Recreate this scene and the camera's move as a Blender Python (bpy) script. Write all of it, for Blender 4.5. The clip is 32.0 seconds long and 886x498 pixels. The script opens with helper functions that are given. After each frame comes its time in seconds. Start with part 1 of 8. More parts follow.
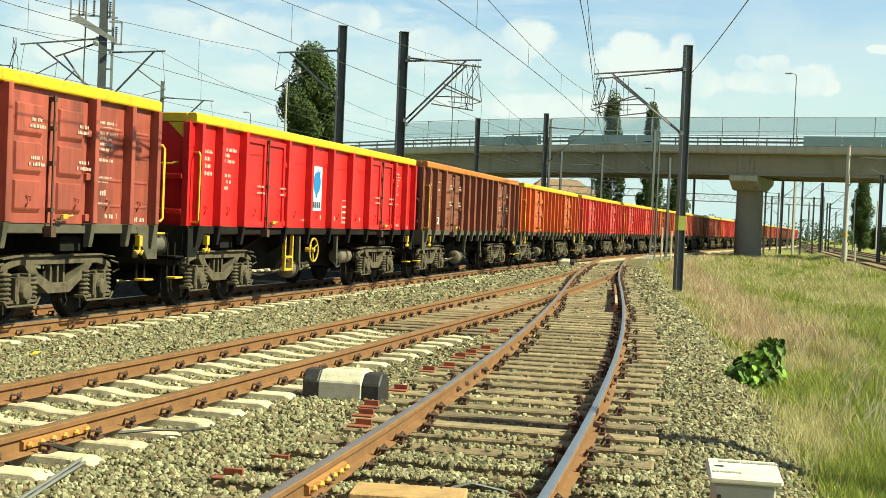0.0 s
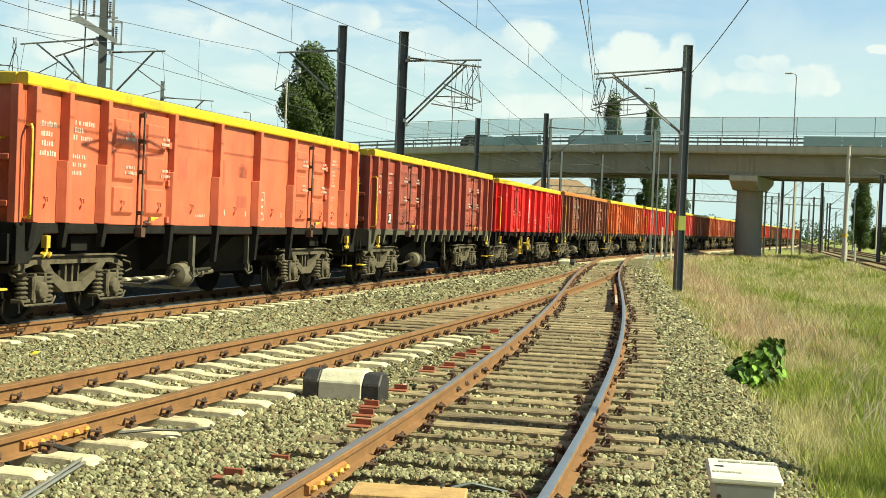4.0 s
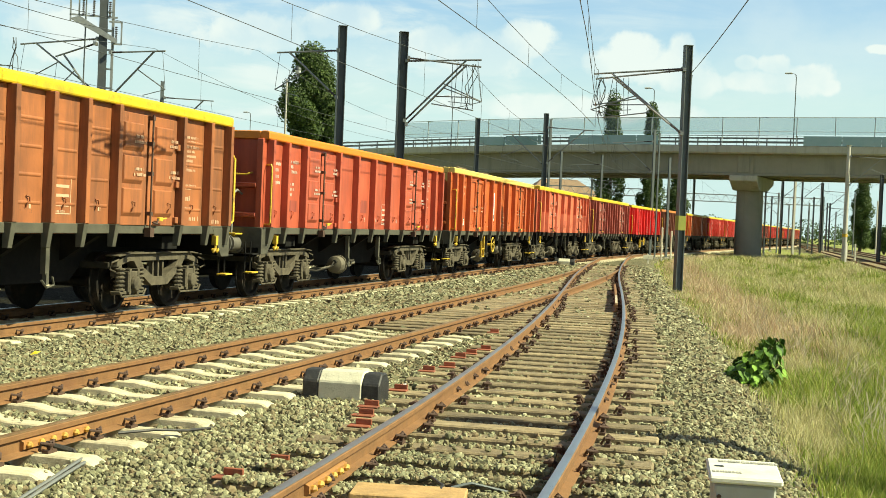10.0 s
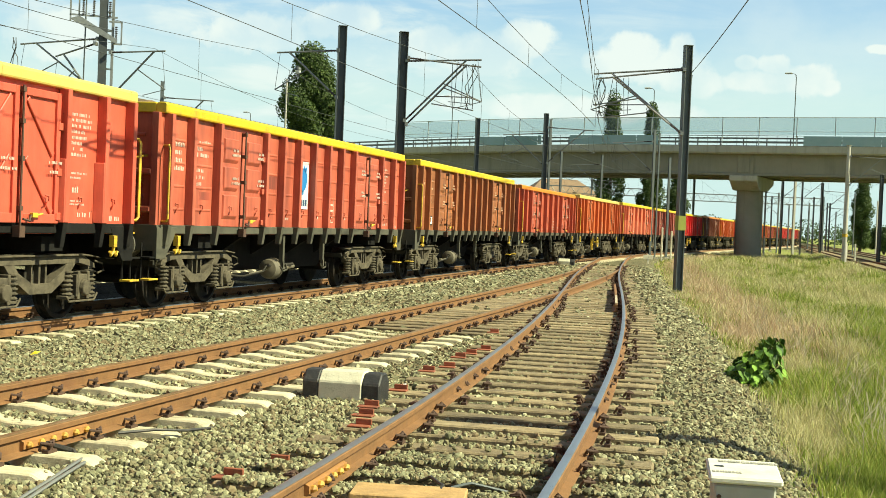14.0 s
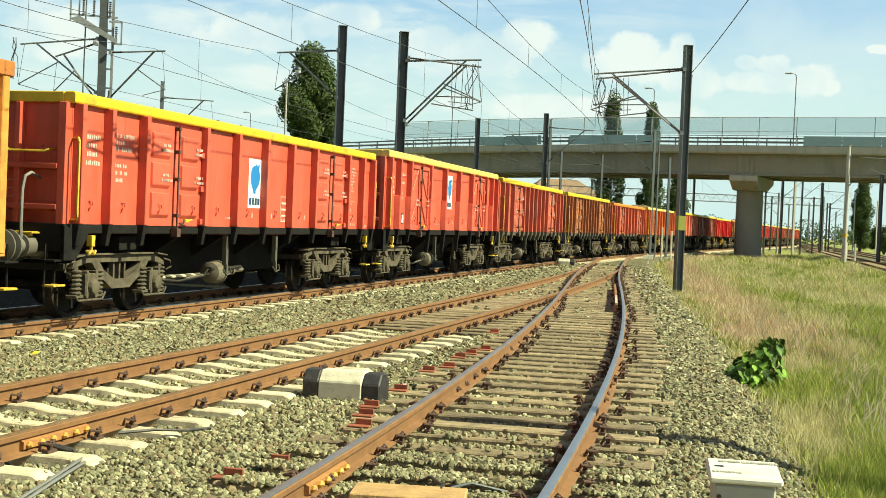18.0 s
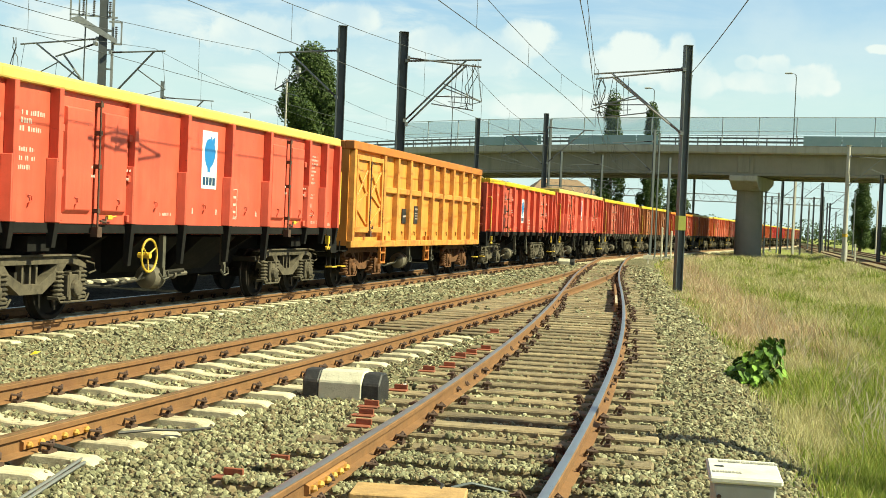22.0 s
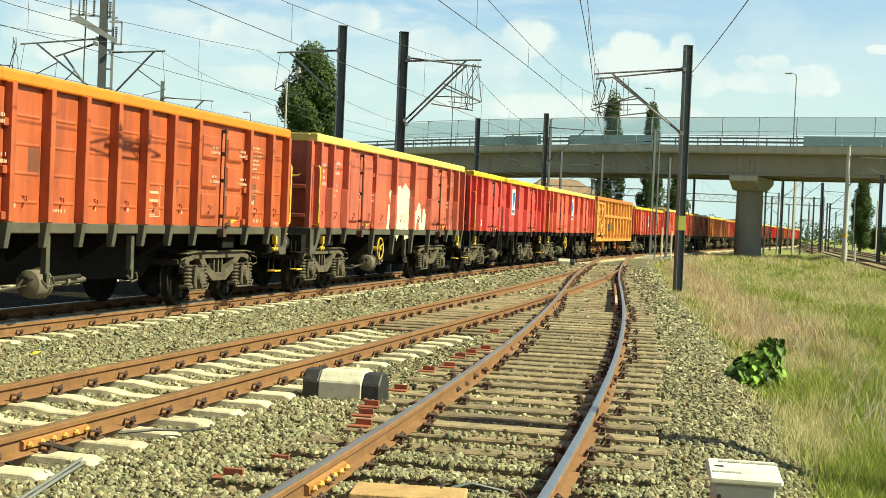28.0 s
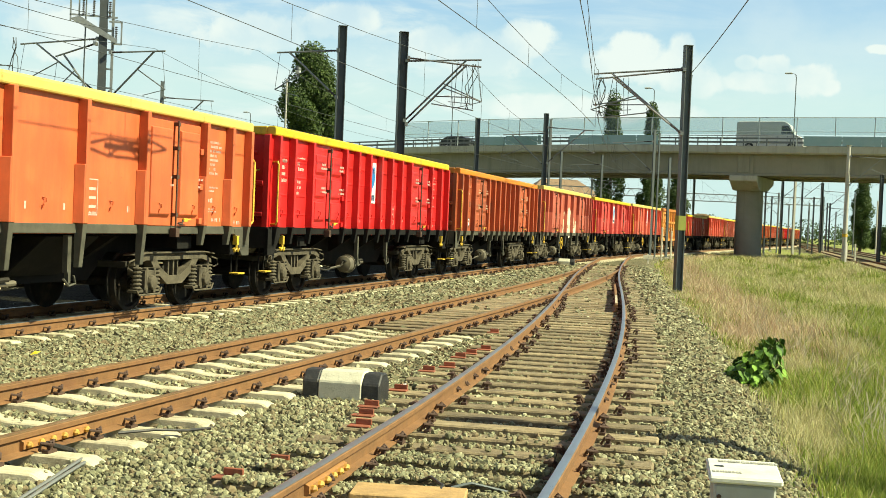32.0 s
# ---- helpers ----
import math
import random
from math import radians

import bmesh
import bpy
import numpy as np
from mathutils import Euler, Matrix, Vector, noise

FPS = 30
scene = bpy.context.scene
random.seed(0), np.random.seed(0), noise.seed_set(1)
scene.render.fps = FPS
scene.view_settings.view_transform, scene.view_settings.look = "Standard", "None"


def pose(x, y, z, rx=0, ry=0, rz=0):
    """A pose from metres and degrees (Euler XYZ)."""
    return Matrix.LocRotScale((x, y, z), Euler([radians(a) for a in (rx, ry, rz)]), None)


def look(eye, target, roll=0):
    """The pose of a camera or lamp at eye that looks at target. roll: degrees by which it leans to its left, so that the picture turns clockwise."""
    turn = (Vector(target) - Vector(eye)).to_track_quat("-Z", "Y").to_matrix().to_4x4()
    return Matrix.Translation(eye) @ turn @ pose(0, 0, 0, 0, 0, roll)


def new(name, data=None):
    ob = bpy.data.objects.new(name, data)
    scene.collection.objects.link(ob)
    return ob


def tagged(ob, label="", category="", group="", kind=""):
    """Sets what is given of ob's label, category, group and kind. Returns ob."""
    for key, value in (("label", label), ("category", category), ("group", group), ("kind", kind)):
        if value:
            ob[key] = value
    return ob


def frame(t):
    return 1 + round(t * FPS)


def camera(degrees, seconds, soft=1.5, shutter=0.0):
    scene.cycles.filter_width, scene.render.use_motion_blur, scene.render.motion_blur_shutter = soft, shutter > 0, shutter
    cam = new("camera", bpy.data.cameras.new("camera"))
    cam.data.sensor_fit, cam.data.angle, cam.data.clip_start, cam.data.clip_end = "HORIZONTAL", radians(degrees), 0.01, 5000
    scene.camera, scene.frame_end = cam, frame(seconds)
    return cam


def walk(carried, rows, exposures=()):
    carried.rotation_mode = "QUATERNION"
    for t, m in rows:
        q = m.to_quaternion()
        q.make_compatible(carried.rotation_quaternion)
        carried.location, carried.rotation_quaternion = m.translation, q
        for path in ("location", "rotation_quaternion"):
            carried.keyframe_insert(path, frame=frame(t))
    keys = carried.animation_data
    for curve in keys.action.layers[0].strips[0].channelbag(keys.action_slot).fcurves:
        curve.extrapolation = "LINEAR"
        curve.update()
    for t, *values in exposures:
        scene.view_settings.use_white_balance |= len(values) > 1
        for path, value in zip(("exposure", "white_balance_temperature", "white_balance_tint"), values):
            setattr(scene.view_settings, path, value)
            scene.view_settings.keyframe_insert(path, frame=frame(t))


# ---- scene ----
# The camera stands still on its tripod.
cam = camera(40.05, 32.0, soft=0.6)
STAND = look((0, 0, 1.589), (0, 10, 1.589 - 10 * 45.43 / 2150.8), roll=2.33)
walk(cam, [(0.0, STAND), (32.0, STAND)])

# ---- light ----
SUN_TO = Vector((0.962, -0.245, 0.93)).normalized()
sun = new("sun", bpy.data.lights.new("sun", "SUN"))
sun.data.energy, sun.data.angle, sun.data.color = 5.0, radians(0.5), (0.97, 0.96, 0.64)
sun.matrix_world = look(SUN_TO * 50, (0, 0, 0))
scene.view_settings.exposure = 0.97

world = bpy.data.worlds.new("sky")
scene.world = world
world.use_nodes = True
wn, wl = world.node_tree.nodes, world.node_tree.links
wn.clear()
w_out = wn.new("ShaderNodeOutputWorld")
w_bg = wn.new("ShaderNodeBackground")
w_sky = wn.new("ShaderNodeTexSky")
w_sky.sky_type, w_sky.sun_disc = "NISHITA", False
w_sky.sun_elevation = math.asin(SUN_TO.z)
w_sky.sun_rotation = math.atan2(SUN_TO.x, SUN_TO.y)
w_sky.air_density, w_sky.dust_density, w_sky.ozone_density = 1.0, 1.2, 1.4
w_tc = wn.new("ShaderNodeTexCoord")
w_map = wn.new("ShaderNodeMapping")
w_map.inputs["Scale"].default_value = (5.0, 3.0, 11.0)
w_map.inputs["Location"].default_value = (0.65, 0.0, 0.35)
w_noise = wn.new("ShaderNodeTexNoise")
w_noise.inputs["Scale"].default_value, w_noise.inputs["Detail"].default_value = 0.9, 9
w_noise.inputs["Roughness"].default_value = 0.52
w_ramp = wn.new("ShaderNodeValToRGB")
w_ramp.color_ramp.elements[0].position, w_ramp.color_ramp.elements[1].position = 0.485, 0.60
w_mix = wn.new("ShaderNodeMix")
w_mix.data_type = "RGBA"
w_mix.inputs["B"].default_value = (9.3, 10.3, 9.5, 1)
w_haze = wn.new("ShaderNodeMix")
w_haze.data_type = "RGBA"
w_haze.inputs["B"].default_value = (7.3, 9.2, 8.9, 1)
wl.new(w_tc.outputs["Generated"], w_map.inputs["Vector"])
wl.new(w_map.outputs["Vector"], w_noise.inputs["Vector"])
wl.new(w_noise.outputs["Fac"], w_ramp.inputs["Fac"])
w_sep = wn.new("ShaderNodeSeparateXYZ")
w_low = wn.new("ShaderNodeValToRGB")
for w_k, (w_p, w_v) in enumerate(((0.09, 0.95), (0.55, 0.02), (0.130, 0.93), (0.19, 0.80), (0.32, 0.10))):
    w_e = w_low.color_ramp.elements[w_k] if w_k < 2 else w_low.color_ramp.elements.new(w_p)
    w_e.position, w_e.color = w_p, (w_v, w_v, w_v, 1)
wl.new(w_tc.outputs["Generated"], w_sep.inputs[0])
wl.new(w_sep.outputs["Z"], w_low.inputs["Fac"])
wl.new(w_low.outputs[0], w_haze.inputs["Factor"])
w_cov = wn.new("ShaderNodeMath")
w_cov.operation = "MULTIPLY"
w_less = wn.new("ShaderNodeMapRange")
w_less.inputs["From Min"].default_value, w_less.inputs["From Max"].default_value = 0.25, 0.8
w_less.inputs["To Min"].default_value, w_less.inputs["To Max"].default_value = 1.0, 0.35
wl.new(w_sep.outputs["Z"], w_less.inputs["Value"])
wl.new(w_ramp.outputs["Color"], w_cov.inputs[0])
wl.new(w_less.outputs[0], w_cov.inputs[1])
# the cumulus bank ahead: soft-edged heaps at bearings (side, height) with half-widths, roughened by noise
w_ahead = wn.new("ShaderNodeVectorMath")
w_ahead.operation = "DIVIDE"
w_y = wn.new("ShaderNodeMath")
w_y.operation = "MAXIMUM"
w_y.inputs[1].default_value = 0.05
w_yyy = wn.new("ShaderNodeCombineXYZ")
wl.new(w_sep.outputs["Y"], w_y.inputs[0])
for k in range(3):
    wl.new(w_y.outputs[0], w_yyy.inputs[k])
wl.new(w_tc.outputs["Generated"], w_ahead.inputs[0])
wl.new(w_yyy.outputs[0], w_ahead.inputs[1])
HEAPS = [(0.019, 0.140, 0.051, 0.022), (0.063, 0.154, 0.027, 0.017), (-0.018, 0.148, 0.028, 0.016), (0.146, 0.152, 0.021, 0.015), (0.162, 0.149, 0.016, 0.016), (0.189, 0.152, 0.013, 0.014), (0.136, 0.137, 0.033, 0.016), (0.180, 0.134, 0.038, 0.021), (0.207, 0.123, 0.020, 0.015), (0.242, 0.142, 0.011, 0.007), (0.266, 0.141, 0.016, 0.011), (0.257, 0.126, 0.038, 0.011), (0.294, 0.131, 0.027, 0.016), (0.312, 0.124, 0.014, 0.009), (0.351, 0.157, 0.014, 0.005), (-0.319, 0.143, 0.056, 0.028), (-0.162, 0.151, 0.051, 0.020), (-0.093, 0.163, 0.042, 0.019), (0.095, 0.099, 0.139, 0.012)]
w_heap = None
for x, z, rx, rz in HEAPS:
    w_d = wn.new("ShaderNodeVectorMath")
    w_d.operation = "MULTIPLY_ADD"
    wl.new(w_ahead.outputs[0], w_d.inputs[0])
    w_d.inputs[1].default_value = (1 / rx, 0, 1 / rz)
    w_d.inputs[2].default_value = (-x / rx, 0, -z / rz)
    w_r = wn.new("ShaderNodeVectorMath")
    w_r.operation = "LENGTH"
    wl.new(w_d.outputs[0], w_r.inputs[0])
    if w_heap is None:
        w_heap = w_r.outputs["Value"]
    else:
        w_m = wn.new("ShaderNodeMath")
        w_m.operation = "SMOOTH_MIN"
        w_m.inputs[2].default_value = 0.25
        wl.new(w_heap, w_m.inputs[0])
        wl.new(w_r.outputs["Value"], w_m.inputs[1])
        w_heap = w_m.outputs[0]
w_fluff = wn.new("ShaderNodeTexNoise")
w_fluff.inputs["Scale"].default_value, w_fluff.inputs["Detail"].default_value, w_fluff.inputs["Roughness"].default_value = 26.0, 8, 0.62
wl.new(w_ahead.outputs[0], w_fluff.inputs["Vector"])
w_rough = wn.new("ShaderNodeMath")
w_rough.operation = "MULTIPLY_ADD"
wl.new(w_fluff.outputs["Fac"], w_rough.inputs[0])
w_rough.inputs[1].default_value = 1.7
wl.new(w_heap, w_rough.inputs[2])
w_edge = wn.new("ShaderNodeMapRange")
w_edge.interpolation_type = "SMOOTHSTEP"
w_edge.inputs["From Min"].default_value, w_edge.inputs["From Max"].default_value = 1.46, 1.92
w_edge.inputs["To Min"].default_value, w_edge.inputs["To Max"].default_value = 0.92, 0.0
wl.new(w_rough.outputs[0], w_edge.inputs["Value"])
w_aside = wn.new("ShaderNodeMapRange")
w_aside.inputs["From Min"].default_value, w_aside.inputs["From Max"].default_value = 0.80, 0.89
w_aside.inputs["To Min"].default_value, w_aside.inputs["To Max"].default_value = 0.28, 0.30
wl.new(w_sep.outputs["Y"], w_aside.inputs["Value"])
w_rest = wn.new("ShaderNodeMath")
w_rest.operation = "MULTIPLY"
wl.new(w_cov.outputs[0], w_rest.inputs[0])
wl.new(w_aside.outputs[0], w_rest.inputs[1])
w_all = wn.new("ShaderNodeMath")
w_all.operation = "MAXIMUM"
# a thin streaked veil under the heaps
w_vm = wn.new("ShaderNodeMapping")
w_vm.inputs["Scale"].default_value, w_vm.inputs["Rotation"].default_value = (7.0, 1.0, 34.0), (0, radians(9), 0)
w_vn = wn.new("ShaderNodeTexNoise")
w_vn.inputs["Scale"].default_value, w_vn.inputs["Detail"].default_value, w_vn.inputs["Roughness"].default_value = 1.0, 8, 0.58
w_vn.inputs["Distortion"].default_value = 0.6
wl.new(w_ahead.outputs[0], w_vm.inputs["Vector"])
wl.new(w_vm.outputs[0], w_vn.inputs["Vector"])
w_vr = wn.new("ShaderNodeMapRange")
w_vr.interpolation_type = "SMOOTHSTEP"
w_vr.inputs["From Min"].default_value, w_vr.inputs["From Max"].default_value = 0.42, 0.66
w_vr.inputs["To Max"].default_value = 0.75
wl.new(w_vn.outputs["Fac"], w_vr.inputs["Value"])
w_vk = wn.new("ShaderNodeMath")
w_vk.operation = "MULTIPLY"
wl.new(w_vr.outputs[0], w_vk.inputs[0])
w_vx = wn.new("ShaderNodeSeparateXYZ")
wl.new(w_ahead.outputs[0], w_vx.inputs[0])
w_vs = wn.new("ShaderNodeMapRange")
w_vs.inputs["From Min"].default_value, w_vs.inputs["From Max"].default_value = -0.05, 0.28
w_vs.inputs["To Min"].default_value, w_vs.inputs["To Max"].default_value = 1.0, 0.25
wl.new(w_vx.outputs["X"], w_vs.inputs["Value"])
wl.new(w_vs.outputs[0], w_vk.inputs[1])
w_veil = wn.new("ShaderNodeMath")
w_veil.operation = "MAXIMUM"
wl.new(w_rest.outputs[0], w_veil.inputs[0])
wl.new(w_vk.outputs[0], w_veil.inputs[1])
wl.new(w_veil.outputs[0], w_all.inputs[0])
wl.new(w_edge.outputs[0], w_all.inputs[1])
w_body = wn.new("ShaderNodeTexNoise")
w_body.inputs["Scale"].default_value, w_body.inputs["Detail"].default_value = 17.0, 5
wl.new(w_ahead.outputs[0], w_body.inputs["Vector"])
w_br = wn.new("ShaderNodeMapRange")
w_br.interpolation_type = "SMOOTHSTEP"
w_br.inputs["From Min"].default_value, w_br.inputs["From Max"].default_value = 0.36, 0.60
w_br.inputs["To Min"].default_value, w_br.inputs["To Max"].default_value = 0.42, 1.0
wl.new(w_body.outputs["Fac"], w_br.inputs["Value"])
w_thick = wn.new("ShaderNodeMath")
w_thick.operation = "MULTIPLY"
wl.new(w_all.outputs[0], w_thick.inputs[0])
wl.new(w_br.outputs[0], w_thick.inputs[1])
wl.new(w_thick.outputs[0], w_mix.inputs["Factor"])
wl.new(w_sky.outputs["Color"], w_haze.inputs["A"])
w_tone = wn.new("ShaderNodeMix")
w_tone.data_type = "RGBA"
w_tone.inputs["A"].default_value, w_tone.inputs["B"].default_value = (6.9, 9.4, 8.9, 1), (4.7, 7.7, 9.6, 1)
w_rise = wn.new("ShaderNodeMapRange")
w_rise.inputs["From Min"].default_value, w_rise.inputs["From Max"].default_value = 0.105, 0.175
wl.new(w_sep.outputs["Z"], w_rise.inputs["Value"])
wl.new(w_rise.outputs[0], w_tone.inputs["Factor"])
wl.new(w_tone.outputs["Result"], w_haze.inputs["B"])
wl.new(w_haze.outputs["Result"], w_mix.inputs["A"])
wl.new(w_mix.outputs["Result"], w_bg.inputs["Color"])
w_bg.inputs["Strength"].default_value = 0.049
wl.new(w_bg.outputs["Background"], w_out.inputs["Surface"])

# ---- materials ----
MATS = {}
TONE_SCALE = 0.87  # one factor on the base tones, to offset the raised exposure


def surface(name, col, rough=0.6, metal=0.0, var=0.25, scale=3.0, tint=None, amount=0.0, tint_scale=1.2, bump=0.15,
            bump_scale=40.0, streak=False, random_tone=0.0, spec=0.5, edge=(0.5, 0.68), chips=None):
    """Painted, rusted or mineral surface: base tone with fine grain, a second tone in worn patches, and relief."""
    if name in MATS:
        return MATS[name]
    col, tint = tuple(c * TONE_SCALE for c in col), tint and tuple(c * TONE_SCALE for c in tint)
    m = bpy.data.materials.new(name)
    m.use_nodes = True
    n, l = m.node_tree.nodes, m.node_tree.links
    b = n["Principled BSDF"]
    b.inputs["Roughness"].default_value, b.inputs["Metallic"].default_value = rough, metal
    b.inputs["Specular IOR Level"].default_value = spec
    tc = n.new("ShaderNodeTexCoord")
    vec = tc.outputs["Object"]
    info = n.new("ShaderNodeObjectInfo")
    shift = n.new("ShaderNodeVectorMath")
    shift.operation = "MULTIPLY_ADD"
    comb = n.new("ShaderNodeCombineXYZ")
    for k in range(3):
        l.new(info.outputs["Random"], comb.inputs[k])
    l.new(comb.outputs[0], shift.inputs[0])
    shift.inputs[1].default_value = (17.0, 31.0, 23.0)
    l.new(vec, shift.inputs[2])
    vec = shift.outputs[0]
    fine = n.new("ShaderNodeTexNoise")
    fine.inputs["Scale"].default_value, fine.inputs["Detail"].default_value = scale, 8
    fine.inputs["Roughness"].default_value = 0.65
    l.new(vec, fine.inputs["Vector"])
    val = n.new("ShaderNodeMapRange")
    val.inputs["From Min"].default_value, val.inputs["From Max"].default_value = 0.25, 0.75
    val.inputs["To Min"].default_value, val.inputs["To Max"].default_value = 1 - var, 1 + var
    l.new(fine.outputs["Fac"], val.inputs["Value"])
    tone = n.new("ShaderNodeVectorMath")
    tone.operation = "SCALE"
    tone.inputs[0].default_value = col
    l.new(val.outputs[0], tone.inputs["Scale"])
    color = tone.outputs[0]
    if tint:
        big = n.new("ShaderNodeTexNoise")
        big.inputs["Scale"].default_value, big.inputs["Detail"].default_value = tint_scale, 7
        big.inputs["Roughness"].default_value = 0.7
        if streak:
            mp = n.new("ShaderNodeMapping")
            mp.inputs["Scale"].default_value = (3.2, 3.2, 0.35)
            l.new(vec, mp.inputs["Vector"])
            l.new(mp.outputs[0], big.inputs["Vector"])
        else:
            l.new(vec, big.inputs["Vector"])
        rp = n.new("ShaderNodeMapRange")
        rp.inputs["From Min"].default_value, rp.inputs["From Max"].default_value = edge
        rp.inputs["To Max"].default_value = amount
        l.new(big.outputs["Fac"], rp.inputs["Value"])
        mx = n.new("ShaderNodeMix")
        mx.data_type = "RGBA"
        l.new(rp.outputs[0], mx.inputs["Factor"])
        l.new(color, mx.inputs["A"])
        mx.inputs["B"].default_value = (*tint, 1)
        color = mx.outputs["Result"]
    if chips:
        sp = n.new("ShaderNodeTexNoise")
        sp.inputs["Scale"].default_value, sp.inputs["Detail"].default_value = 7.0, 6
        sp.inputs["Roughness"].default_value = 0.75
        l.new(vec, sp.inputs["Vector"])
        cr = n.new("ShaderNodeMapRange")
        cr.inputs["From Min"].default_value, cr.inputs["From Max"].default_value = 0.655, 0.69
        cr.inputs["To Max"].default_value = 0.8
        l.new(sp.outputs["Fac"], cr.inputs["Value"])
        cm = n.new("ShaderNodeMix")
        cm.data_type = "RGBA"
        l.new(cr.outputs[0], cm.inputs["Factor"])
        l.new(color, cm.inputs["A"])
        cm.inputs["B"].default_value = (*chips, 1)
        color = cm.outputs["Result"]
    if random_tone:
        rr = n.new("ShaderNodeMapRange")
        rr.inputs["To Min"].default_value, rr.inputs["To Max"].default_value = 1 - random_tone, 1 + random_tone
        l.new(info.outputs["Random"], rr.inputs["Value"])
        sc = n.new("ShaderNodeVectorMath")
        sc.operation = "SCALE"
        l.new(color, sc.inputs[0])
        l.new(rr.outputs[0], sc.inputs["Scale"])
        color = sc.outputs[0]
    l.new(color, b.inputs["Base Color"])
    rg = n.new("ShaderNodeMapRange")
    rg.inputs["To Min"].default_value, rg.inputs["To Max"].default_value = max(0.03, rough - 0.15), min(1, rough + 0.15)
    l.new(fine.outputs["Fac"], rg.inputs["Value"])
    l.new(rg.outputs[0], b.inputs["Roughness"])
    if bump:
        bn = n.new("ShaderNodeTexNoise")
        bn.inputs["Scale"].default_value, bn.inputs["Detail"].default_value = bump_scale, 4
        l.new(vec, bn.inputs["Vector"])
        bp = n.new("ShaderNodeBump")
        bp.inputs["Strength"].default_value, bp.inputs["Distance"].default_value = bump, 0.02
        l.new(bn.outputs["Fac"], bp.inputs["Height"])
        l.new(bp.outputs[0], b.inputs["Normal"])
    MATS[name] = m
    return m


def island(name, tones, rough=0.85, grain=30.0, translucent=0.0, spread=0.3):
    """Loose pieces joined in one mesh: each piece takes its own tone."""
    if name in MATS:
        return MATS[name]
    m = bpy.data.materials.new(name)
    m.use_nodes = True
    n, l = m.node_tree.nodes, m.node_tree.links
    b = n["Principled BSDF"]
    b.inputs["Roughness"].default_value = rough
    b.inputs["Specular IOR Level"].default_value = 0.3
    geo = n.new("ShaderNodeNewGeometry")
    ramp = n.new("ShaderNodeValToRGB")
    e = ramp.color_ramp.elements
    while len(e) < len(tones):
        e.new(0.5)
    for k, c in enumerate(tones):
        e[k].position = k / (len(tones) - 1)
        e[k].color = (*[q * TONE_SCALE for q in c], 1)
    l.new(geo.outputs["Random Per Island"], ramp.inputs["Fac"])
    tc = n.new("ShaderNodeTexCoord")
    ns = n.new("ShaderNodeTexNoise")
    ns.inputs["Scale"].default_value, ns.inputs["Detail"].default_value = grain, 4
    l.new(tc.outputs["Object"], ns.inputs["Vector"])
    mr = n.new("ShaderNodeMapRange")
    mr.inputs["From Min"].default_value, mr.inputs["From Max"].default_value = 0.3, 0.7
    mr.inputs["To Min"].default_value, mr.inputs["To Max"].default_value = 1 - spread, 1 + spread
    l.new(ns.outputs["Fac"], mr.inputs["Value"])
    sc = n.new("ShaderNodeVectorMath")
    sc.operation = "SCALE"
    l.new(ramp.outputs[0], sc.inputs[0])
    l.new(mr.outputs[0], sc.inputs["Scale"])
    l.new(sc.outputs[0], b.inputs["Base Color"])
    if translucent:
        tr = n.new("ShaderNodeBsdfTranslucent")
        l.new(sc.outputs[0], tr.inputs["Color"])
        mx = n.new("ShaderNodeMixShader")
        mx.inputs[0].default_value = translucent
        l.new(b.outputs[0], mx.inputs[1])
        l.new(tr.outputs[0], mx.inputs[2])
        l.new(mx.outputs[0], n["Material Output"].inputs["Surface"])
    MATS[name] = m
    return m


def glass(name, tint, rough=0.05, clear=0.6):
    m = bpy.data.materials.new(name)
    m.use_nodes = True
    n, l = m.node_tree.nodes, m.node_tree.links
    b = n["Principled BSDF"]
    b.inputs["Base Color"].default_value = (*tint, 1)
    b.inputs["Roughness"].default_value = rough
    tr = n.new("ShaderNodeBsdfTransparent")
    tr.inputs["Color"].default_value = (*[0.5 + 0.5 * c for c in tint], 1)
    mx = n.new("ShaderNodeMixShader")
    mx.inputs[0].default_value = clear
    l.new(b.outputs[0], mx.inputs[1])
    l.new(tr.outputs[0], mx.inputs[2])
    l.new(mx.outputs[0], n["Material Output"].inputs["Surface"])
    return m


RAIL_RUST = surface("rusted_rail_steel", (0.215, 0.105, 0.037), 0.8, 0.0, 0.3, 6, (0.15, 0.062, 0.025), 0.6, 2.0, 0.2, 60)
RAIL_DULL = surface("dull_rail_head", (0.22, 0.135, 0.06), 0.55, 0.3, 0.2, 8, (0.30, 0.21, 0.13), 0.6, 3.0, 0.08, 90)
RAIL_BRIGHT = surface("polished_rail_head", (0.42, 0.47, 0.52), 0.34, 0.85, 0.12, 9, (0.28, 0.20, 0.14), 0.35, 2.0, 0.05, 90)
RAIL_SEMI = surface("half_polished_rail_head", (0.32, 0.31, 0.30), 0.38, 0.7, 0.2, 9, (0.20, 0.13, 0.075), 0.6, 2.0, 0.05, 90)
CONCRETE_SLEEPER = surface("bleached_concrete_sleeper", (0.60, 0.53, 0.35), 0.9, 0, 0.2, 9, (0.27, 0.225, 0.14), 0.7, 4.0, 0.3, 60, random_tone=0.12)
WOOD_SLEEPER = surface("weathered_timber_sleeper", (0.26, 0.20, 0.11), 0.9, 0, 0.45, 10, (0.09, 0.065, 0.04), 0.8, 3.0, 0.5, 50, random_tone=0.3)
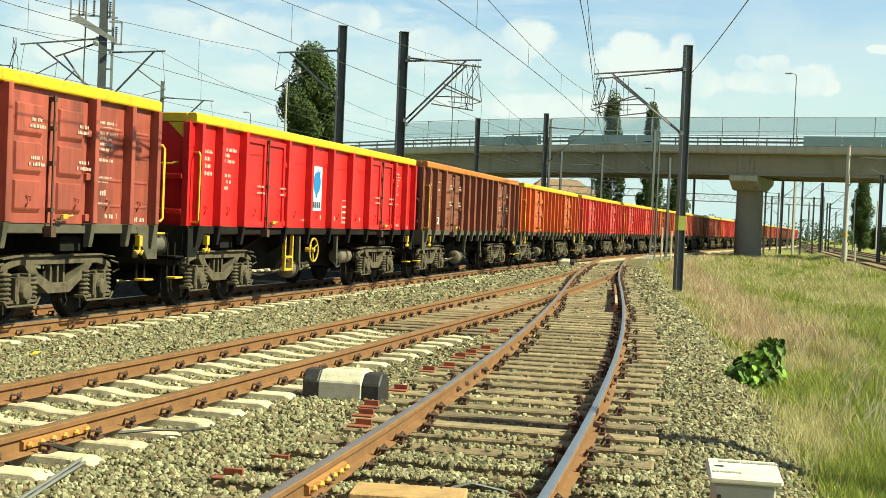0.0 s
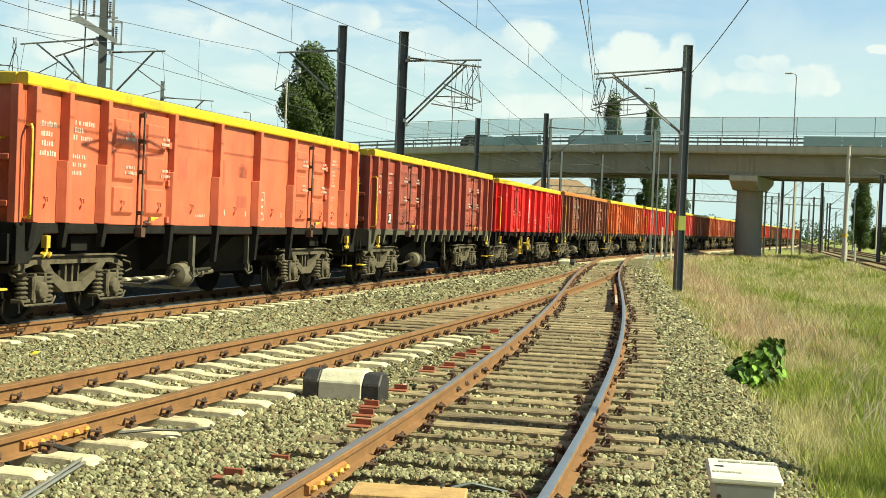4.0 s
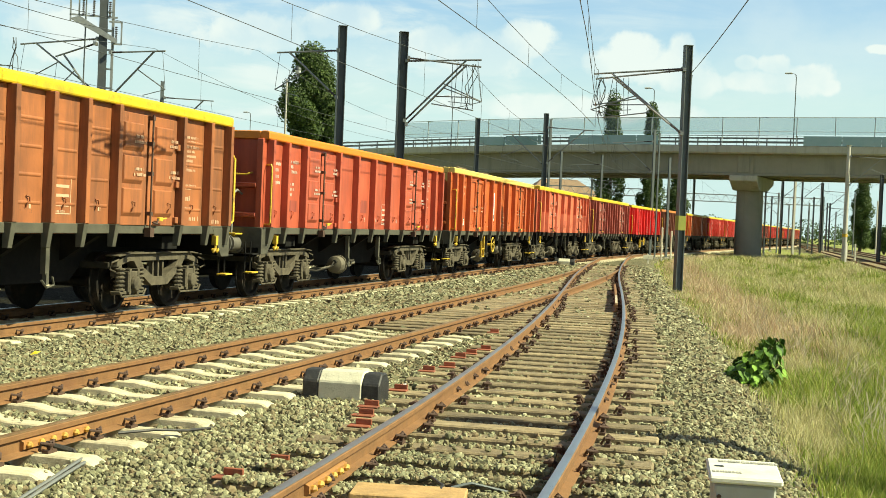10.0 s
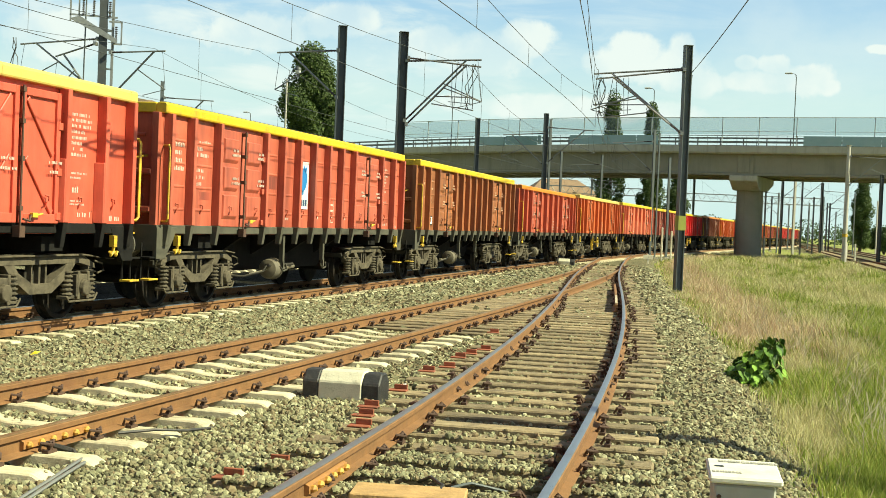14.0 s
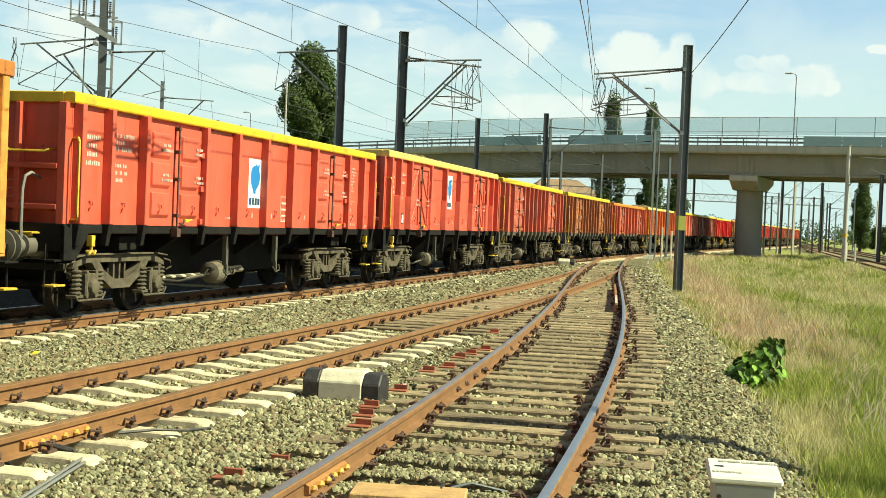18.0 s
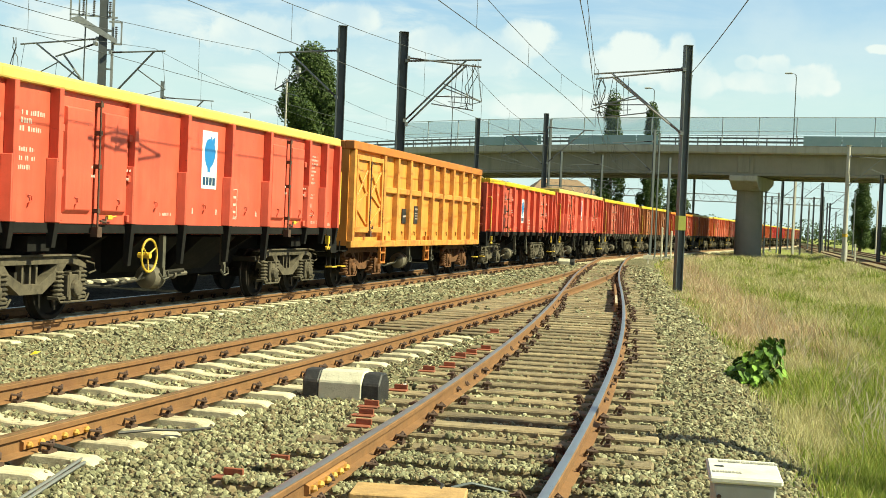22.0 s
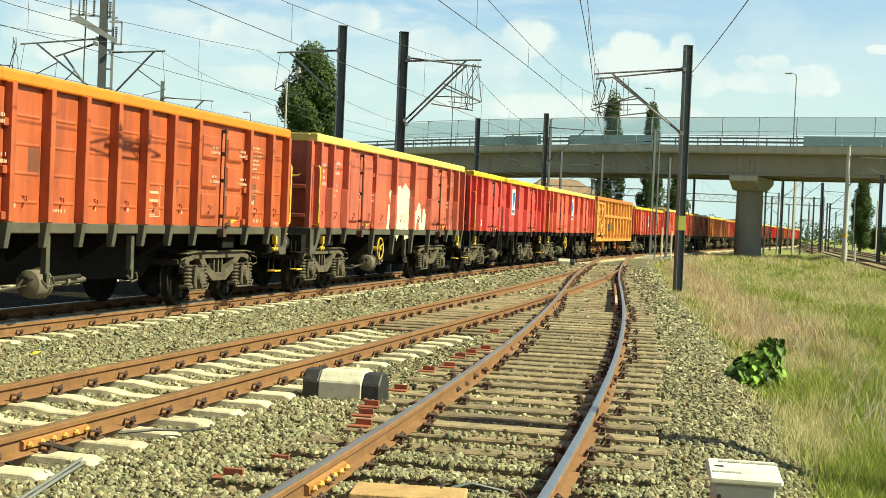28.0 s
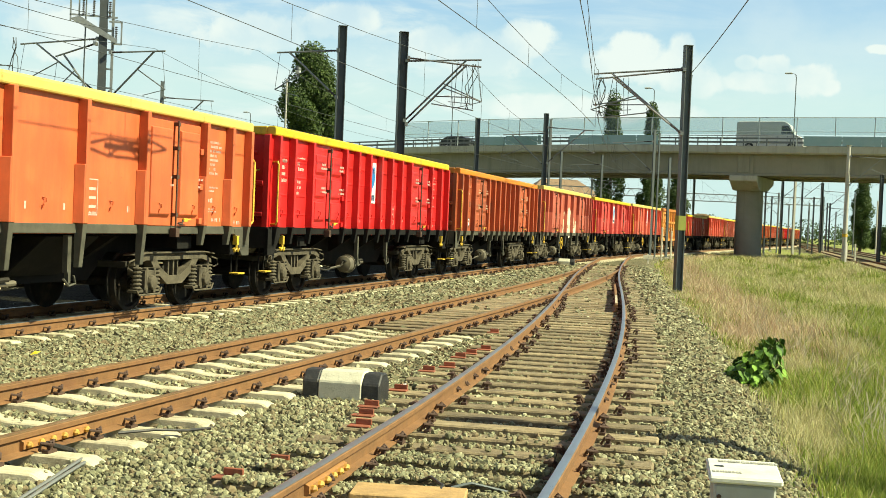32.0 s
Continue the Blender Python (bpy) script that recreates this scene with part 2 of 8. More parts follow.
HOSE_GREY = surface("pale_rubber_hose", (0.22, 0.22, 0.20), 0.6, 0, 0.15, 9, (0.1, 0.1, 0.09), 0.4, 6, 0)
CLIP_STEEL = surface("rusted_clip", (0.085, 0.045, 0.028), 0.8, 0, 0.3, 20, None, 0, 1, 0.3, 80)
RED_STEEL = surface("red_brown_bracket", (0.30, 0.088, 0.042), 0.75, 0, 0.25, 12, (0.12, 0.05, 0.03), 0.6, 5)
YELLOW_BOLT = surface("ochre_joint_paint", (0.62, 0.34, 0.06), 0.6, 0, 0.2, 12, (0.3, 0.13, 0.04), 0.7, 14)
MAST_STEEL = surface("galvanised_mast", (0.12, 0.138, 0.14), 0.55, 0.3, 0.15, 5, (0.10, 0.11, 0.11), 0.6, 2.0, 0.06, 60)
MAST_DARK = surface("dark_mast_steel", (0.075, 0.085, 0.088), 0.55, 0.3, 0.2, 5, (0.075, 0.075, 0.07), 0.6, 2.0, 0.06, 60)
MAST_PALE = surface("pale_concrete_mast", (0.46, 0.44, 0.38), 0.85, 0, 0.15, 4, (0.27, 0.26, 0.22), 0.6, 2.0, 0.2, 40)
FITTING = surface("galvanised_fitting", (0.27, 0.28, 0.27), 0.5, 0.5, 0.15, 9, None, 0, 1, 0.05, 60)
INSULATOR = surface("brown_insulator", (0.05, 0.04, 0.038), 0.25, 0, 0.15, 9, None, 0, 1, 0)
WIRE = surface("weathered_copper_wire", (0.07, 0.075, 0.075), 0.6, 0.3, 0.1, 5, None, 0, 1, 0)
CONCRETE = surface("bridge_concrete", (0.29, 0.27, 0.205), 0.9, 0, 0.12, 0.8, (0.17, 0.155, 0.11), 0.5, 0.35, 0.12, 12, streak=True)
CONCRETE_LIGHT = surface("pale_bridge_concrete", (0.44, 0.42, 0.34), 0.9, 0, 0.12, 0.9, (0.24, 0.225, 0.165), 0.55, 0.5, 0.12, 12, streak=True)
BLACK_PAINT = surface("black_marker_paint", (0.022, 0.022, 0.022), 0.6, 0, 0.3, 9, (0.12, 0.11, 0.09), 0.35, 8, 0.2, 50)
WHITE_PAINT = surface("chipped_white_paint", (0.63, 0.60, 0.45), 0.7, 0, 0.12, 7, (0.28, 0.26, 0.18), 0.7, 9, 0.2, 50, edge=(0.55, 0.65))
CREAM_PAINT = surface("cream_paint", (0.72, 0.70, 0.58), 0.65, 0, 0.08, 5, (0.5, 0.45, 0.33), 0.5, 6, 0.1, 50)
YELLOW_PAINT = surface("yellow_safety_paint", (0.66, 0.43, 0.03), 0.6, 0, 0.2, 8, (0.20, 0.11, 0.04), 0.75, 6, 0.08, 50, edge=(0.5, 0.66))
FRAME_DARK = surface("sooty_frame_steel", (0.016, 0.0155, 0.0145), 0.85, 0.0, 0.3, 7, (0.034, 0.030, 0.024), 0.5, 2.5, 0.15, 50, spec=0.08)
SOLE_GREY = surface("dusty_olive_frame_paint", (0.095, 0.090, 0.066), 0.75, 0.0, 0.2, 5, (0.04, 0.038, 0.032), 0.6, 1.8, 0.1, 50, spec=0.25)
BUFFER_STEEL = surface("dusty_buffer_steel", (0.135, 0.125, 0.10), 0.7, 0.1, 0.25, 6, (0.05, 0.045, 0.036), 0.7, 3, 0.1, 50)
BOGIE_STEEL = surface("dusty_bogie_steel", (0.040, 0.036, 0.028), 0.85, 0.0, 0.3, 8, (0.055, 0.05, 0.042), 0.7, 4, 0.2, 60, spec=0.15)
BOGIE_DUST = surface("beige_dusted_bogie_steel", (0.115, 0.097, 0.066), 0.85, 0, 0.35, 8, (0.032, 0.028, 0.022), 0.75, 5, 0.2, 60, spec=0.2)
BOGIE_RUST = surface("rust_brown_bogie_steel", (0.16, 0.075, 0.034), 0.85, 0, 0.35, 8, (0.04, 0.024, 0.016), 0.75, 5, 0.2, 60, spec=0.2)
WHEEL_STEEL = surface("brake_dusted_wheel", (0.018, 0.016, 0.014), 0.75, 0.2, 0.25, 9, (0.09, 0.06, 0.04), 0.6, 4, 0.1, 60, spec=0.2)
TANK_STEEL = surface("dusty_brake_cylinder", (0.145, 0.125, 0.085), 0.75, 0, 0.2, 8, (0.1, 0.09, 0.07), 0.6, 5, 0.1, 60)
LETTER = surface("worn_white_lettering", (0.56, 0.46, 0.39), 0.7, 0, 0.1, 30, (0.45, 0.2, 0.15), 0.5, 20, 0)
LETTER_FADED = surface("faded_cream_lettering", (0.62, 0.38, 0.24), 0.7, 0, 0.1, 30, None, 0, 20, 0)
BLUE_SIGN = surface("blue_print", (0.015, 0.20, 0.52), 0.45, 0, 0.05, 10, None, 0, 1, 0)
INK_BLUE = surface("dark_blue_print", (0.012, 0.06, 0.13), 0.5, 0, 0.1, 10, None, 0, 1, 0)
WHITE_SIGN = surface("white_panel", (0.76, 0.78, 0.78), 0.5, 0, 0.04, 10, (0.5, 0.45, 0.4), 0.3, 4, 0)
BLACK_SIGN = surface("black_plate", (0.02, 0.022, 0.024), 0.5, 0, 0.1, 10, None, 0, 1, 0)


# ---- mesh building ----
class Shape:
    """Collects boxes, tubes and prisms into one mesh."""

    def __init__(self):
        self.v, self.f = [], []

    def add(self, verts, faces):
        k = len(self.v)
        self.v += [tuple(q) for q in verts]
        self.f += [tuple(k + i for i in q) for q in faces]
        return self

    def box(self, x0, x1, y0, y1, z0, z1, m=None):
        vs = [(x0, y0, z0), (x1, y0, z0), (x1, y1, z0), (x0, y1, z0), (x0, y0, z1), (x1, y0, z1), (x1, y1, z1), (x0, y1, z1)]
        if m is not None:
            vs = [tuple(m @ Vector(q)) for q in vs]
        return self.add(vs, [(3, 2, 1, 0), (4, 5, 6, 7), (0, 1, 5, 4), (1, 2, 6, 5), (2, 3, 7, 6), (3, 0, 4, 7)])

    def prism(self, prof, a, b, axis="x"):
        """A profile pushed from a to b along an axis; prof holds the two other coordinates."""
        def put(q, t):
            return {"x": (t, q[0], q[1]), "y": (q[0], t, q[1]), "z": (q[0], q[1], t)}[axis]
        n = len(prof)
        vs = [put(q, a) for q in prof] + [put(q, b) for q in prof]
        fs = [(i, (i + 1) % n, n + (i + 1) % n, n + i) for i in range(n)] + [tuple(reversed(range(n))), tuple(range(n, 2 * n))]
        return self.add(vs, fs)

    def tube(self, pts, r, n=6, close=True, r1=None):
        pts = [Vector(q) for q in pts]
        rings = []
        up = None
        for i, q in enumerate(pts):
            d = (pts[min(i + 1, len(pts) - 1)] - pts[max(i - 1, 0)]).normalized()
            if up is None:
                up = Vector((0, 0, 1)) if abs(d.z) < 0.9 else Vector((1, 0, 0))
            a = d.cross(up).normalized()
            b = a.cross(d).normalized()
            up = b
            rr = r if r1 is None else r + (r1 - r) * i / (len(pts) - 1)
            rings.append([q + (a * math.cos(2 * math.pi * k / n) + b * math.sin(2 * math.pi * k / n)) * rr for k in range(n)])
        vs = [q for ring in rings for q in ring]
        fs = [(i * n + k, i * n + (k + 1) % n, (i + 1) * n + (k + 1) % n, (i + 1) * n + k) for i in range(len(rings) - 1) for k in range(n)]
        if close:
            fs += [tuple(reversed(range(n))), tuple(range((len(rings) - 1) * n, len(rings) * n))]
        return self.add(vs, fs)

    def lathe(self, prof, centre, axis="y", n=16):
        """Radius and height pairs turned about an axis through centre."""
        c = Vector(centre)
        vs = []
        for r, h in prof:
            for k in range(n):
                a = 2 * math.pi * k / n
                ca, sa = r * math.cos(a), r * math.sin(a)
                vs.append(c + Vector({"x": (h, ca, sa), "y": (ca, h, sa), "z": (ca, sa, h)}[axis]))
        m = len(prof)
        fs = [(i * n + k, i * n + (k + 1) % n, (i + 1) * n + (k + 1) % n, (i + 1) * n + k) for i in range(m - 1) for k in range(n)]
        fs += [tuple(range(n)), tuple(range((m - 1) * n, m * n))]
        return self.add(vs, fs)

    def mesh(self, name, bevel=0.0, smooth=False):
        me = bpy.data.meshes.new(name)
        me.from_pydata(self.v, [], self.f)
        bm = bmesh.new()
        bm.from_mesh(me)
        bmesh.ops.recalc_face_normals(bm, faces=bm.faces)
        if bevel:
            bmesh.ops.bevel(bm, geom=list(bm.edges), offset=bevel, segments=1, affect="EDGES", clamp_overlap=True)
        bm.to_mesh(me)
        bm.free()
        if smooth:
            me.polygons.foreach_set("use_smooth", [True] * len(me.polygons))
            me.set_sharp_from_angle(angle=radians(40))
        return me


def part(name, me, material, parent=None, label="", at=None):
    """Links a mesh as one object under a thing or a part."""
    ob = new(name, me)
    if not me.materials:
        me.materials.append(material)
    if me.materials[0] is not material:
        ob.material_slots[0].link = "OBJECT"
        ob.material_slots[0].material = material
    if parent:
        ob.parent = parent
    if at is not None:
        ob.matrix_basis = at
    if label:
        tagged(ob, label)
    return ob


def thing(name, label, category, at=None, group="", kind=""):
    ob = new(name)
    ob.empty_display_size = 0.3
    if at is not None:
        ob.matrix_basis = at
    return tagged(ob, label, category, group, kind)


# ---- the plan: tracks as curves over y ----
MAIN_Y = np.array([-400, -40, 5, 25, 45, 70, 100, 140, 190, 235, 265, 300, 700.0])
MAIN_S = np.array([0.288, 0.288, 0.2789, 0.2689, 0.2621, 0.3077, 0.3467, 0.3541, 0.3622, 0.362, 0.30, 0.27, 0.27])
GRID = np.linspace(-400, 700, 11001)
_sl = np.interp(GRID, MAIN_Y, MAIN_S)
MAIN_X = np.concatenate([[0], np.cumsum((_sl[1:] + _sl[:-1]) / 2 * np.diff(GRID))])
MAIN_X = MAIN_X - np.interp(0, GRID, MAIN_X) - 11.117
MAIN_LEN = np.concatenate([[0], np.cumsum(np.hypot(np.diff(MAIN_X), np.diff(GRID)))])
MAIN_LEN -= np.interp(0, GRID, MAIN_LEN)


def main_x(y):
    return np.interp(y, GRID, MAIN_X)


def side_x(y):
    """The turnout's curved track, which runs into the main line."""
    y = np.asarray(y, float)
    u = y / 50
    c = np.maximum(u, 0)
    near = -1.842 + 13.326 * u - 9.591 * c ** 2 + 4.676 * c ** 3
    far = np.interp(y, [46, 52, 58, 65, 71, 77, 83, 90, 96, 104, 700], [5.94, 6.86, 7.82, 8.98, 9.98, 11.1, 12.45, 14.45, 16.5, float(main_x(104)), float(main_x(700))])
    return np.where(y < 46, near, np.where(y > 104, main_x(y), far))


def middle_x(y):
    u = np.asarray(y, float) / 50
    c = np.maximum(u, 0)
    return -6.2 + 14.66 * u - 0.651 * c ** 2 - 1.307 * c ** 3


def far_x(y):
    return main_x(y) - 7.0


def east_x(y):
    return 28.3 + (np.asarray(y, float) - 76.6) * 0.262


def east_far_x(y):
    return east_x(y) + 5.0


def line(fx, y0, y1, step, off=0.0, z=0.0):
    ys = np.arange(y0, y1 + step / 2, step)
    xs = fx(ys)
    d = (fx(ys + 0.1) - fx(ys - 0.1)) / 0.2
    n = np.hypot(1, d)
    return np.stack([xs + off / n, ys - off * d / n, np.full_like(ys, z)], 1)


def along(s):
    """A point of the main line at the arc length s, and its heading."""
    y = float(np.interp(s, MAIN_LEN, GRID))
    return float(main_x(y)), y


def smooth_step(a, b, t):
    t = np.clip((t - a) / (b - a), 0, 1)
    return t * t * (3 - 2 * t)


def ground_z(x, y):
    """Height of the ground: ballast bed, its shoulder, and the lower field beside it."""
    edge = np.where(y < 95, side_x(np.maximum(y, -30)), main_x(y))
    off = x - edge
    z = -0.232 - 0.385 * smooth_step(1.75, 3.3, off)
    e = np.abs(x - east_x(y) - 2.5)
    z = z + 0.30 * (1 - smooth_step(4.5, 6.5, e)) * smooth_step(6, 12, off)
    left = main_x(y) - x
    z = z - 0.12 * smooth_step(8, 9, left)
    # the cribs of the turnout and the middle track lie below the sleeper tops
    z = z - 0.015 * (1 - smooth_step(1.15, 1.5, np.abs(x - side_x(np.clip(y, -30, 100))))) * smooth_step(9.2, 10.2, y)
    z = z - 0.024 * (1 - smooth_step(1.10, 1.4, np.abs(x - middle_x(np.clip(y, -30, 48))))) * (1 - smooth_step(28, 32, y))
    return z


# ---- ground ----
def spaced(a, b, fine, lo, hi, grow=1.25):
    mid = list(np.arange(a, b + fine / 2, fine))
    out, step, q = [], fine, b
    while q < hi:
        step *= grow
        q += step
        out.append(q)
    pre, step, q = [], fine, a
    while q > lo:
        step *= grow
        q -= step
        pre.append(q)
    return np.array(pre[::-1] + mid + out)


def make_ground():
    xs = spaced(-14, 30, 0.3, -2500, 2500)
    ys = spaced(3, 62, 0.4, -420, 3500, 1.12)
    gx, gy = np.meshgrid(xs, ys)
    gz = ground_z(gx, gy)
    rng = np.random.default_rng(3)
    near = (np.abs(gx) < 60) & (gy < 120)
    gz = gz + np.where(near, rng.normal(0, 0.012, gz.shape), 0)
    off = gx - np.where(gy < 95, side_x(np.maximum(gy, -30)), main_x(gy))
    field = smooth_step(2.15, 3.05, off)
    far_left = smooth_step(26, 34, main_x(gy) - gx)
    e = np.abs(gx - east_x(gy) - 2.5)
    field = field * smooth_step(4.2, 5.6, e)
    field = np.maximum(field, far_left)
    nx, ny = len(xs), len(ys)
    idx = np.arange(nx * ny).reshape(ny, nx)
    quads = np.stack([idx[:-1, :-1], idx[:-1, 1:], idx[1:, 1:], idx[1:, :-1]], -1).reshape(-1, 4)
    me = bpy.data.meshes.new("ground")
    me.from_pydata(np.stack([gx, gy, gz], -1).reshape(-1, 3).tolist(), [], quads.tolist())
    at = me.attributes.new("field", "FLOAT", "POINT")
    at.data.foreach_set("value", field.reshape(-1).astype(np.float32))
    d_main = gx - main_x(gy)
    # mask of the painted shade, from under the train to past the far track
    bed_shade = 1 - smooth_step(0.15, 0.9, d_main)
    bed_shade = bed_shade * (1 - smooth_step(9.5, 12.0, -d_main))
    at = me.attributes.new("bed_shade", "FLOAT", "POINT")
    at.data.foreach_set("value", bed_shade.reshape(-1).astype(np.float32))
    m = bpy.data.materials.new("ballast_and_grass")
    m.use_nodes = True
    n, l = m.node_tree.nodes, m.node_tree.links
    b = n["Principled BSDF"]
    b.inputs["Roughness"].default_value = 0.95
    b.inputs["Specular IOR Level"].default_value = 0.06
    tc = n.new("ShaderNodeTexCoord")
    vor = n.new("ShaderNodeTexVoronoi")
    vor.inputs["Scale"].default_value = 17
    l.new(tc.outputs["Object"], vor.inputs["Vector"])
    hue = n.new("ShaderNodeSeparateColor")
    l.new(vor.outputs["Color"], hue.inputs[0])
    st = n.new("ShaderNodeValToRGB")
    e = st.color_ramp.elements
    e[0].color, e[1].color = (0.045, 0.042, 0.022, 1), (0.22, 0.206, 0.125, 1)
    q = e.new(0.5)
    q.color = (0.138, 0.128, 0.076, 1)
    l.new(hue.outputs[0], st.inputs["Fac"])
    # shade under and behind the train, put into the bed's colour
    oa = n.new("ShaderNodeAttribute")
    oa.attribute_name = "bed_shade"
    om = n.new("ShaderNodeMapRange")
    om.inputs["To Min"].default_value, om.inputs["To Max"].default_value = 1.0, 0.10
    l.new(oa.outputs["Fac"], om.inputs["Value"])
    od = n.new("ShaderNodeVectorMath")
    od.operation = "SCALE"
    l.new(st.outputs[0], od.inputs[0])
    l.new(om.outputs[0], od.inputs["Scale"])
    gn = n.new("ShaderNodeTexNoise")
    gn.inputs["Scale"].default_value, gn.inputs["Detail"].default_value = 0.5, 10
    gn.inputs["Roughness"].default_value = 0.7
    l.new(tc.outputs["Object"], gn.inputs["Vector"])
    gr = n.new("ShaderNodeValToRGB")
    e = gr.color_ramp.elements
    e[0].position, e[1].position = 0.3, 0.72
    e[0].color, e[1].color = (0.115, 0.15, 0.032, 1), (0.34, 0.31, 0.155, 1)
    q = e.new(0.5)
    q.color = (0.245, 0.275, 0.076, 1)
    l.new(gn.outputs["Fac"], gr.inputs["Fac"])
    fa = n.new("ShaderNodeAttribute")
    fa.attribute_name = "field"
    ad = n.new("ShaderNodeMath")
    ad.operation = "ADD"
    en = n.new("ShaderNodeTexNoise")
    en.inputs["Scale"].default_value, en.inputs["Detail"].default_value = 2.5, 6
    l.new(tc.outputs["Object"], en.inputs["Vector"])
    mr = n.new("ShaderNodeMapRange")
    mr.inputs["From Min"].default_value, mr.inputs["From Max"].default_value = 0.85, 1.15
    l.new(fa.outputs["Fac"], ad.inputs[0])
    l.new(en.outputs["Fac"], ad.inputs[1])
    l.new(ad.outputs[0], mr.inputs["Value"])
    mx = n.new("ShaderNodeMix")
    mx.data_type = "RGBA"
    l.new(mr.outputs[0], mx.inputs["Factor"])
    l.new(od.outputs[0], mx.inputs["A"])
    l.new(gr.outputs[0], mx.inputs["B"])
    l.new(mx.outputs["Result"], b.inputs["Base Color"])
    bp = n.new("ShaderNodeBump")
    bp.inputs["Strength"].default_value, bp.inputs["Distance"].default_value = 0.9, 0.035
    l.new(vor.outputs["Distance"], bp.inputs["Height"])
    bp.invert = True
    l.new(bp.outputs[0], b.inputs["Normal"])
    me.polygons.foreach_set("use_smooth", [True] * len(me.polygons))
    ob = part("ground", me, m)
    tagged(ob, "grey stone ballast bed running into rough grass field", "ground", kind="structure")


make_ground()

# ---- rails and sleepers ----
HEAD = [(-0.036, -0.045), (-0.036, -0.012), (-0.024, -0.001), (0.024, -0.001), (0.036, -0.012), (0.036, -0.045), (0.010, -0.058),
        (0.010, -0.135), (0.070, -0.150), (0.072, -0.162), (-0.072, -0.162), (-0.070, -0.150), (-0.010, -0.135), (-0.010, -0.058)]


def sweep(fx, y0, y1, step, off, prof, dz=0.0):
    """A rail profile along a track curve at a sideways offset."""
    rows = [line(fx, y0, y1, step, off + q[0], q[1] + dz) for q in prof]
    m, k = len(rows[0]), len(prof)
    vs = np.stack(rows, 1).reshape(-1, 3)
    fs = [(i * k + j, (i + 1) * k + j, (i + 1) * k + (j + 1) % k, i * k + (j + 1) % k) for i in range(m - 1) for j in range(k)]
    fs += [tuple(range(k)), tuple(range((m - 1) * k, m * k))]
    return Shape().add(vs.tolist(), fs)


def rail(name, fx, y0, y1, step, off, parent, bright, label, dz=0.0):
    ob = part(name, sweep(fx, y0, y1, step, off, HEAD, dz).mesh(name, smooth=True), RAIL_RUST, parent, label)
    top = [(-0.030, 0.0), (-0.022, 0.003), (0.022, 0.003), (0.030, 0.0), (0.030, -0.004), (-0.030, -0.004)]
    part("running_surface", sweep(fx, y0, y1, step, off, top, dz).mesh("running_surface", smooth=True), bright, ob)
    return ob


GAUGE = 0.7525
LAID = []


def sleeper_concrete():
    s = Shape()
    prof = [(-1.28, -0.20, 0.10), (-1.20, -0.165, 0.10), (-0.45, -0.165, 0.095), (-0.25, -0.20, 0.085), (0.25, -0.20, 0.085),
            (0.45, -0.165, 0.095), (1.20, -0.165, 0.10), (1.28, -0.20, 0.10)]
    vs, k = [], len(prof)
    for x, z, w in prof:
        vs += [(x, -w, z), (x, w, z), (x, w + 0.03, z - 0.16), (x, -w - 0.03, z - 0.16)]
    fs = [(i * 4 + j, i * 4 + (j + 1) % 4, i * 4 + 4 + (j + 1) % 4, i * 4 + 4 + j) for i in range(k - 1) for j in range(4)]
    fs += [(0, 1, 2, 3), tuple(range(4 * k - 4, 4 * k))]
    return s.add(vs, fs).mesh("sleeper", 0.012)


def sleeper_wood(half):
    return Shape().box(-half, half, -0.12, 0.12, -0.33, -0.168).mesh("timber_sleeper", 0.014)


def clip_mesh():
    s = Shape()
    for sx in (-1, 1):
        s.tube([(sx * 0.07, -0.05, -0.145), (sx * 0.10, -0.075, -0.085), (sx * 0.17, -0.03, -0.10), (sx * 0.12, 0.04, -0.08), (sx * 0.07, 0.05, -0.145)], 0.012, 5)
        s.box(sx * 0.12 - 0.024, sx * 0.12 + 0.024, -0.055, 0.055, -0.166, -0.142)
        s.lathe([(0.02, -0.14), (0.02, -0.085), (0.012, -0.078)], (sx * 0.125, 0.0, 0), "z", 6)
    return s.mesh("rail_clip")


CLIP = clip_mesh()
SLEEPER_C = sleeper_concrete()
SLEEPER_W = sleeper_wood(1.3)


def place(fx, y, z=0.0):
    d = float(fx(y + 0.1) - fx(y - 0.1)) / 0.2
    return Matrix.Translation((float(fx(y)), y, z)) @ Matrix.Rotation(-math.atan(d), 4, "Z")


def joined(mesh_list, name):
    """Several placed copies of small meshes in one mesh."""
    out = Shape()
    for me, mat in mesh_list:
        vs = [mat @ v.co for v in me.vertices]
        out.add(vs, [tuple(q.vertices) for q in me.polygons])
    me = bpy.data.meshes.new(name)
    me.from_pydata(out.v, [], out.f)
    return me


def lay(parent, fx, y0, y1, pitch, me, material, name, fx_other=None, clips=True, tilt=0.0, rng=None):
    y = y0
    rng = rng or random.Random(5)
    while y < y1:
        m = place(fx, y)
        m = m @ Matrix.Rotation(rng.uniform(-tilt, tilt), 4, "Z")
        LAID.append((m, 1.29, 1.29))
        s = part(name, me, material, parent, at=m @ Matrix.Translation((rng.uniform(-0.03, 0.03), 0, rng.uniform(-0.006, 0.003))))
        if clips:
            for sx in (-GAUGE, GAUGE):
                part("rail_clip", CLIP, CLIP_STEEL, s, at=Matrix.Translation((sx, 0, 0)))
        d = float(fx(y + 0.1) - fx(y - 0.1)) / 0.2
        y += pitch / math.hypot(1, d)


def far_sleepers(parent, fx, y0, y1, pitch, me, material):
    lst, y = [], y0
    while y < y1:
        lst.append((me, place(fx, y)))
        y += pitch
    ob = part("sleeper_row", joined(lst, "sleeper_row"), material, parent)
    tagged(ob, kind="stuff")


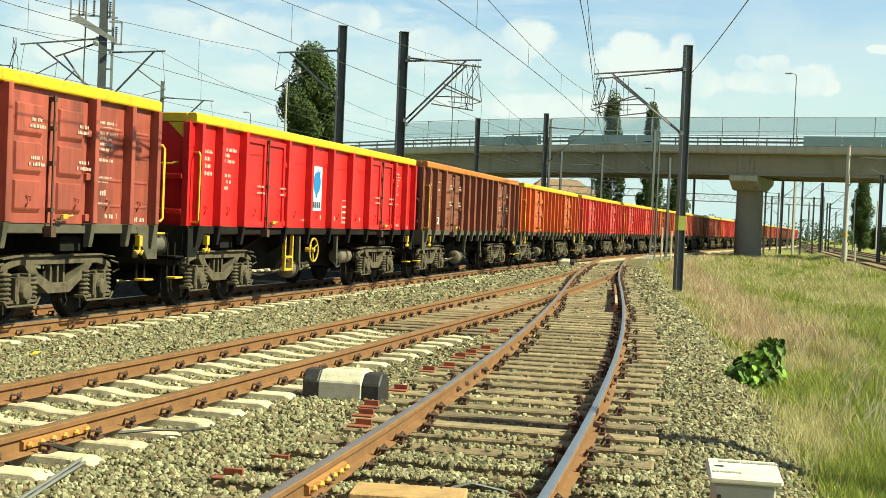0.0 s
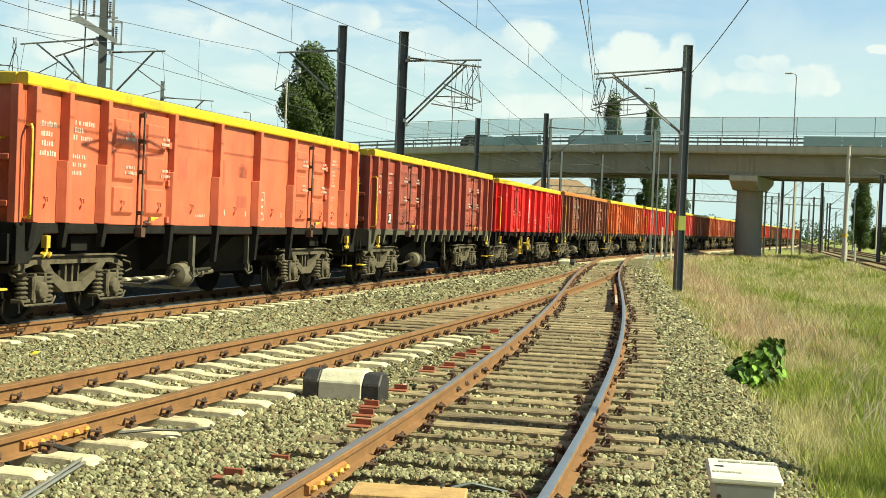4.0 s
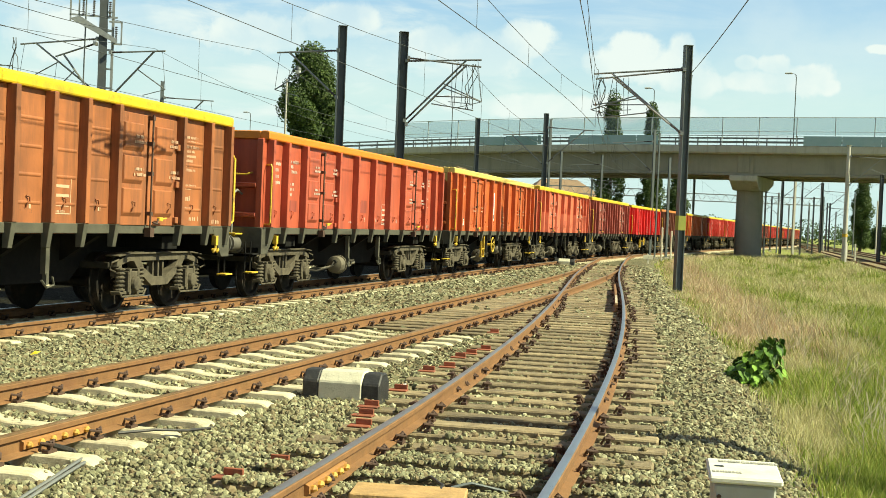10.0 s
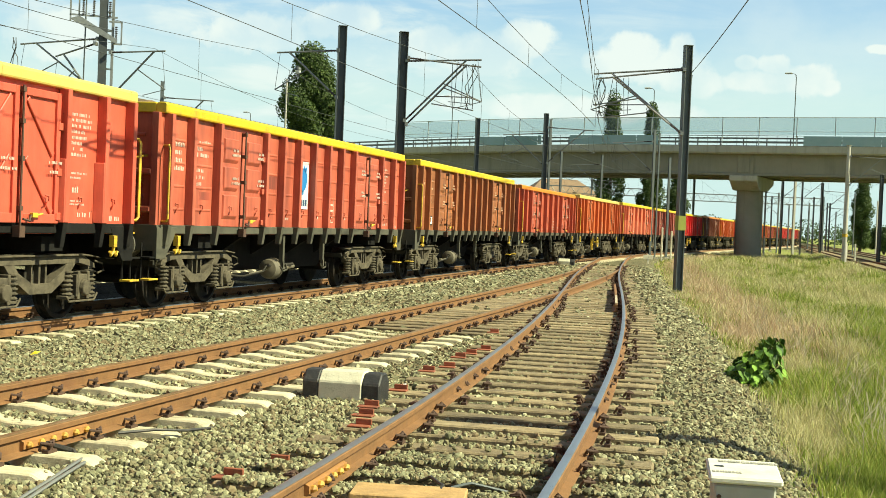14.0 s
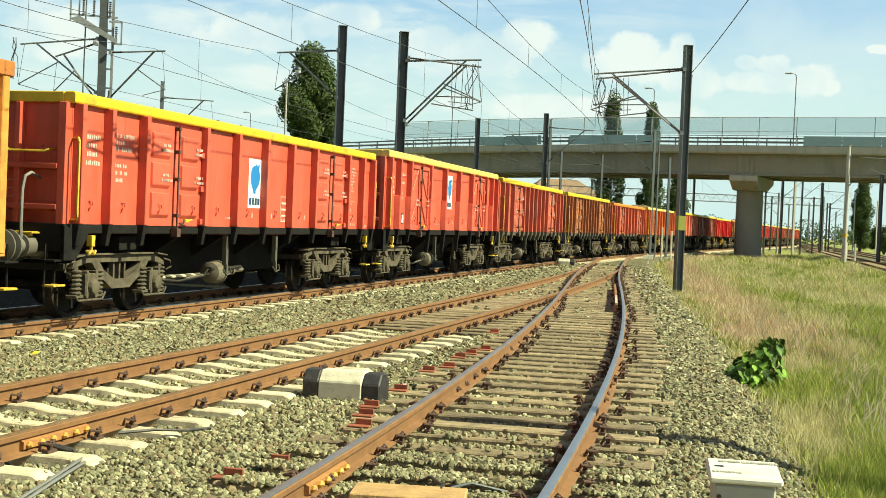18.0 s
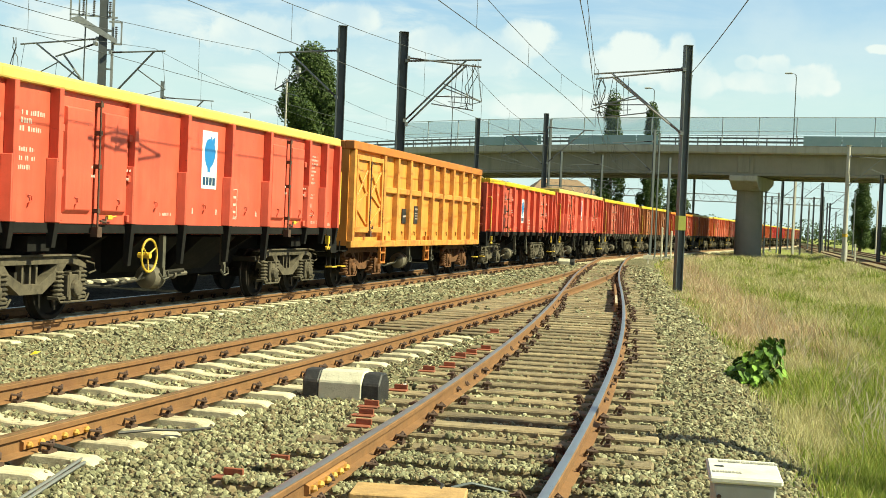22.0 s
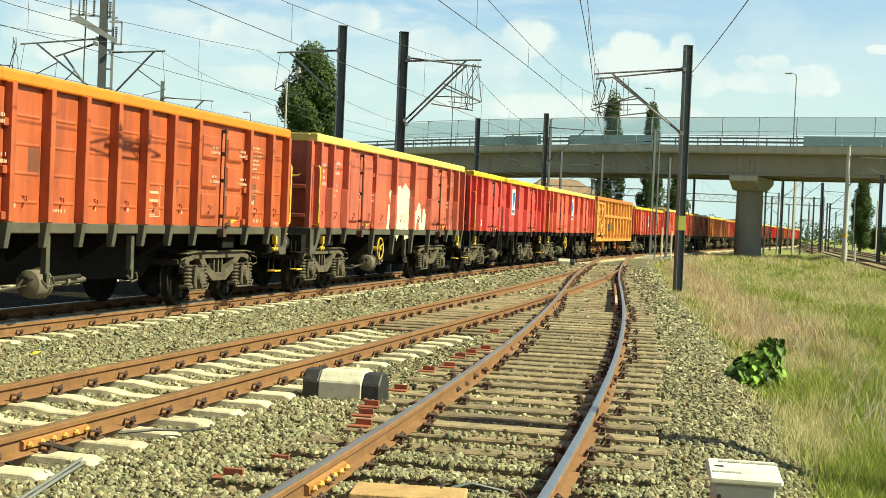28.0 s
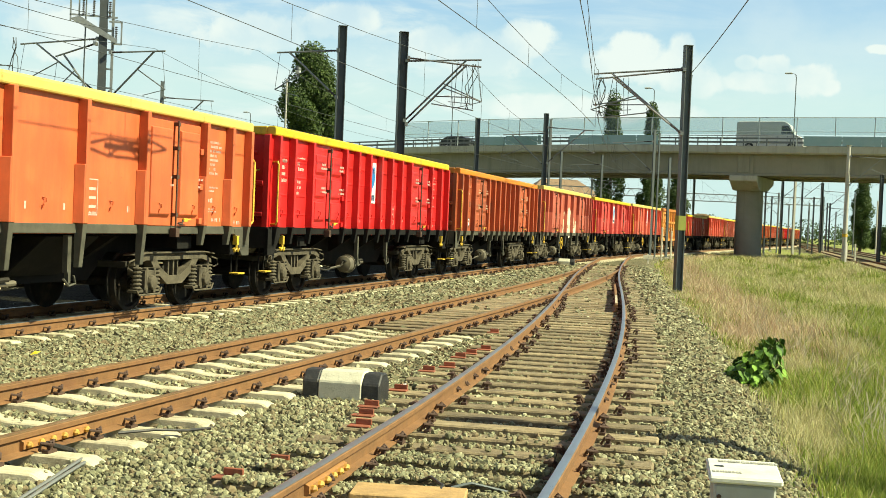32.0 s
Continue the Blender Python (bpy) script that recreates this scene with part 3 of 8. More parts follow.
main_track = thing("main_track", "railway track with rusty rails on pale concrete sleepers", "railway track", kind="structure")
rail("rail", main_x, -260, 500, 2.0, GAUGE, main_track, RAIL_BRIGHT, "rusty rail with worn bright head")
rail("rail", main_x, -260, 500, 2.0, -GAUGE, main_track, RAIL_BRIGHT, "rusty rail with worn bright head")
lay(main_track, main_x, 8, 70, 0.6, SLEEPER_C, CONCRETE_SLEEPER, "sleeper")
far_sleepers(main_track, main_x, 70.5, 300, 0.6, SLEEPER_C, CONCRETE_SLEEPER)
far_sleepers(main_track, main_x, -60, 7.6, 0.6, SLEEPER_C, CONCRETE_SLEEPER)

middle_track = thing("middle_track", "rusty railway track on pale concrete sleepers joining a turnout", "railway track", kind="structure")
rail("rail", middle_x, -60, 50.5, 0.5, GAUGE, middle_track, RAIL_DULL, "brown rusty rail", -0.004)
rail("rail", middle_x, -60, 50.5, 0.5, -GAUGE, middle_track, RAIL_DULL, "brown rusty rail", -0.004)
far_sleepers(middle_track, middle_x, -60, 1.6, 0.6, SLEEPER_C, CONCRETE_SLEEPER)
lay(middle_track, middle_x, 2.0, 19.5, 0.6, SLEEPER_C, CONCRETE_SLEEPER, "sleeper", tilt=0.02)
lay(middle_track, middle_x, 20.0, 29.6, 0.6, SLEEPER_W, WOOD_SLEEPER, "timber_sleeper", tilt=0.02)

side_track = thing("turnout_track", "curved turnout track with polished rail heads on weathered timber sleepers", "railway track", kind="structure")
rail("rail", side_x, -60, 103, 0.5, GAUGE, side_track, RAIL_BRIGHT, "rusty rail with polished blue-grey head")
rail("rail", side_x, -60, 103, 0.5, -GAUGE, side_track, RAIL_SEMI, "rusty rail with half-polished head")


far_sleepers(side_track, side_x, -60, 1.8, 0.58, SLEEPER_W, WOOD_SLEEPER)
BRACKET = Shape().box(-0.15, 0.05, -0.06, 0.06, 0, 0.015).box(-0.10, 0.04, 0.03, 0.055, 0.015, 0.065).mesh("sleeper_bracket", 0.005)


def long_sleepers():
    """Timbers under the turnout grow longer towards the crossing."""
    y, k = 2.2, 0
    rng = random.Random(8)
    made = {}
    while y < 60:
        gap = float(side_x(y) - middle_x(y))
        a = 1.35
        b = 1.35 if gap > 2.75 or y > 47 else gap + 1.3
        key = round(b, 1)
        if key not in made:
            made[key] = Shape().box(-key, a, -0.12, 0.12, -0.33, -0.168).mesh("timber_sleeper", 0.014)
        m = place(side_x, y) @ Matrix.Rotation(rng.uniform(-0.03, 0.03), 4, "Z")
        LAID.append((m, key, a))
        s = part("timber_sleeper", made[key], WOOD_SLEEPER, side_track, at=m @ Matrix.Translation((rng.uniform(-0.12, 0.12), 0, rng.uniform(-0.008, 0.002))))
        for sx in (-GAUGE, GAUGE):
            part("rail_clip", CLIP, CLIP_STEEL, s, at=Matrix.Translation((sx, 0, 0)))
        if y < 21 and rng.random() < 0.55:
            part("sleeper_bracket", BRACKET, RED_STEEL, s, "red-brown steel bracket", Matrix.Translation((-key + 0.16 + rng.uniform(-0.05, 0.1), 0, -0.165)))
        y += rng.uniform(0.52, 0.60)
        k += 1


long_sleepers()

far_track = thing("far_track", "railway track behind the passing train", "railway track", kind="structure")
for o in (-GAUGE, GAUGE):
    rail("rail", far_x, -60, 320, 3.0, o, far_track, RAIL_DULL, "rusty rail")
far_sleepers(far_track, far_x, 5, 160, 0.6, SLEEPER_C, CONCRETE_SLEEPER)
for fx, nm in ((east_x, "east_track"), (east_far_x, "east_far_track")):
    tk = thing(nm, "distant rusty railway track beyond the grass field", "railway track", kind="structure")
    for o in (-GAUGE, GAUGE):
        rail("rail", fx, 40, 420, 4.0, o, tk, RAIL_DULL, "rusty rail", -0.05)
    far_sleepers(tk, fx, 60, 200, 0.65, SLEEPER_W, WOOD_SLEEPER)


# ---- the goods train: open wagons, built from shared meshes ----
def paint(name, col, worn, amount=0.55, rough=0.5):
    return surface(name, col, rough, 0.0, 0.22, 2.2, worn, min(0.9, amount * 1.25), 0.9, 0.06, 25, streak=True, edge=(0.42, 0.66), chips=(0.085, 0.036, 0.022))


BODY = {
    "bright_red": paint("fresh_red_paint", (0.650, 0.018, 0.018), (0.360, 0.026, 0.017), 0.35, 0.42),
    "red": paint("red_paint", (0.640, 0.064, 0.050), (0.322, 0.056, 0.038), 0.5),
    "vermilion": paint("faded_vermilion_paint", (0.655, 0.108, 0.060), (0.407, 0.073, 0.038), 0.5),
    "salmon": paint("faded_red_paint", (0.530, 0.122, 0.068), (0.232, 0.054, 0.034), 0.65),
    "brick": paint("grimy_brick_red_paint", (0.510, 0.102, 0.048), (0.271, 0.059, 0.034), 0.6),
    "maroon": paint("grimy_maroon_paint", (0.362, 0.079, 0.052), (0.141, 0.041, 0.029), 0.75),
    "coral": paint("faded_coral_paint", (0.610, 0.146, 0.072), (0.390, 0.097, 0.052), 0.5),
    "umber": paint("rusty_umber_paint", (0.243, 0.075, 0.038), (0.119, 0.041, 0.025), 0.7, 0.6),
    "brown": paint("rusty_brown_paint", (0.373, 0.122, 0.038), (0.141, 0.056, 0.026), 0.8, 0.65),
    "orange": paint("faded_orange_paint", (0.551, 0.121, 0.027), (0.379, 0.079, 0.025), 0.55),
    "tangerine": paint("faded_tangerine_paint", (0.650, 0.145, 0.045), (0.452, 0.096, 0.034), 0.5),
    "tan": paint("orange_brown_paint", (0.486, 0.104, 0.032), (0.243, 0.056, 0.023), 0.65),
    "amber": paint("worn_amber_paint", (0.746, 0.325, 0.058), (0.520, 0.180, 0.034), 0.58),
}
RIM = {
    "yellow": surface("yellow_rim_paint", (0.66, 0.455, 0.012), 0.55, 0, 0.15, 4, (0.34, 0.20, 0.03), 0.7, 2.6, 0.10, 40, edge=(0.52, 0.70)),
    "pale": surface("faded_yellow_rim", (0.66, 0.49, 0.12), 0.6, 0, 0.15, 4, (0.36, 0.20, 0.06), 0.6, 2.0, 0.08, 40, edge=(0.55, 0.75)),
    "orange": surface("orange_rim_paint", (0.66, 0.21, 0.012), 0.55, 0, 0.14, 4, (0.40, 0.15, 0.03), 0.6, 2.0, 0.08, 40, edge=(0.55, 0.75)),
    "rust": surface("rusty_orange_rim", (0.50, 0.17, 0.025), 0.65, 0, 0.25, 4, (0.22, 0.085, 0.03), 0.7, 2.0, 0.12, 40, edge=(0.5, 0.7)),
}
LOAD = surface("scrap_and_earth", (0.17, 0.115, 0.055), 0.95, 0, 0.45, 5, (0.10, 0.075, 0.045), 0.8, 6, 0.8, 14)
HALF, SIDE, SILL, TOP = 6.42, 1.385, 1.24, 3.26
DOORS = (-3.53, 3.53)
RIBS = {
    "pressed": (-6.34, -5.56, -4.56, -2.54, -1.69, -0.85, 0.00, 0.85, 1.69, 2.54, 4.56, 5.56, 6.34),
    "flat": (-6.34, -5.56, -4.56, -2.54, -0.85, 0.85, 2.54, 4.56, 5.56, 6.34),
    "framed": (-6.34, -5.56, -4.56, -2.54, -1.27, 0.00, 1.27, 2.54, 4.56, 5.56, 6.34),
}
M = {}


def tub_mesh(kind):
    s, t = Shape(), TOP - 0.15
    for sy in (-1, 1):
        a, b = sorted((sy * SIDE, sy * (SIDE - 0.05)))
        s.box(-HALF, HALF, a, b, SILL, t)
        if kind == "pressed":
            ribs = RIBS[kind]
            for i in range(len(ribs) - 1):
                x0, x1 = ribs[i] + 0.10, ribs[i + 1] - 0.10
                if any(x0 < d < x1 for d in DOORS):
                    continue
                for z in (1.62, 1.98, 2.34, 2.70):
                    c, d = sorted((sy * (SIDE - 0.004), sy * (SIDE + 0.010)))
                    s.prism([(c, z - 0.02), (d, z + 0.008), (d, z + 0.022), (c, z + 0.05)] if sy > 0 else
                            [(d, z - 0.02), (c, z + 0.008), (c, z + 0.022), (d, z + 0.05)], x0, x1)
    for sx in (-1, 1):
        a, b = sorted((sx * HALF, sx * (HALF - 0.05)))
        s.box(a, b, -SIDE + 0.05, SIDE - 0.05, SILL, t)
    s.box(-HALF + 0.05, HALF - 0.05, -SIDE + 0.05, SIDE - 0.05, SILL, SILL + 0.06)
    return s.mesh("tub")


def rim_mesh():
    s = Shape()
    for sy in (-1, 1):
        y0, y1 = sorted((sy * (SIDE - 0.10), sy * (SIDE + 0.085)))
        s.prism([(y0, TOP - 0.165), (y1 - 0.02, TOP - 0.172), (y1, TOP - 0.15), (y1, TOP - 0.03), (y1 - 0.03, TOP), (y0 + 0.03, TOP), (y0, TOP - 0.03)] if sy > 0 else
                [(y0 + 0.02, TOP - 0.172), (y1, TOP - 0.165), (y1, TOP - 0.03), (y1 - 0.03, TOP), (y0 + 0.03, TOP), (y0, TOP - 0.03), (y0, TOP - 0.155)], -HALF - 0.07, HALF + 0.07)
    for sx in (-1, 1):
        x0, x1 = sorted((sx * (HALF - 0.10), sx * (HALF + 0.07)))
        s.box(x0, x1, -SIDE + 0.10, SIDE - 0.10, TOP - 0.16, TOP - 0.004)
    return s.mesh("top_rim", 0.012)


def rib_mesh():
    return Shape().prism([(-0.052, 0.0), (-0.050, -0.150), (0.050, -0.150), (0.056, 0.0)], 1.385, TOP - 0.17, "z").mesh("side_rib", 0.008)


def rib_stub_mesh():
    return Shape().prism([(-0.105, 0.0), (-0.062, -0.145), (0.062, -0.145), (0.068, 0.0)], 1.385, 2.20, "z").mesh("rib_sleeve", 0.008)


def rib_foot_mesh(low=1.06):
    s = Shape()
    s.add([(-0.058, 0, 1.386), (-0.054, -0.138, 1.386), (0.054, -0.138, 1.386), (0.058, 0, 1.386),
           (-0.05, 0, low), (-0.046, -0.085, low), (0.046, -0.085, low), (0.05, 0, low)],
          [(0, 1, 2, 3), (7, 6, 5, 4), (0, 4, 5, 1), (1, 5, 6, 2), (2, 6, 7, 3), (3, 7, 4, 0)])
    return s.mesh("rib_foot", 0.006)


def sole_mesh():
    s = Shape()
    for sy in (-1, 1):
        y0, y1 = sorted((sy * (SIDE - 0.06), sy * (SIDE + 0.03)))
        s.box(-HALF, HALF, y0, y1, 1.245, 1.38)
    return s.mesh("sole_band", 0.008)


def door_leaf_mesh(kind):
    """One leaf, 0.92 m wide, hung at its outer edge: x 0..0.92, z 1.36..3.02, its outer face towards -y."""
    s = Shape()
    w, z0, z1 = 0.90, 1.37, 3.02
    s.box(0.01, w, -0.045, 0.0, z0, z1)
    for z in (1.46, 2.02, 2.60):
        s.box(-0.03, 0.07, -0.10, -0.02, z - 0.05, z + 0.05)
    if kind == "pressed":
        for a in (1.50, 1.98, 2.46):
            x0, x1, b = 0.16, w - 0.16, a + 0.42
            vo = [(x0, -0.045, a), (x1, -0.045, a), (x1, -0.045, b), (x0, -0.045, b)]
            vi = [(x0 + 0.015, -0.085, a + 0.06), (x1 - 0.015, -0.085, a + 0.06), (x1 - 0.015, -0.085, b - 0.015), (x0 + 0.015, -0.085, b - 0.015)]
            s.add(vo + vi, [(4, 5, 6, 7), (0, 1, 5, 4), (1, 2, 6, 5), (2, 3, 7, 6), (3, 0, 4, 7)])
    elif kind == "flat":
        x0, x1, a, b = 0.12, w - 0.12, 1.50, 2.90
        vo = [(x0, -0.045, a), (x1, -0.045, a), (x1, -0.045, b), (x0, -0.045, b)]
        vi = [(x0 + 0.015, -0.10, a + 0.06), (x1 - 0.015, -0.10, a + 0.06), (x1 - 0.015, -0.10, b - 0.02), (x0 + 0.015, -0.10, b - 0.02)]
        s.add(vo + vi, [(4, 5, 6, 7), (0, 1, 5, 4), (1, 2, 6, 5), (2, 3, 7, 6), (3, 0, 4, 7)])
    else:
        for x0, x1, a, b in ((0.01, 0.10, z0, z1), (w - 0.09, w, z0, z1), (0.10, w - 0.09, z0, z0 + 0.12), (0.10, w - 0.09, z1 - 0.10, z1)):
            s.box(x0, x1, -0.085, -0.04, a, b)
        if kind == "crossed":
            for p0, p1 in (((0.12, 1.48), (w - 0.12, 2.20)), ((0.12, 2.20), (w - 0.12, 2.92))):
                d = math.atan2(p1[1] - p0[1], p1[0] - p0[0])
                s.box(-0.45, 0.45, -0.075, -0.04, -0.04, 0.04, Matrix.Translation(((p0[0] + p1[0]) / 2, 0, (p0[1] + p1[1]) / 2)) @ Matrix.Rotation(-d, 4, "Y"))
    return s.mesh("door_leaf", 0.008)


def lock_bar_mesh():
    s = Shape()
    s.tube([(0, -0.12, 1.25), (0, -0.12, 3.03)], 0.017, 6)
    for z in (1.30, 1.55, 2.15, 2.6, 2.98):
        s.box(-0.035, 0.035, -0.14, -0.04, z - 0.03, z + 0.03)
    s.box(-0.06, 0.06, -0.16, -0.05, 1.20, 1.34)
    s.tube([(0.02, -0.15, 1.42), (0.16, -0.15, 1.40), (0.22, -0.13, 1.47)], 0.016, 5)
    return s.mesh("lock_bar")


def end_shelf_mesh():
    """A stiffener across an end wall, which faces -x."""
    return Shape().prism([(0.0, -0.06), (-0.16, -0.04), (-0.16, 0.03), (0.0, 0.05)], -SIDE + 0.12, SIDE - 0.12, "y").mesh("end_beam_rail", 0.006)


def end_ridges_mesh():
    """Shallow pressings across an end wall."""
    s = Shape()
    for z in (1.50, 1.80, 2.00, 2.46, 2.76):
        s.prism([(0.0, z - 0.03), (-0.03, z - 0.008), (-0.03, z + 0.012), (0.0, z + 0.04)], -SIDE + 0.30, SIDE - 0.30, "y")
    return s.mesh("end_pressing")


def end_post_mesh(wide, deep):
    return Shape().box(-deep, 0.0, -wide, wide, SILL, TOP - 0.16).mesh("end_post", 0.008)


def apron_mesh():
    """The dark plates at the foot of an end and round its corners."""
    s = Shape()
    s.box(-0.155, 0.02, -SIDE - 0.02, SIDE + 0.02, 0.98, 1.38)
    for y in (-SIDE, SIDE):
        s.prism([(-0.155, 1.35), (0.52, 1.35), (0.40, 1.16), (0.14, 0.86), (-0.155, 0.86)], y - 0.035, y + 0.035, "y")
    return s.mesh("end_apron", 0.006)


def long_beam_mesh():
    return Shape().prism([(-HALF, 1.20), (-HALF, 0.92), (-3.35, 0.92), (-2.8, 0.50), (2.8, 0.50), (3.35, 0.92), (HALF, 0.92), (HALF, 1.20)], -0.09, 0.09, "y").mesh("long_beam")


def cross_member_mesh():
    return Shape().add([(-0.06, -1.12, 1.20), (0.06, -1.12, 1.20), (0.06, 1.12, 1.20), (-0.06, 1.12, 1.20),
                        (-0.06, -0.55, 0.82), (0.06, -0.55, 0.82), (0.06, 0.55, 0.82), (-0.06, 0.55, 0.82)],
                       [(0, 1, 2, 3), (7, 6, 5, 4), (0, 4, 5, 1), (1, 5, 6, 2), (2, 6, 7, 3), (3, 7, 4, 0)]).mesh("cross_member")


def hopper_mesh():
    s = Shape()
    for x0 in (-1.7, 0.35):
        s.prism([(-1.25, 1.2), (-0.6, 0.62), (0.6, 0.62), (1.25, 1.2)], x0, x0 + 1.35)
    return s.mesh("floor_hopper", 0.01)


def brake_gear_mesh():
    s = Shape()
    s.lathe([(0.05, -0.05), (0.13, -0.02), (0.185, 0.0), (0.195, 0.03), (0.195, 0.24), (0.22, 0.245), (0.22, 0.275), (0.15, 0.33), (0.06, 0.36)], (-1.08, -0.95, 0.54), "x", 18)
    for k in range(6):
        a = k * math.pi / 3
        s.lathe([(0.018, 0.0), (0.018, 0.05)], (-0.85, -0.95 + 0.20 * math.cos(a), 0.54 + 0.20 * math.sin(a)), "x", 6)
    s.tube([(-0.75, -0.95, 0.54), (-0.3, -0.96, 0.55), (0.35, -0.92, 0.56)], 0.04, 7)
    s.lathe([(0.07, 0.0), (0.075, 0.06), (0.05, 0.10)], (-0.22, -0.955, 0.55), "x", 9)
    s.tube([(-1.08, -0.95, 0.54), (-1.5, -0.98, 0.50), (-2.1, -1.0, 0.47)], 0.022, 6)
    return s.mesh("brake_cylinder", smooth=True)


def tank_mesh():
    return Shape().lathe([(0.10, 0), (0.17, 0.05), (0.17, 0.75), (0.10, 0.80)], (2.1, -0.85, 0.72), "x", 12).mesh("air_tank", smooth=True)


def crank_mesh():
    """A hanging lever with its bracket under the side."""
    s = Shape()
    s.box(-0.045, 0.045, -1.36, -1.28, 0.70, 1.22)
    s.box(-0.03, 0.03, -1.37, -1.31, 0.56, 0.72)
    s.tube([(-0.1, -1.34, 0.62), (0, -1.36, 0.52), (0.16, -1.36, 0.55), (0.12, -1.36, 0.66)], 0.018, 5)
    return s.mesh("brake_lever")


def rods_mesh():
    s = Shape()
    s.tube([(-3.3, -1.05, 0.50), (-2.4, -1.02, 0.44), (-1.4, -1.0, 0.50)], 0.02, 5)
    s.tube([(-1.3, -1.02, 0.62), (-0.6, -1.0, 0.60), (0.1, -1.0, 0.62)], 0.035, 6)
    s.tube([(-1.42, -1.0, 0.50), (-1.28, -1.02, 0.62)], 0.02, 5)
    return s.mesh("brake_rigging")


def bolster_mesh():
    s = Shape()
    s.box(-0.22, 0.22, -1.0, 1.0, 0.45, 0.72)
    s.box(-0.2, 0.2, -0.35, 0.35, 0.70, 1.0)
    return s.mesh("bolster", 0.01)


def end_beam_mesh():
    return Shape().box(-0.06, 0.06, -1.0, 1.0, 0.70, 0.80).mesh("end_beam", 0.008)


def bogie_frame_mesh():
    """One cast side frame, on the -y side."""
    s = Shape()
    for sy in (-1,):
        y0, y1 = sorted((sy * 0.93, sy * 1.05))
        y0, y1 = sorted((sy * 0.95, sy * 1.11))
        s.prism([(-1.34, 0.73), (-1.32, 0.80), (-1.02, 0.92), (1.02, 0.92), (1.32, 0.80), (1.34, 0.73), (0.96, 0.81), (-0.96, 0.81)], y0, y1, "y")
        s.prism([(-1.36, 0.905), (-1.0, 0.945), (1.0, 0.945), (1.36, 0.905), (1.36, 0.885), (1.0, 0.92), (-1.0, 0.92), (-1.36, 0.885)], y0 - 0.05, y1 + 0.03, "y")
        s.prism([(-0.84, 0.82), (-0.66, 0.64), (-0.26, 0.41), (0.26, 0.41), (0.66, 0.64), (0.84, 0.82), (0.62, 0.82), (0.50, 0.70), (0.19, 0.55), (-0.19, 0.55), (-0.50, 0.70), (-0.62, 0.82)], y0, y1, "y")
        for px in (-0.15, 0.02, 0.17):
            s.box(px - 0.022, px + 0.022, y0 + 0.04, y1 - 0.02, 0.54, 0.82)
        for px in (-1.22, -0.64, 0.64, 1.22):
            s.box(px - 0.05, px + 0.05, y0 + 0.01, y1 - 0.01, 0.58, 0.82)
        s.tube([(-1.30, y0 - 0.01, 0.84), (-1.52, y0 - 0.02, 0.80), (-1.56, y0 - 0.02, 0.70), (-1.40, y0 - 0.01, 0.66)], 0.016, 5)
        s.tube([(1.30, y0 - 0.01, 0.84), (1.50, y0 - 0.02, 0.80), (1.54, y0 - 0.02, 0.70), (1.38, y0 - 0.01, 0.66)], 0.016, 5)
    return s.mesh("side_frame", 0.008)


def axlebox_mesh():
    s = Shape()
    s.box(-0.17, 0.17, -1.18, -0.95, 0.34, 0.66)
    s.box(-0.40, 0.40, -1.15, -1.0, 0.31, 0.36)
    s.tube([(-0.40, -1.16, 0.36), (-0.34, -1.17, 0.28), (0.30, -1.17, 0.28), (0.40, -1.16, 0.38)], 0.02, 5)
    s.lathe([(0.10, -1.17), (0.125, -1.19), (0.11, -1.25), (0.04, -1.26)], (0, 0, 0.47), "y", 10)
    s.box(-0.15, -0.09, -1.19, -0.95, 0.30, 0.70)
    s.box(0.09, 0.15, -1.19, -0.95, 0.30, 0.70)
    return s.mesh("axlebox", 0.01)


def spring_mesh():
    prof = []
    for k in range(6):
        z = 0.36 + k * 0.062
        prof += [(0.062, z), (0.090, z + 0.014), (0.090, z + 0.030), (0.062, z + 0.044)]
    return Shape().lathe(prof, (0, 0, 0), "z", 10).mesh("coil_spring")


R_WHEEL = 0.46


def wheelset_mesh():
    s = Shape()
    for sy in (-1, 1):
        c = sy * 0.72
        o = sy
        prof = [(0.05, c - 0.09 * o), (0.36, c - 0.04 * o), (0.39, c - 0.055 * o), (0.488, c - 0.05 * o), (0.488, c - 0.025 * o),
                (0.465, c - 0.012 * o), (0.458, c + 0.085 * o), (0.40, c + 0.085 * o), (0.375, c + 0.03 * o), (0.17, c + 0.02 * o), (0.14, c + 0.10 * o), (0.05, c + 0.10 * o)]
        s.lathe(prof, (0, 0, 0), "y", 28)
        for k in range(3):
            a = k * 2 * math.pi / 3
            s.box(0.22, 0.32, min(c + 0.015 * o, c + 0.045 * o), max(c + 0.015 * o, c + 0.045 * o), -0.02, 0.02, Matrix.Rotation(a, 4, "Y"))
    s.lathe([(0.085, -0.95), (0.085, 0.95)], (0, 0, 0), "y", 12)
    return s.mesh("wheelset", smooth=True)


def buffer_mesh():
    s = Shape()
    s.lathe([(0.19, 0.02), (0.19, -0.02), (0.145, -0.03), (0.145, -0.37), (0.16, -0.375), (0.16, -0.405), (0.105, -0.41), (0.105, -0.64)], (0, 0, 0), "x", 18)
    s.box(-0.02, 0.0, -0.19, 0.19, -0.19, 0.19)
    s.lathe([(0.10, -0.63), (0.225, -0.655), (0.225, -0.68), (0.12, -0.70)], (0, 0, 0), "x", 18)
    return s.mesh("buffer", smooth=True)


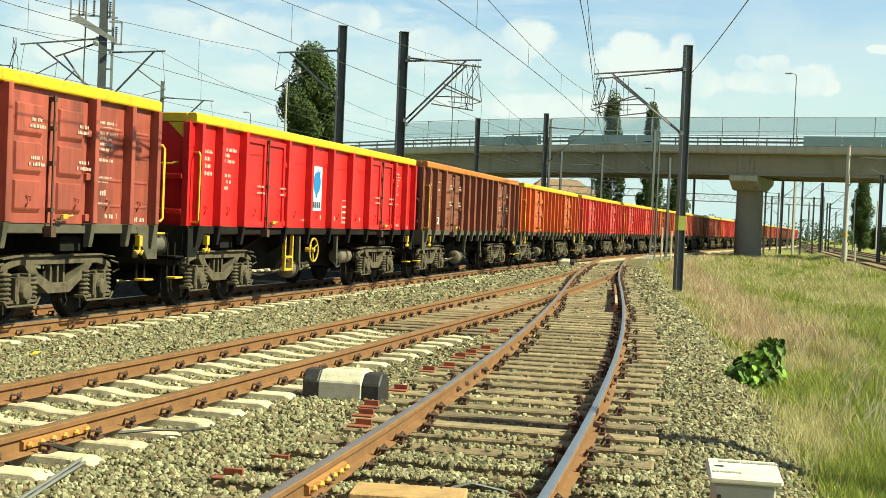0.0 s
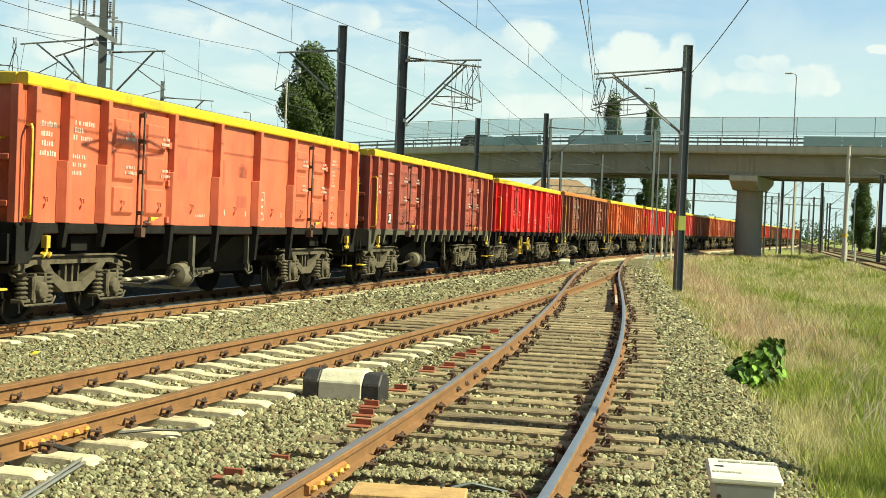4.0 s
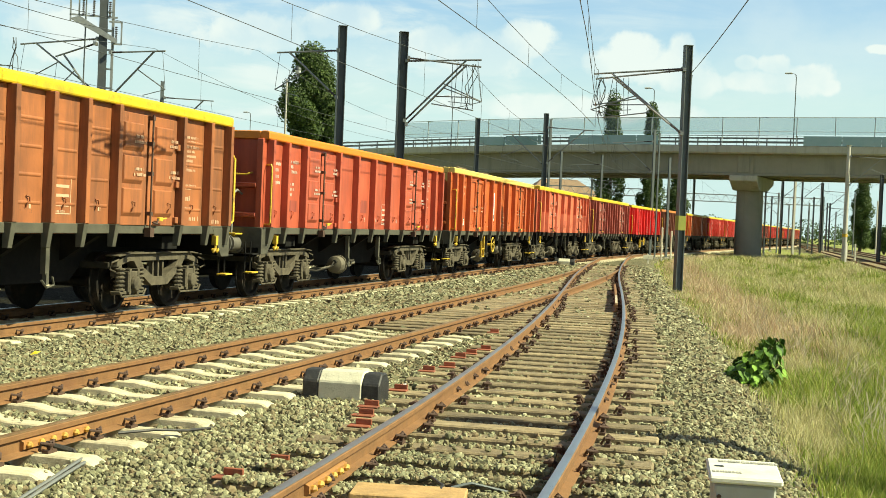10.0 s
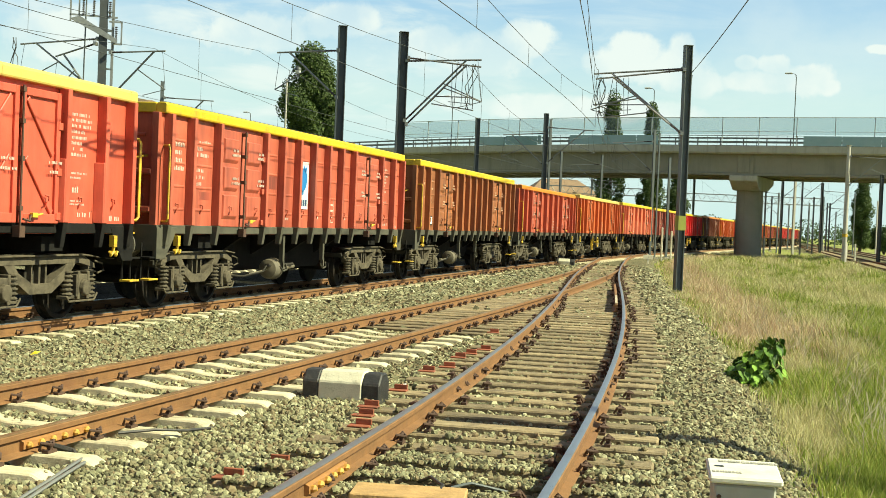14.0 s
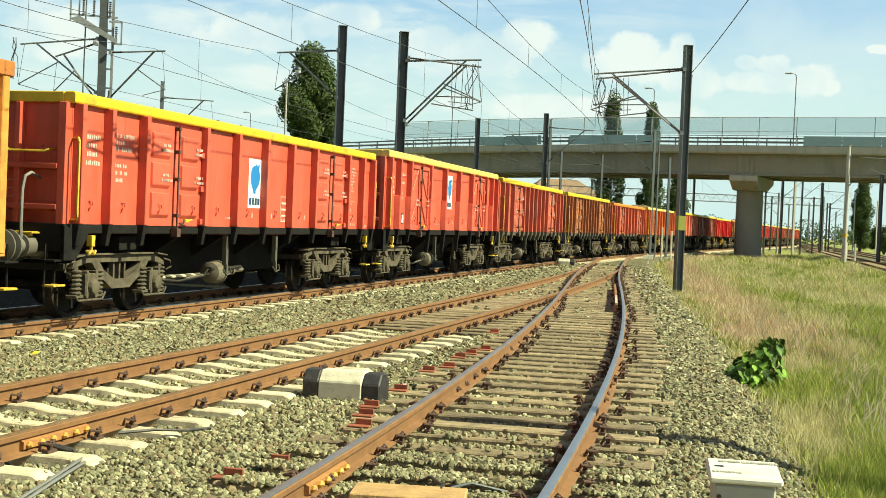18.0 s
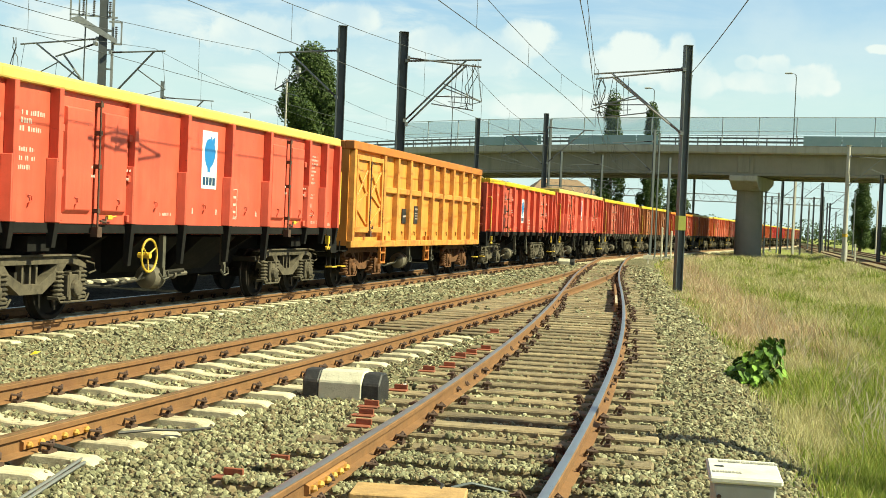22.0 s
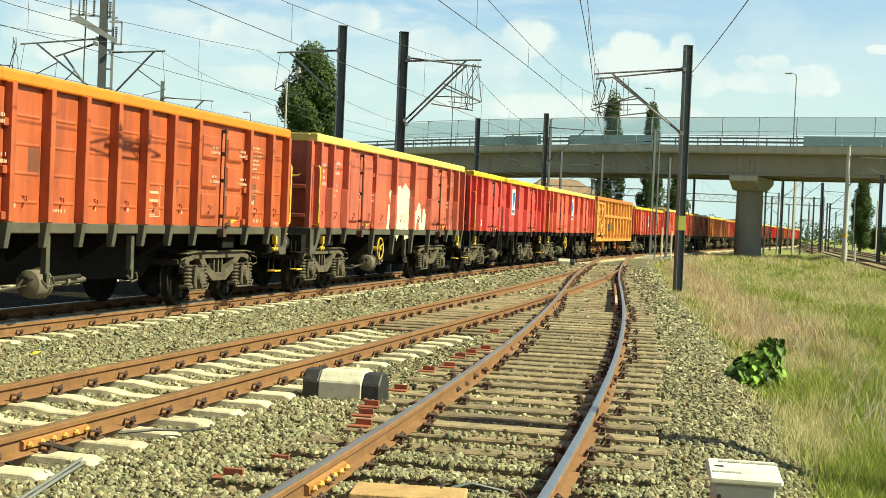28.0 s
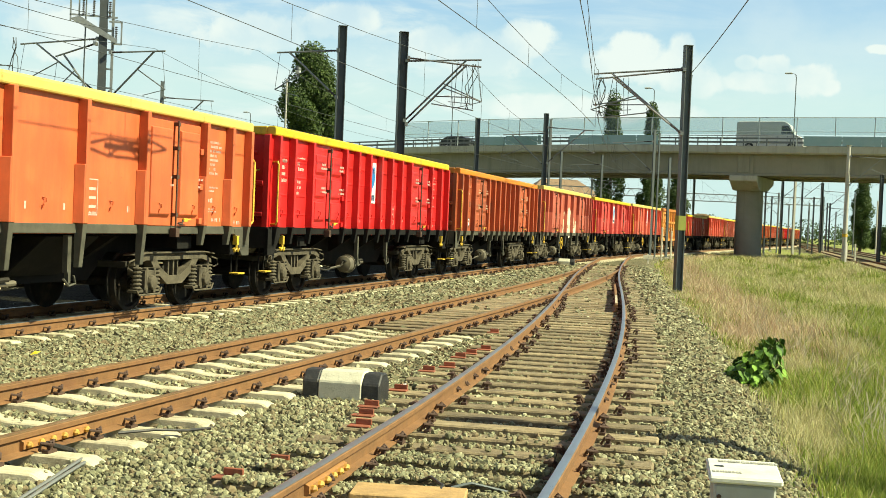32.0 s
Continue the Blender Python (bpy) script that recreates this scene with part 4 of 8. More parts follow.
def coupling_mesh():
    s = Shape()
    s.box(-0.30, 0, -0.04, 0.04, -0.06, 0.06)
    s.tube([(-0.28, 0, 0.02), (-0.42, 0, 0.03), (-0.46, 0, 0.10), (-0.40, 0, 0.14)], 0.035, 6)
    s.tube([(-0.25, 0.07, 0), (-0.40, 0.07, -0.16), (-0.52, 0.07, -0.20)], 0.022, 5)
    s.tube([(-0.25, -0.07, 0), (-0.40, -0.07, -0.16), (-0.52, -0.07, -0.20)], 0.022, 5)
    s.tube([(-0.02, 0.35, -0.05), (-0.2, 0.34, -0.25), (-0.38, 0.30, -0.36), (-0.52, 0.26, -0.30)], 0.028, 6)
    return s.mesh("coupling")


def steps_mesh():
    s = Shape()
    s.box(-0.26, 0.02, -0.16, 0.02, 0, 0.03)
    return s.mesh("footstep", 0.006)


def step_hanger_mesh():
    s = Shape()
    for x in (-0.24, 0.0):
        s.tube([(x, 0.0, 1.1), (x, 0.0, 0.86), (x - 0.01, 0.0, 0.50)], 0.016, 5)
    return s.mesh("step_hanger")


def rail_loop_mesh():
    """A corner handrail that stands off the end of the side."""
    s = Shape()
    s.tube([(0.02, 0, 1.44), (-0.13, -0.01, 1.44), (-0.165, -0.01, 1.48), (-0.165, -0.01, 2.0), (-0.165, -0.01, 2.55), (-0.13, -0.01, 2.60), (0.02, 0, 2.60)], 0.019, 6)
    return s.mesh("handrail")


def end_bar_mesh():
    s = Shape()
    s.tube([(0, -1.12, 2.44), (-0.16, -1.12, 2.42), (-0.17, -1.08, 2.40), (-0.17, -0.52, 2.40), (-0.16, -0.48, 2.42), (0, -0.48, 2.44)], 0.019, 6)
    return s.mesh("end_handrail")


def hook_mesh():
    s = Shape()
    s.tube([(0, -0.05, 1.22), (0, -0.07, 1.10), (0, -0.07, 1.00), (-0.07, -0.07, 0.95), (-0.10, -0.07, 1.0)], 0.026, 6)
    s.tube([(0, -0.07, 1.00), (0.07, -0.07, 0.95), (0.10, -0.07, 1.0)], 0.026, 6)
    s.box(-0.045, 0.045, -0.10, -0.02, 1.06, 1.22)
    return s.mesh("lashing_hook")


def handwheel_mesh():
    s = Shape()
    ring = [(0.24 * math.cos(a), -0.06, 0.24 * math.sin(a)) for a in np.linspace(0, 2 * math.pi, 21)]
    s.tube(ring, 0.018, 6, close=False)
    for k in range(3):
        a = k * 2 * math.pi / 3 + 0.5
        s.tube([(0, -0.03, 0), (0.24 * math.cos(a), -0.06, 0.24 * math.sin(a))], 0.014, 5)
    s.lathe([(0.045, -0.08), (0.045, 0.12)], (0, 0, 0), "y", 8)
    return s.mesh("handbrake_wheel")


def ladder_mesh():
    s = Shape()
    for x in (-0.19, 0.19):
        s.box(x - 0.025, x + 0.025, -0.04, 0.02, 0.52, 1.22)
    for z in (0.55, 0.80):
        s.box(-0.19, 0.19, -0.05, 0.05, z - 0.02, z + 0.02)
    return s.mesh("ladder")


def bars_mesh(rows, seed):
    """Rows of short bars, for stencilled writing: each row is x, z, width and height; towards -y."""
    rng = random.Random(seed)
    s = Shape()
    for x, z, w, h in rows:
        q = x
        while q < x + w:
            k = min(rng.uniform(0.55, 0.95) * h, x + w - q)
            if rng.random() > 0.12 and k > 0.01:
                s.box(q, q + k * 0.62, -0.003, 0.0, z, z + h * rng.uniform(0.75, 1.0))
            q += k
    return s.mesh("stencilled_lettering")


def text_block(x, z, w, lines, h, gap, seed):
    rng = random.Random(seed)
    return [(x + rng.uniform(0, 0.05), z - i * (h + gap), w * rng.uniform(0.55, 1.0), h) for i in range(lines)]


def framed_table(x, z, w, h):
    out = [(x, z, w, 0.02), (x, z - h, w, 0.02)]
    for k in range(1, 5):
        out.append((x + 0.03, z - h * k / 5, w - 0.06, 0.035))
    return out


def outline_mesh(x, z, w, h):
    s = Shape()
    for a in ((x, x + w, z, z + 0.015), (x, x + w, z - h, z - h + 0.015), (x, x + 0.015, z - h, z), (x + w - 0.015, x + w, z - h, z)):
        s.box(a[0], a[1], -0.003, 0, a[2], a[3])
    for k in range(1, 4):
        s.box(x + 0.05, x + w - 0.05, -0.003, 0, z - h * k / 4 - 0.02, z - h * k / 4 + 0.02)
    return s.mesh("table_stencil")


def load_mesh(seed, high):
    rng = np.random.default_rng(seed)
    xs, ys = np.linspace(-HALF + 0.12, HALF - 0.12, 90), np.linspace(-1.22, 1.22, 18)
    gx, gy = np.meshgrid(xs, ys)
    z = np.zeros_like(gx)
    for _ in range(26):
        cx, cy, r = rng.uniform(-5.6, 5.6), rng.uniform(-0.8, 0.8), rng.uniform(0.4, 1.3)
        z += rng.uniform(0.1, 0.32) * np.exp(-((gx - cx) ** 2 + (gy - cy) ** 2) / (2 * r * r))
    z = z / z.max() * high * 0.58 * (1 - (np.abs(gy) / 1.30) ** 4) + rng.normal(0, 0.03, z.shape) + 3.10
    vs = np.stack([gx, gy, z], -1).reshape(-1, 3).tolist()
    n = len(xs)
    fs = [(j * n + i, j * n + i + 1, (j + 1) * n + i + 1, (j + 1) * n + i) for j in range(len(ys) - 1) for i in range(n - 1)]
    me = bpy.data.meshes.new("load")
    me.from_pydata(vs, [], fs)
    return me


def logo_mesh():
    """The blue badge: a round head with two short points above and a tail, over four dark letter-high bars."""
    s = Shape()
    pts = []
    for k in range(28):
        a = 2 * math.pi * k / 28
        r = 1 + 0.05 * math.sin(3 * a + 1)
        pts.append((0.205 * r * math.cos(a), 0.235 * r * math.sin(a)))
    s.prism([(x, z + 2.38) for x, z in pts], -0.006, -0.003, "y")
    s.prism([(-0.08, 2.17), (0.04, 2.16), (0.03, 2.07), (-0.07, 2.08)], -0.006, -0.003, "y")
    s.prism([(0.03, 2.58), (0.16, 2.50), (0.19, 2.66)], -0.006, -0.003, "y")
    s.prism([(-0.02, 2.58), (0.08, 2.58), (0.06, 2.68)], -0.006, -0.003, "y")
    return s.mesh("badge")


def badge_bars_mesh():
    s = Shape()
    for k in range(4):
        s.box(-0.235 + k * 0.122, -0.235 + k * 0.122 + 0.095, -0.006, -0.003, 1.86, 1.99)
    return s.mesh("badge_bars")


for kind in RIBS:
    M["tub", kind] = tub_mesh(kind)
M.update(rim=rim_mesh(), rib=rib_mesh(), sleeve=rib_stub_mesh(), foot=rib_foot_mesh(), long_foot=rib_foot_mesh(0.78), sole=sole_mesh(), bar=lock_bar_mesh(), 
         shelf=end_shelf_mesh(), corner=end_post_mesh(0.06, 0.15), post=end_post_mesh(0.04, 0.13), apron=apron_mesh(), beam=long_beam_mesh(), cross=cross_member_mesh(), head=Shape().box(-0.06, 0.18, -1.32, 1.32, 0.88, 1.235).mesh("headstock"), bolster_beam=Shape().box(-0.25, 0.25, -1.25, 1.25, 1.0, 1.20).mesh("body_bolster"), centre=Shape().box(-2.75, 2.75, -0.33, 0.33, 0.52, 1.0).mesh("centre_box"), hopper=hopper_mesh(), brake=brake_gear_mesh(), rods=rods_mesh(), bogie=bogie_frame_mesh(), bolster=bolster_mesh(), endbeam=end_beam_mesh(), tank=tank_mesh(), crank=crank_mesh(),
         axlebox=axlebox_mesh(), spring=spring_mesh(), wheelset=wheelset_mesh(), buffer=buffer_mesh(), coupling=coupling_mesh(),
         step=steps_mesh(), hanger=step_hanger_mesh(), loop=rail_loop_mesh(), endbar=end_bar_mesh(), hook=hook_mesh(), wheel=handwheel_mesh(), ladder=ladder_mesh(), badge=logo_mesh(), badge_bars=badge_bars_mesh())
for kind in ("pressed", "flat", "framed", "crossed"):
    M["leaf", kind] = door_leaf_mesh(kind)
M["buffer_step"] = Shape().box(-0.36, -0.06, -0.16, 0.16, 0.165, 0.195).box(-0.30, -0.24, -0.10, 0.10, 0.13, 0.17).mesh("buffer_step", 0.006)
M["end_ridges"] = end_ridges_mesh()
M["hose"] = Shape().tube([(0.0, -0.92, 2.02), (-0.22, -0.92, 2.09), (-0.36, -0.92, 2.03), (-0.41, -0.92, 1.85), (-0.42, -0.92, 1.35), (-0.38, -0.90, 1.12), (-0.24, -0.86, 1.05)], 0.022, 7).mesh("air_hose", smooth=True)
M["gusset"] = Shape().prism([(0.0, TOP - 0.17), (0.42, TOP - 0.17), (0.10, TOP - 0.46), (0.0, TOP - 0.46)], -0.07, -0.012, "x").mesh("corner_gusset", 0.006)
M["end_table"] = Shape().box(-0.003, 0, -0.72, -0.18, 1.98, 1.99).box(-0.003, 0, -0.72, -0.18, 1.86, 1.87).box(-0.003, 0, -0.72, -0.18, 1.74, 1.75).box(-0.003, 0, -0.72, -0.71, 1.74, 1.99).box(-0.003, 0, -0.46, -0.45, 1.74, 1.99).box(-0.003, 0, -0.19, -0.18, 1.74, 1.99).mesh("end_table")
M["panel"] = Shape().box(-0.29, 0.29, -0.003, 0, 1.80, 2.74).mesh("badge_panel")
M["tag"] = Shape().box(-0.10, 0.10, -0.02, 0, 1.52, 1.78).mesh("label_holder", 0.004)
M["paper"] = Shape().box(-0.08, 0.08, -0.024, -0.02, 1.55, 1.75).mesh("paper_label")
M["number"] = bars_mesh(text_block(-6.15, 2.62, 0.50, 4, 0.075, 0.05, 1) + text_block(-5.38, 2.70, 0.62, 3, 0.07, 0.03, 2) + text_block(-5.35, 2.25, 0.5, 3, 0.06, 0.05, 3), 4)
M["notes"] = bars_mesh(text_block(4.68, 2.78, 0.66, 8, 0.045, 0.03, 5) + text_block(4.68, 2.02, 0.62, 2, 0.03, 0.03, 6) + [(4.9, 1.78, 0.18, 0.08)] + text_block(4.75, 1.66, 0.5, 2, 0.025, 0.02, 9) + [(5.05, 1.46, 0.34, 0.07)], 6)
M["door_text"] = bars_mesh([(-0.62, 2.66, 0.26, 0.05), (-0.66, 2.58, 0.36, 0.05), (-0.62, 2.18, 0.26, 0.05), (-0.66, 2.10, 0.36, 0.05)], 7)
M["door_text_low"] = bars_mesh([(-0.62, 2.12, 0.34, 0.04), (-0.62, 2.0, 0.40, 0.04)], 8)
M["small_marks"] = bars_mesh([(-1.5, 1.52, 0.4, 0.05), (1.0, 1.52, 0.35, 0.04), (-2.3, 1.56, 0.07, 0.10), (-0.4, 1.56, 0.07, 0.10), (0.5, 1.56, 0.07, 0.10), (2.2, 1.56, 0.07, 0.10), (5.9, 1.42, 0.3, 0.07)], 9)
M["table"] = outline_mesh(0.95, 2.0, 0.42, 0.5)

# number, kind, body, rim, badge, load height, faded writing, words
WAGONS = [
    (-16, "pressed", "red", "yellow", 0, 0, 0), (-15, "pressed", "tan", "yellow", 0, 0, 0), (-14, "pressed", "maroon", "orange", 0, 0, 0),
    (-13, "pressed", "red", "yellow", 0, 0, 0), (-12, "flat", "salmon", "yellow", 0, 0, 0), (-11, "pressed", "umber", "yellow", 0, 0, 0),
    (-10, "pressed", "red", "yellow", 0, 0, 0), (-9, "flat", "tan", "yellow", 0, 0, 0), (-8, "pressed", "red", "yellow", 0, 0, 0),
    (-7, "pressed", "maroon", "yellow", 0, 0, 0), (-6, "pressed", "salmon", "yellow", 0, 0, 0), (-5, "pressed", "tan", "yellow", 0, 0, 0),
    (-4, "pressed", "red", "yellow", 0, 0, 0), (-3, "pressed", "red", "yellow", 0, 0.1, 0), (-2, "pressed", "orange", "yellow", 0, 0, 1),
    (-1, "pressed", "umber", "rust", 0, 0, 0), (0, "framed", "bright_red", "yellow", 1, 0.5, 0), (1, "pressed", "maroon", "yellow", 0, 0.1, 0),
    (2, "flat", "coral", "yellow", 0, 0, 0), (3, "framed", "orange", "pale", 1, 0.66, 1), (4, "framed", "brick", "orange", 0, 0.45, 0),
    (5, "pressed", "brown", "yellow", 0, 0, 1), (6, "pressed", "salmon", "yellow", 1, 0.62, 0), (7, "flat", "vermilion", "pale", 1, 0.66, 0),
    (8, "framed", "vermilion", "yellow", 1, 0.55, 0), (9, "tall", "amber", "rust", 0, 0.6, 0), (10, "flat", "vermilion", "pale", 1, 0.1, 0),
    (11, "flat", "red", "yellow", 1, 0, 0), (12, "flat", "salmon", "pale", 0, 0, 0), (13, "pressed", "tan", "orange", 0, 0, 1),
    (14, "pressed", "bright_red", "yellow", 1, 0.5, 0), (15, "flat", "tangerine", "pale", 1, 0.62, 0),
]
TONE_WORDS = {"bright_red": "bright red", "red": "red", "salmon": "faded red", "coral": "faded coral red", "maroon": "grimy maroon", "umber": "rusty dark brown", "brown": "rusty brown",
              "orange": "faded orange", "tan": "orange-brown", "amber": "worn amber", "vermilion": "vermilion red", "brick": "grimy brick-red", "tangerine": "faded orange-red"}
RIM_WORDS = {"yellow": "yellow", "pale": "faded yellow", "orange": "orange", "rust": "rusty orange"}
# where each body ends along the wagon, and the height of its rim
EXTENT = {0: (-6.22, 6.50, 3.24), 1: (-6.24, 6.55, 3.288), 2: (-6.18, 6.50, 3.30), 3: (-6.48, 6.40, 3.274), 4: (-6.26, 6.31, 3.19), 5: (-6.35, 6.27, 3.28),
          6: (-6.42, 6.29, 3.30), 7: (-6.30, 6.25, 3.35), 8: (-6.39, 6.50, 3.175), 9: (-6.40, 6.27, 3.37), 10: (-6.39, 6.33, 3.335), 11: (-6.28, 6.39, 3.31),
          12: (-5.98, 6.62, 3.353), 13: (-6.26, 6.66, 3.293), 14: (-6.58, 6.31, 3.302), 15: (-6.15, 6.60, 3.26)}
TRAIN, SPIN = [], []
FLIP = Matrix.Rotation(math.pi, 4, "Z")


def running_gear(w, dust):
    for bx in (-4.42, 4.48):
        b = part("bogie", M["bolster"], BOGIE_STEEL, w, "beige dusted cast steel bogie", Matrix.Translation((bx, 0, 0)))
        for turn in (Matrix.Identity(4), FLIP):
            part("side_frame", M["bogie"], dust, b, "", turn)
        for ex in (-1.34, 1.34):
            part("end_beam", M["endbeam"], BOGIE_STEEL, b, "", Matrix.Translation((ex, 0, 0)))
        for ax in (-0.93, 0.93):
            ws = part("wheelset", M["wheelset"], WHEEL_STEEL, b, "", Matrix.Translation((ax, 0, R_WHEEL)))
            SPIN.append((ws, ax))
            for turn in (Matrix.Identity(4), FLIP):
                part("axlebox", M["axlebox"], dust, b, "", Matrix.Translation((ax, 0, 0)) @ turn)
                for dx in (-0.29, 0.29):
                    part("coil_spring", M["spring"], dust, b, "", Matrix.Translation((ax, 0, 0)) @ turn @ Matrix.Translation((dx, -1.09, 0)))
    part("underframe", M["centre"], FRAME_DARK, w, "black sooty underframe")
    for y in (-0.42, 0.42):
        part("long_beam", M["beam"], FRAME_DARK, w, "", Matrix.Translation((0, y, 0)))
    for x in (-2.6, -0.9, 0.9, 2.6):
        part("cross_member", M["cross"], FRAME_DARK, w, "", Matrix.Translation((x, 0, 0)))
    for x in (-4.5, 4.5):
        part("body_bolster", M["bolster_beam"], FRAME_DARK, w, "", Matrix.Translation((x, 0, 0)))
    for turn in (Matrix.Identity(4), FLIP):
        part("headstock", M["head"], FRAME_DARK, w, "", turn @ Matrix.Translation((-HALF + 0.17, 0, 0)))
    part("brake_cylinder", M["brake"], TANK_STEEL, w, "dusty beige brake cylinder")
    part("brake_rigging", M["rods"], BOGIE_STEEL, w)
    for x in (-1.25, 0.95):
        part("brake_lever", M["crank"], SOLE_GREY, w, "", Matrix.Translation((x, 0, 0)))
    for turn in (Matrix.Identity(4), FLIP):
        for y in (-0.875, 0.875):
            part("buffer", M["buffer"], BUFFER_STEEL, w, "dusty grey sleeve buffer", turn @ Matrix.Translation((-HALF + 0.13, y, 1.06)))
            if (turn is FLIP) == (y > 0):
                part("buffer_step", M["buffer_step"], YELLOW_PAINT, w, "yellow step plate over the buffer", turn @ Matrix.Translation((-HALF + 0.13, y, 1.06)))
        part("coupling", M["coupling"], FRAME_DARK, w, "", turn @ Matrix.Translation((-HALF + 0.10, 0, 1.03)))
        for y, m in ((-1.22, 1), (1.22, -1)):
            for z in (0.52, 0.86):
                part("footstep", M["step"], YELLOW_PAINT if z < 0.6 else FRAME_DARK, w, "yellow footstep" if z < 0.6 else "", turn @ Matrix.Translation((-HALF + 0.05, y, z)) @ Matrix.Diagonal((1, m, 1, 1)))
            part("step_hanger", M["hanger"], FRAME_DARK, w, "", turn @ Matrix.Translation((-HALF + 0.05, y, 0)))


def make_wagon(row):
    num, kind, body, rim, badge, load, faded = row
    words = f"{TONE_WORDS[body]} steel open wagon with {RIM_WORDS[rim]} rim" + (", heaped with scrap" if load > 0.2 else "")
    w = thing("freight_wagon", words, "freight wagon", group="wagons of the goods train")
    paint_body = BODY[body]
    TRAIN.append((num, w))
    running_gear(w, BOGIE_RUST if kind == "tall" else BOGIE_DUST)
    gear = set(w.children)
    if kind == "tall":
        make_tall_body(w, paint_body, rim, load)
    else:
        make_open_body(w, row, paint_body)
    # fit the body to its own length and height over the underframe
    x0, x1, top = EXTENT.get(num, (-6.32, 6.40, 3.28))
    nominal = 3.44 if kind == "tall" else TOP
    fit = Matrix.Translation(((x0 + x1) / 2, 0, SILL)) @ Matrix.Diagonal(((x1 - x0) / (2 * HALF + 0.14), 1, (top - SILL) / (nominal - SILL), 1)) @ Matrix.Translation((0, 0, -SILL))
    for ob in w.children:
        if ob not in gear:
            ob.matrix_basis = fit @ ob.matrix_basis


def make_open_body(w, row, paint_body):
    num, kind, body, rim, badge, load, faded = row
    part("tub", M["tub", kind], paint_body, w)
    part("top_rim", M["rim"], RIM[rim], w, f"{RIM_WORDS[rim]} top rim")
    sole = FRAME_DARK if num in (0, 2, 7, 8, 10, 11, 14) else SOLE_GREY
    part("sole_band", M["sole"], sole, w, "black lower edge" if sole is FRAME_DARK else "dusty grey lower edge")
    for turn in (Matrix.Identity(4), FLIP):
        face = turn @ Matrix.Translation((0, -SIDE, 0))
        for i, x in enumerate(RIBS[kind]):
            m = face @ Matrix.Translation((x, 0, 0))
            r = part("side_rib", M["rib"], paint_body, w, "", m)
            part("rib_foot", M["long_foot" if kind == "flat" and i in (3, 4, 5, 6) else "foot"], sole, r, "dark rib foot")
            if kind == "flat" and i not in (0, 9):
                part("rib_sleeve", M["sleeve"], paint_body, r)
        leaf = "crossed" if num == 7 else ("pressed" if num in (2, 4, 8) else kind)
        for d in DOORS:
            for sx in (-1, 1):
                m = face @ Matrix.Translation((d, 0, 0)) @ Matrix.Diagonal((sx, 1, 1, 1)) @ Matrix.Translation((-0.93, 0, 0)) if sx > 0 else \
                    face @ Matrix.Translation((d + 0.93, 0, 0)) @ Matrix.Diagonal((-1, 1, 1, 1))
                lf = part("door_leaf", M["leaf", leaf], paint_body, w, "", m)
            part("lock_bar", M["bar"], CLIP_STEEL, w, "dark door locking bar", face @ Matrix.Translation((d, 0, 0)))
            if turn is not FLIP:
                ink = LETTER_FADED if faded else LETTER
                for dx in (0.16, 1.27):
                    tagged(part("stencilled_lettering", M["door_text" if leaf == "pressed" else "door_text_low"], ink, w, "", face @ Matrix.Translation((d + dx, -0.094, 0))), kind="stuff")
        part("end_apron", M["apron"], sole, w, "dark grey end apron", turn @ Matrix.Translation((-HALF, 0, 0)))
        for y in (-SIDE + 0.06, SIDE - 0.06):
            part("corner_post", M["corner"], paint_body, w, "", turn @ Matrix.Translation((-HALF, y, 0)))
        if turn is not FLIP:
            if kind == "pressed":
                part("end_pressing", M["end_ridges"], paint_body, w, "", turn @ Matrix.Translation((-HALF, 0, 0)))
            if num in (1, 4, 5, 8, 13, 14):
                part("air_hose", M["hose"], HOSE_GREY, w, "pale grey air hose", turn @ Matrix.Translation((-HALF, 0, 0)))
                part("table_stencil", M["end_table"], LETTER_FADED, w, "", turn @ Matrix.Translation((-HALF - 0.003, 0.05, 0)))
            if kind == "framed" and badge and num != 8:
                for y in (-1, 1):
                    part("corner_gusset", M["gusset"], RIM[rim], w, "yellow triangular corner gusset", turn @ Matrix.Translation((-HALF, y * (SIDE - 0.02), 0)) @ Matrix.Diagonal((1, -y, 1, 1)))
            for z in (1.62, 2.20):
                part("end_stiffener", M["shelf"], paint_body, w, "", turn @ Matrix.Translation((-HALF, 0, z)))
            for y in (-0.62, 0.62):
                part("end_post", M["post"], paint_body, w, "", turn @ Matrix.Translation((-HALF, y, 0)))
        part("handrail", M["loop"], YELLOW_PAINT, w, "yellow handrail", turn @ Matrix.Translation((-HALF + 0.02, -SIDE - 0.02, 0)) @ Matrix.Rotation(radians(55), 4, "Z"))
        part("handrail", M["loop"], YELLOW_PAINT, w, "yellow handrail", turn @ Matrix.Translation((HALF - 0.02, -SIDE - 0.02, 0)) @ Matrix.Diagonal((-1.9, 1, 1, 1)))
        part("end_handrail", M["endbar"], YELLOW_PAINT, w, "yellow handrail", turn @ Matrix.Translation((-HALF, 0, 0)))
        for x in (-5.95, 5.95):
            part("lashing_hook", M["hook"], YELLOW_PAINT, w, "yellow lashing hook", face @ Matrix.Translation((x, 0, 0)))
        ink = LETTER_FADED if faded else LETTER
        flat_face = face @ Matrix.Translation((0, -0.001, 0))
        for key in ("number", "notes", "small_marks"):
            tagged(part("stencilled_lettering", M[key], ink, w, "", flat_face), kind="stuff")
        part("table_stencil", M["table"], ink, w, "", flat_face @ Matrix.Translation((0.12 if kind == "pressed" else 0.0, 0, 0)))
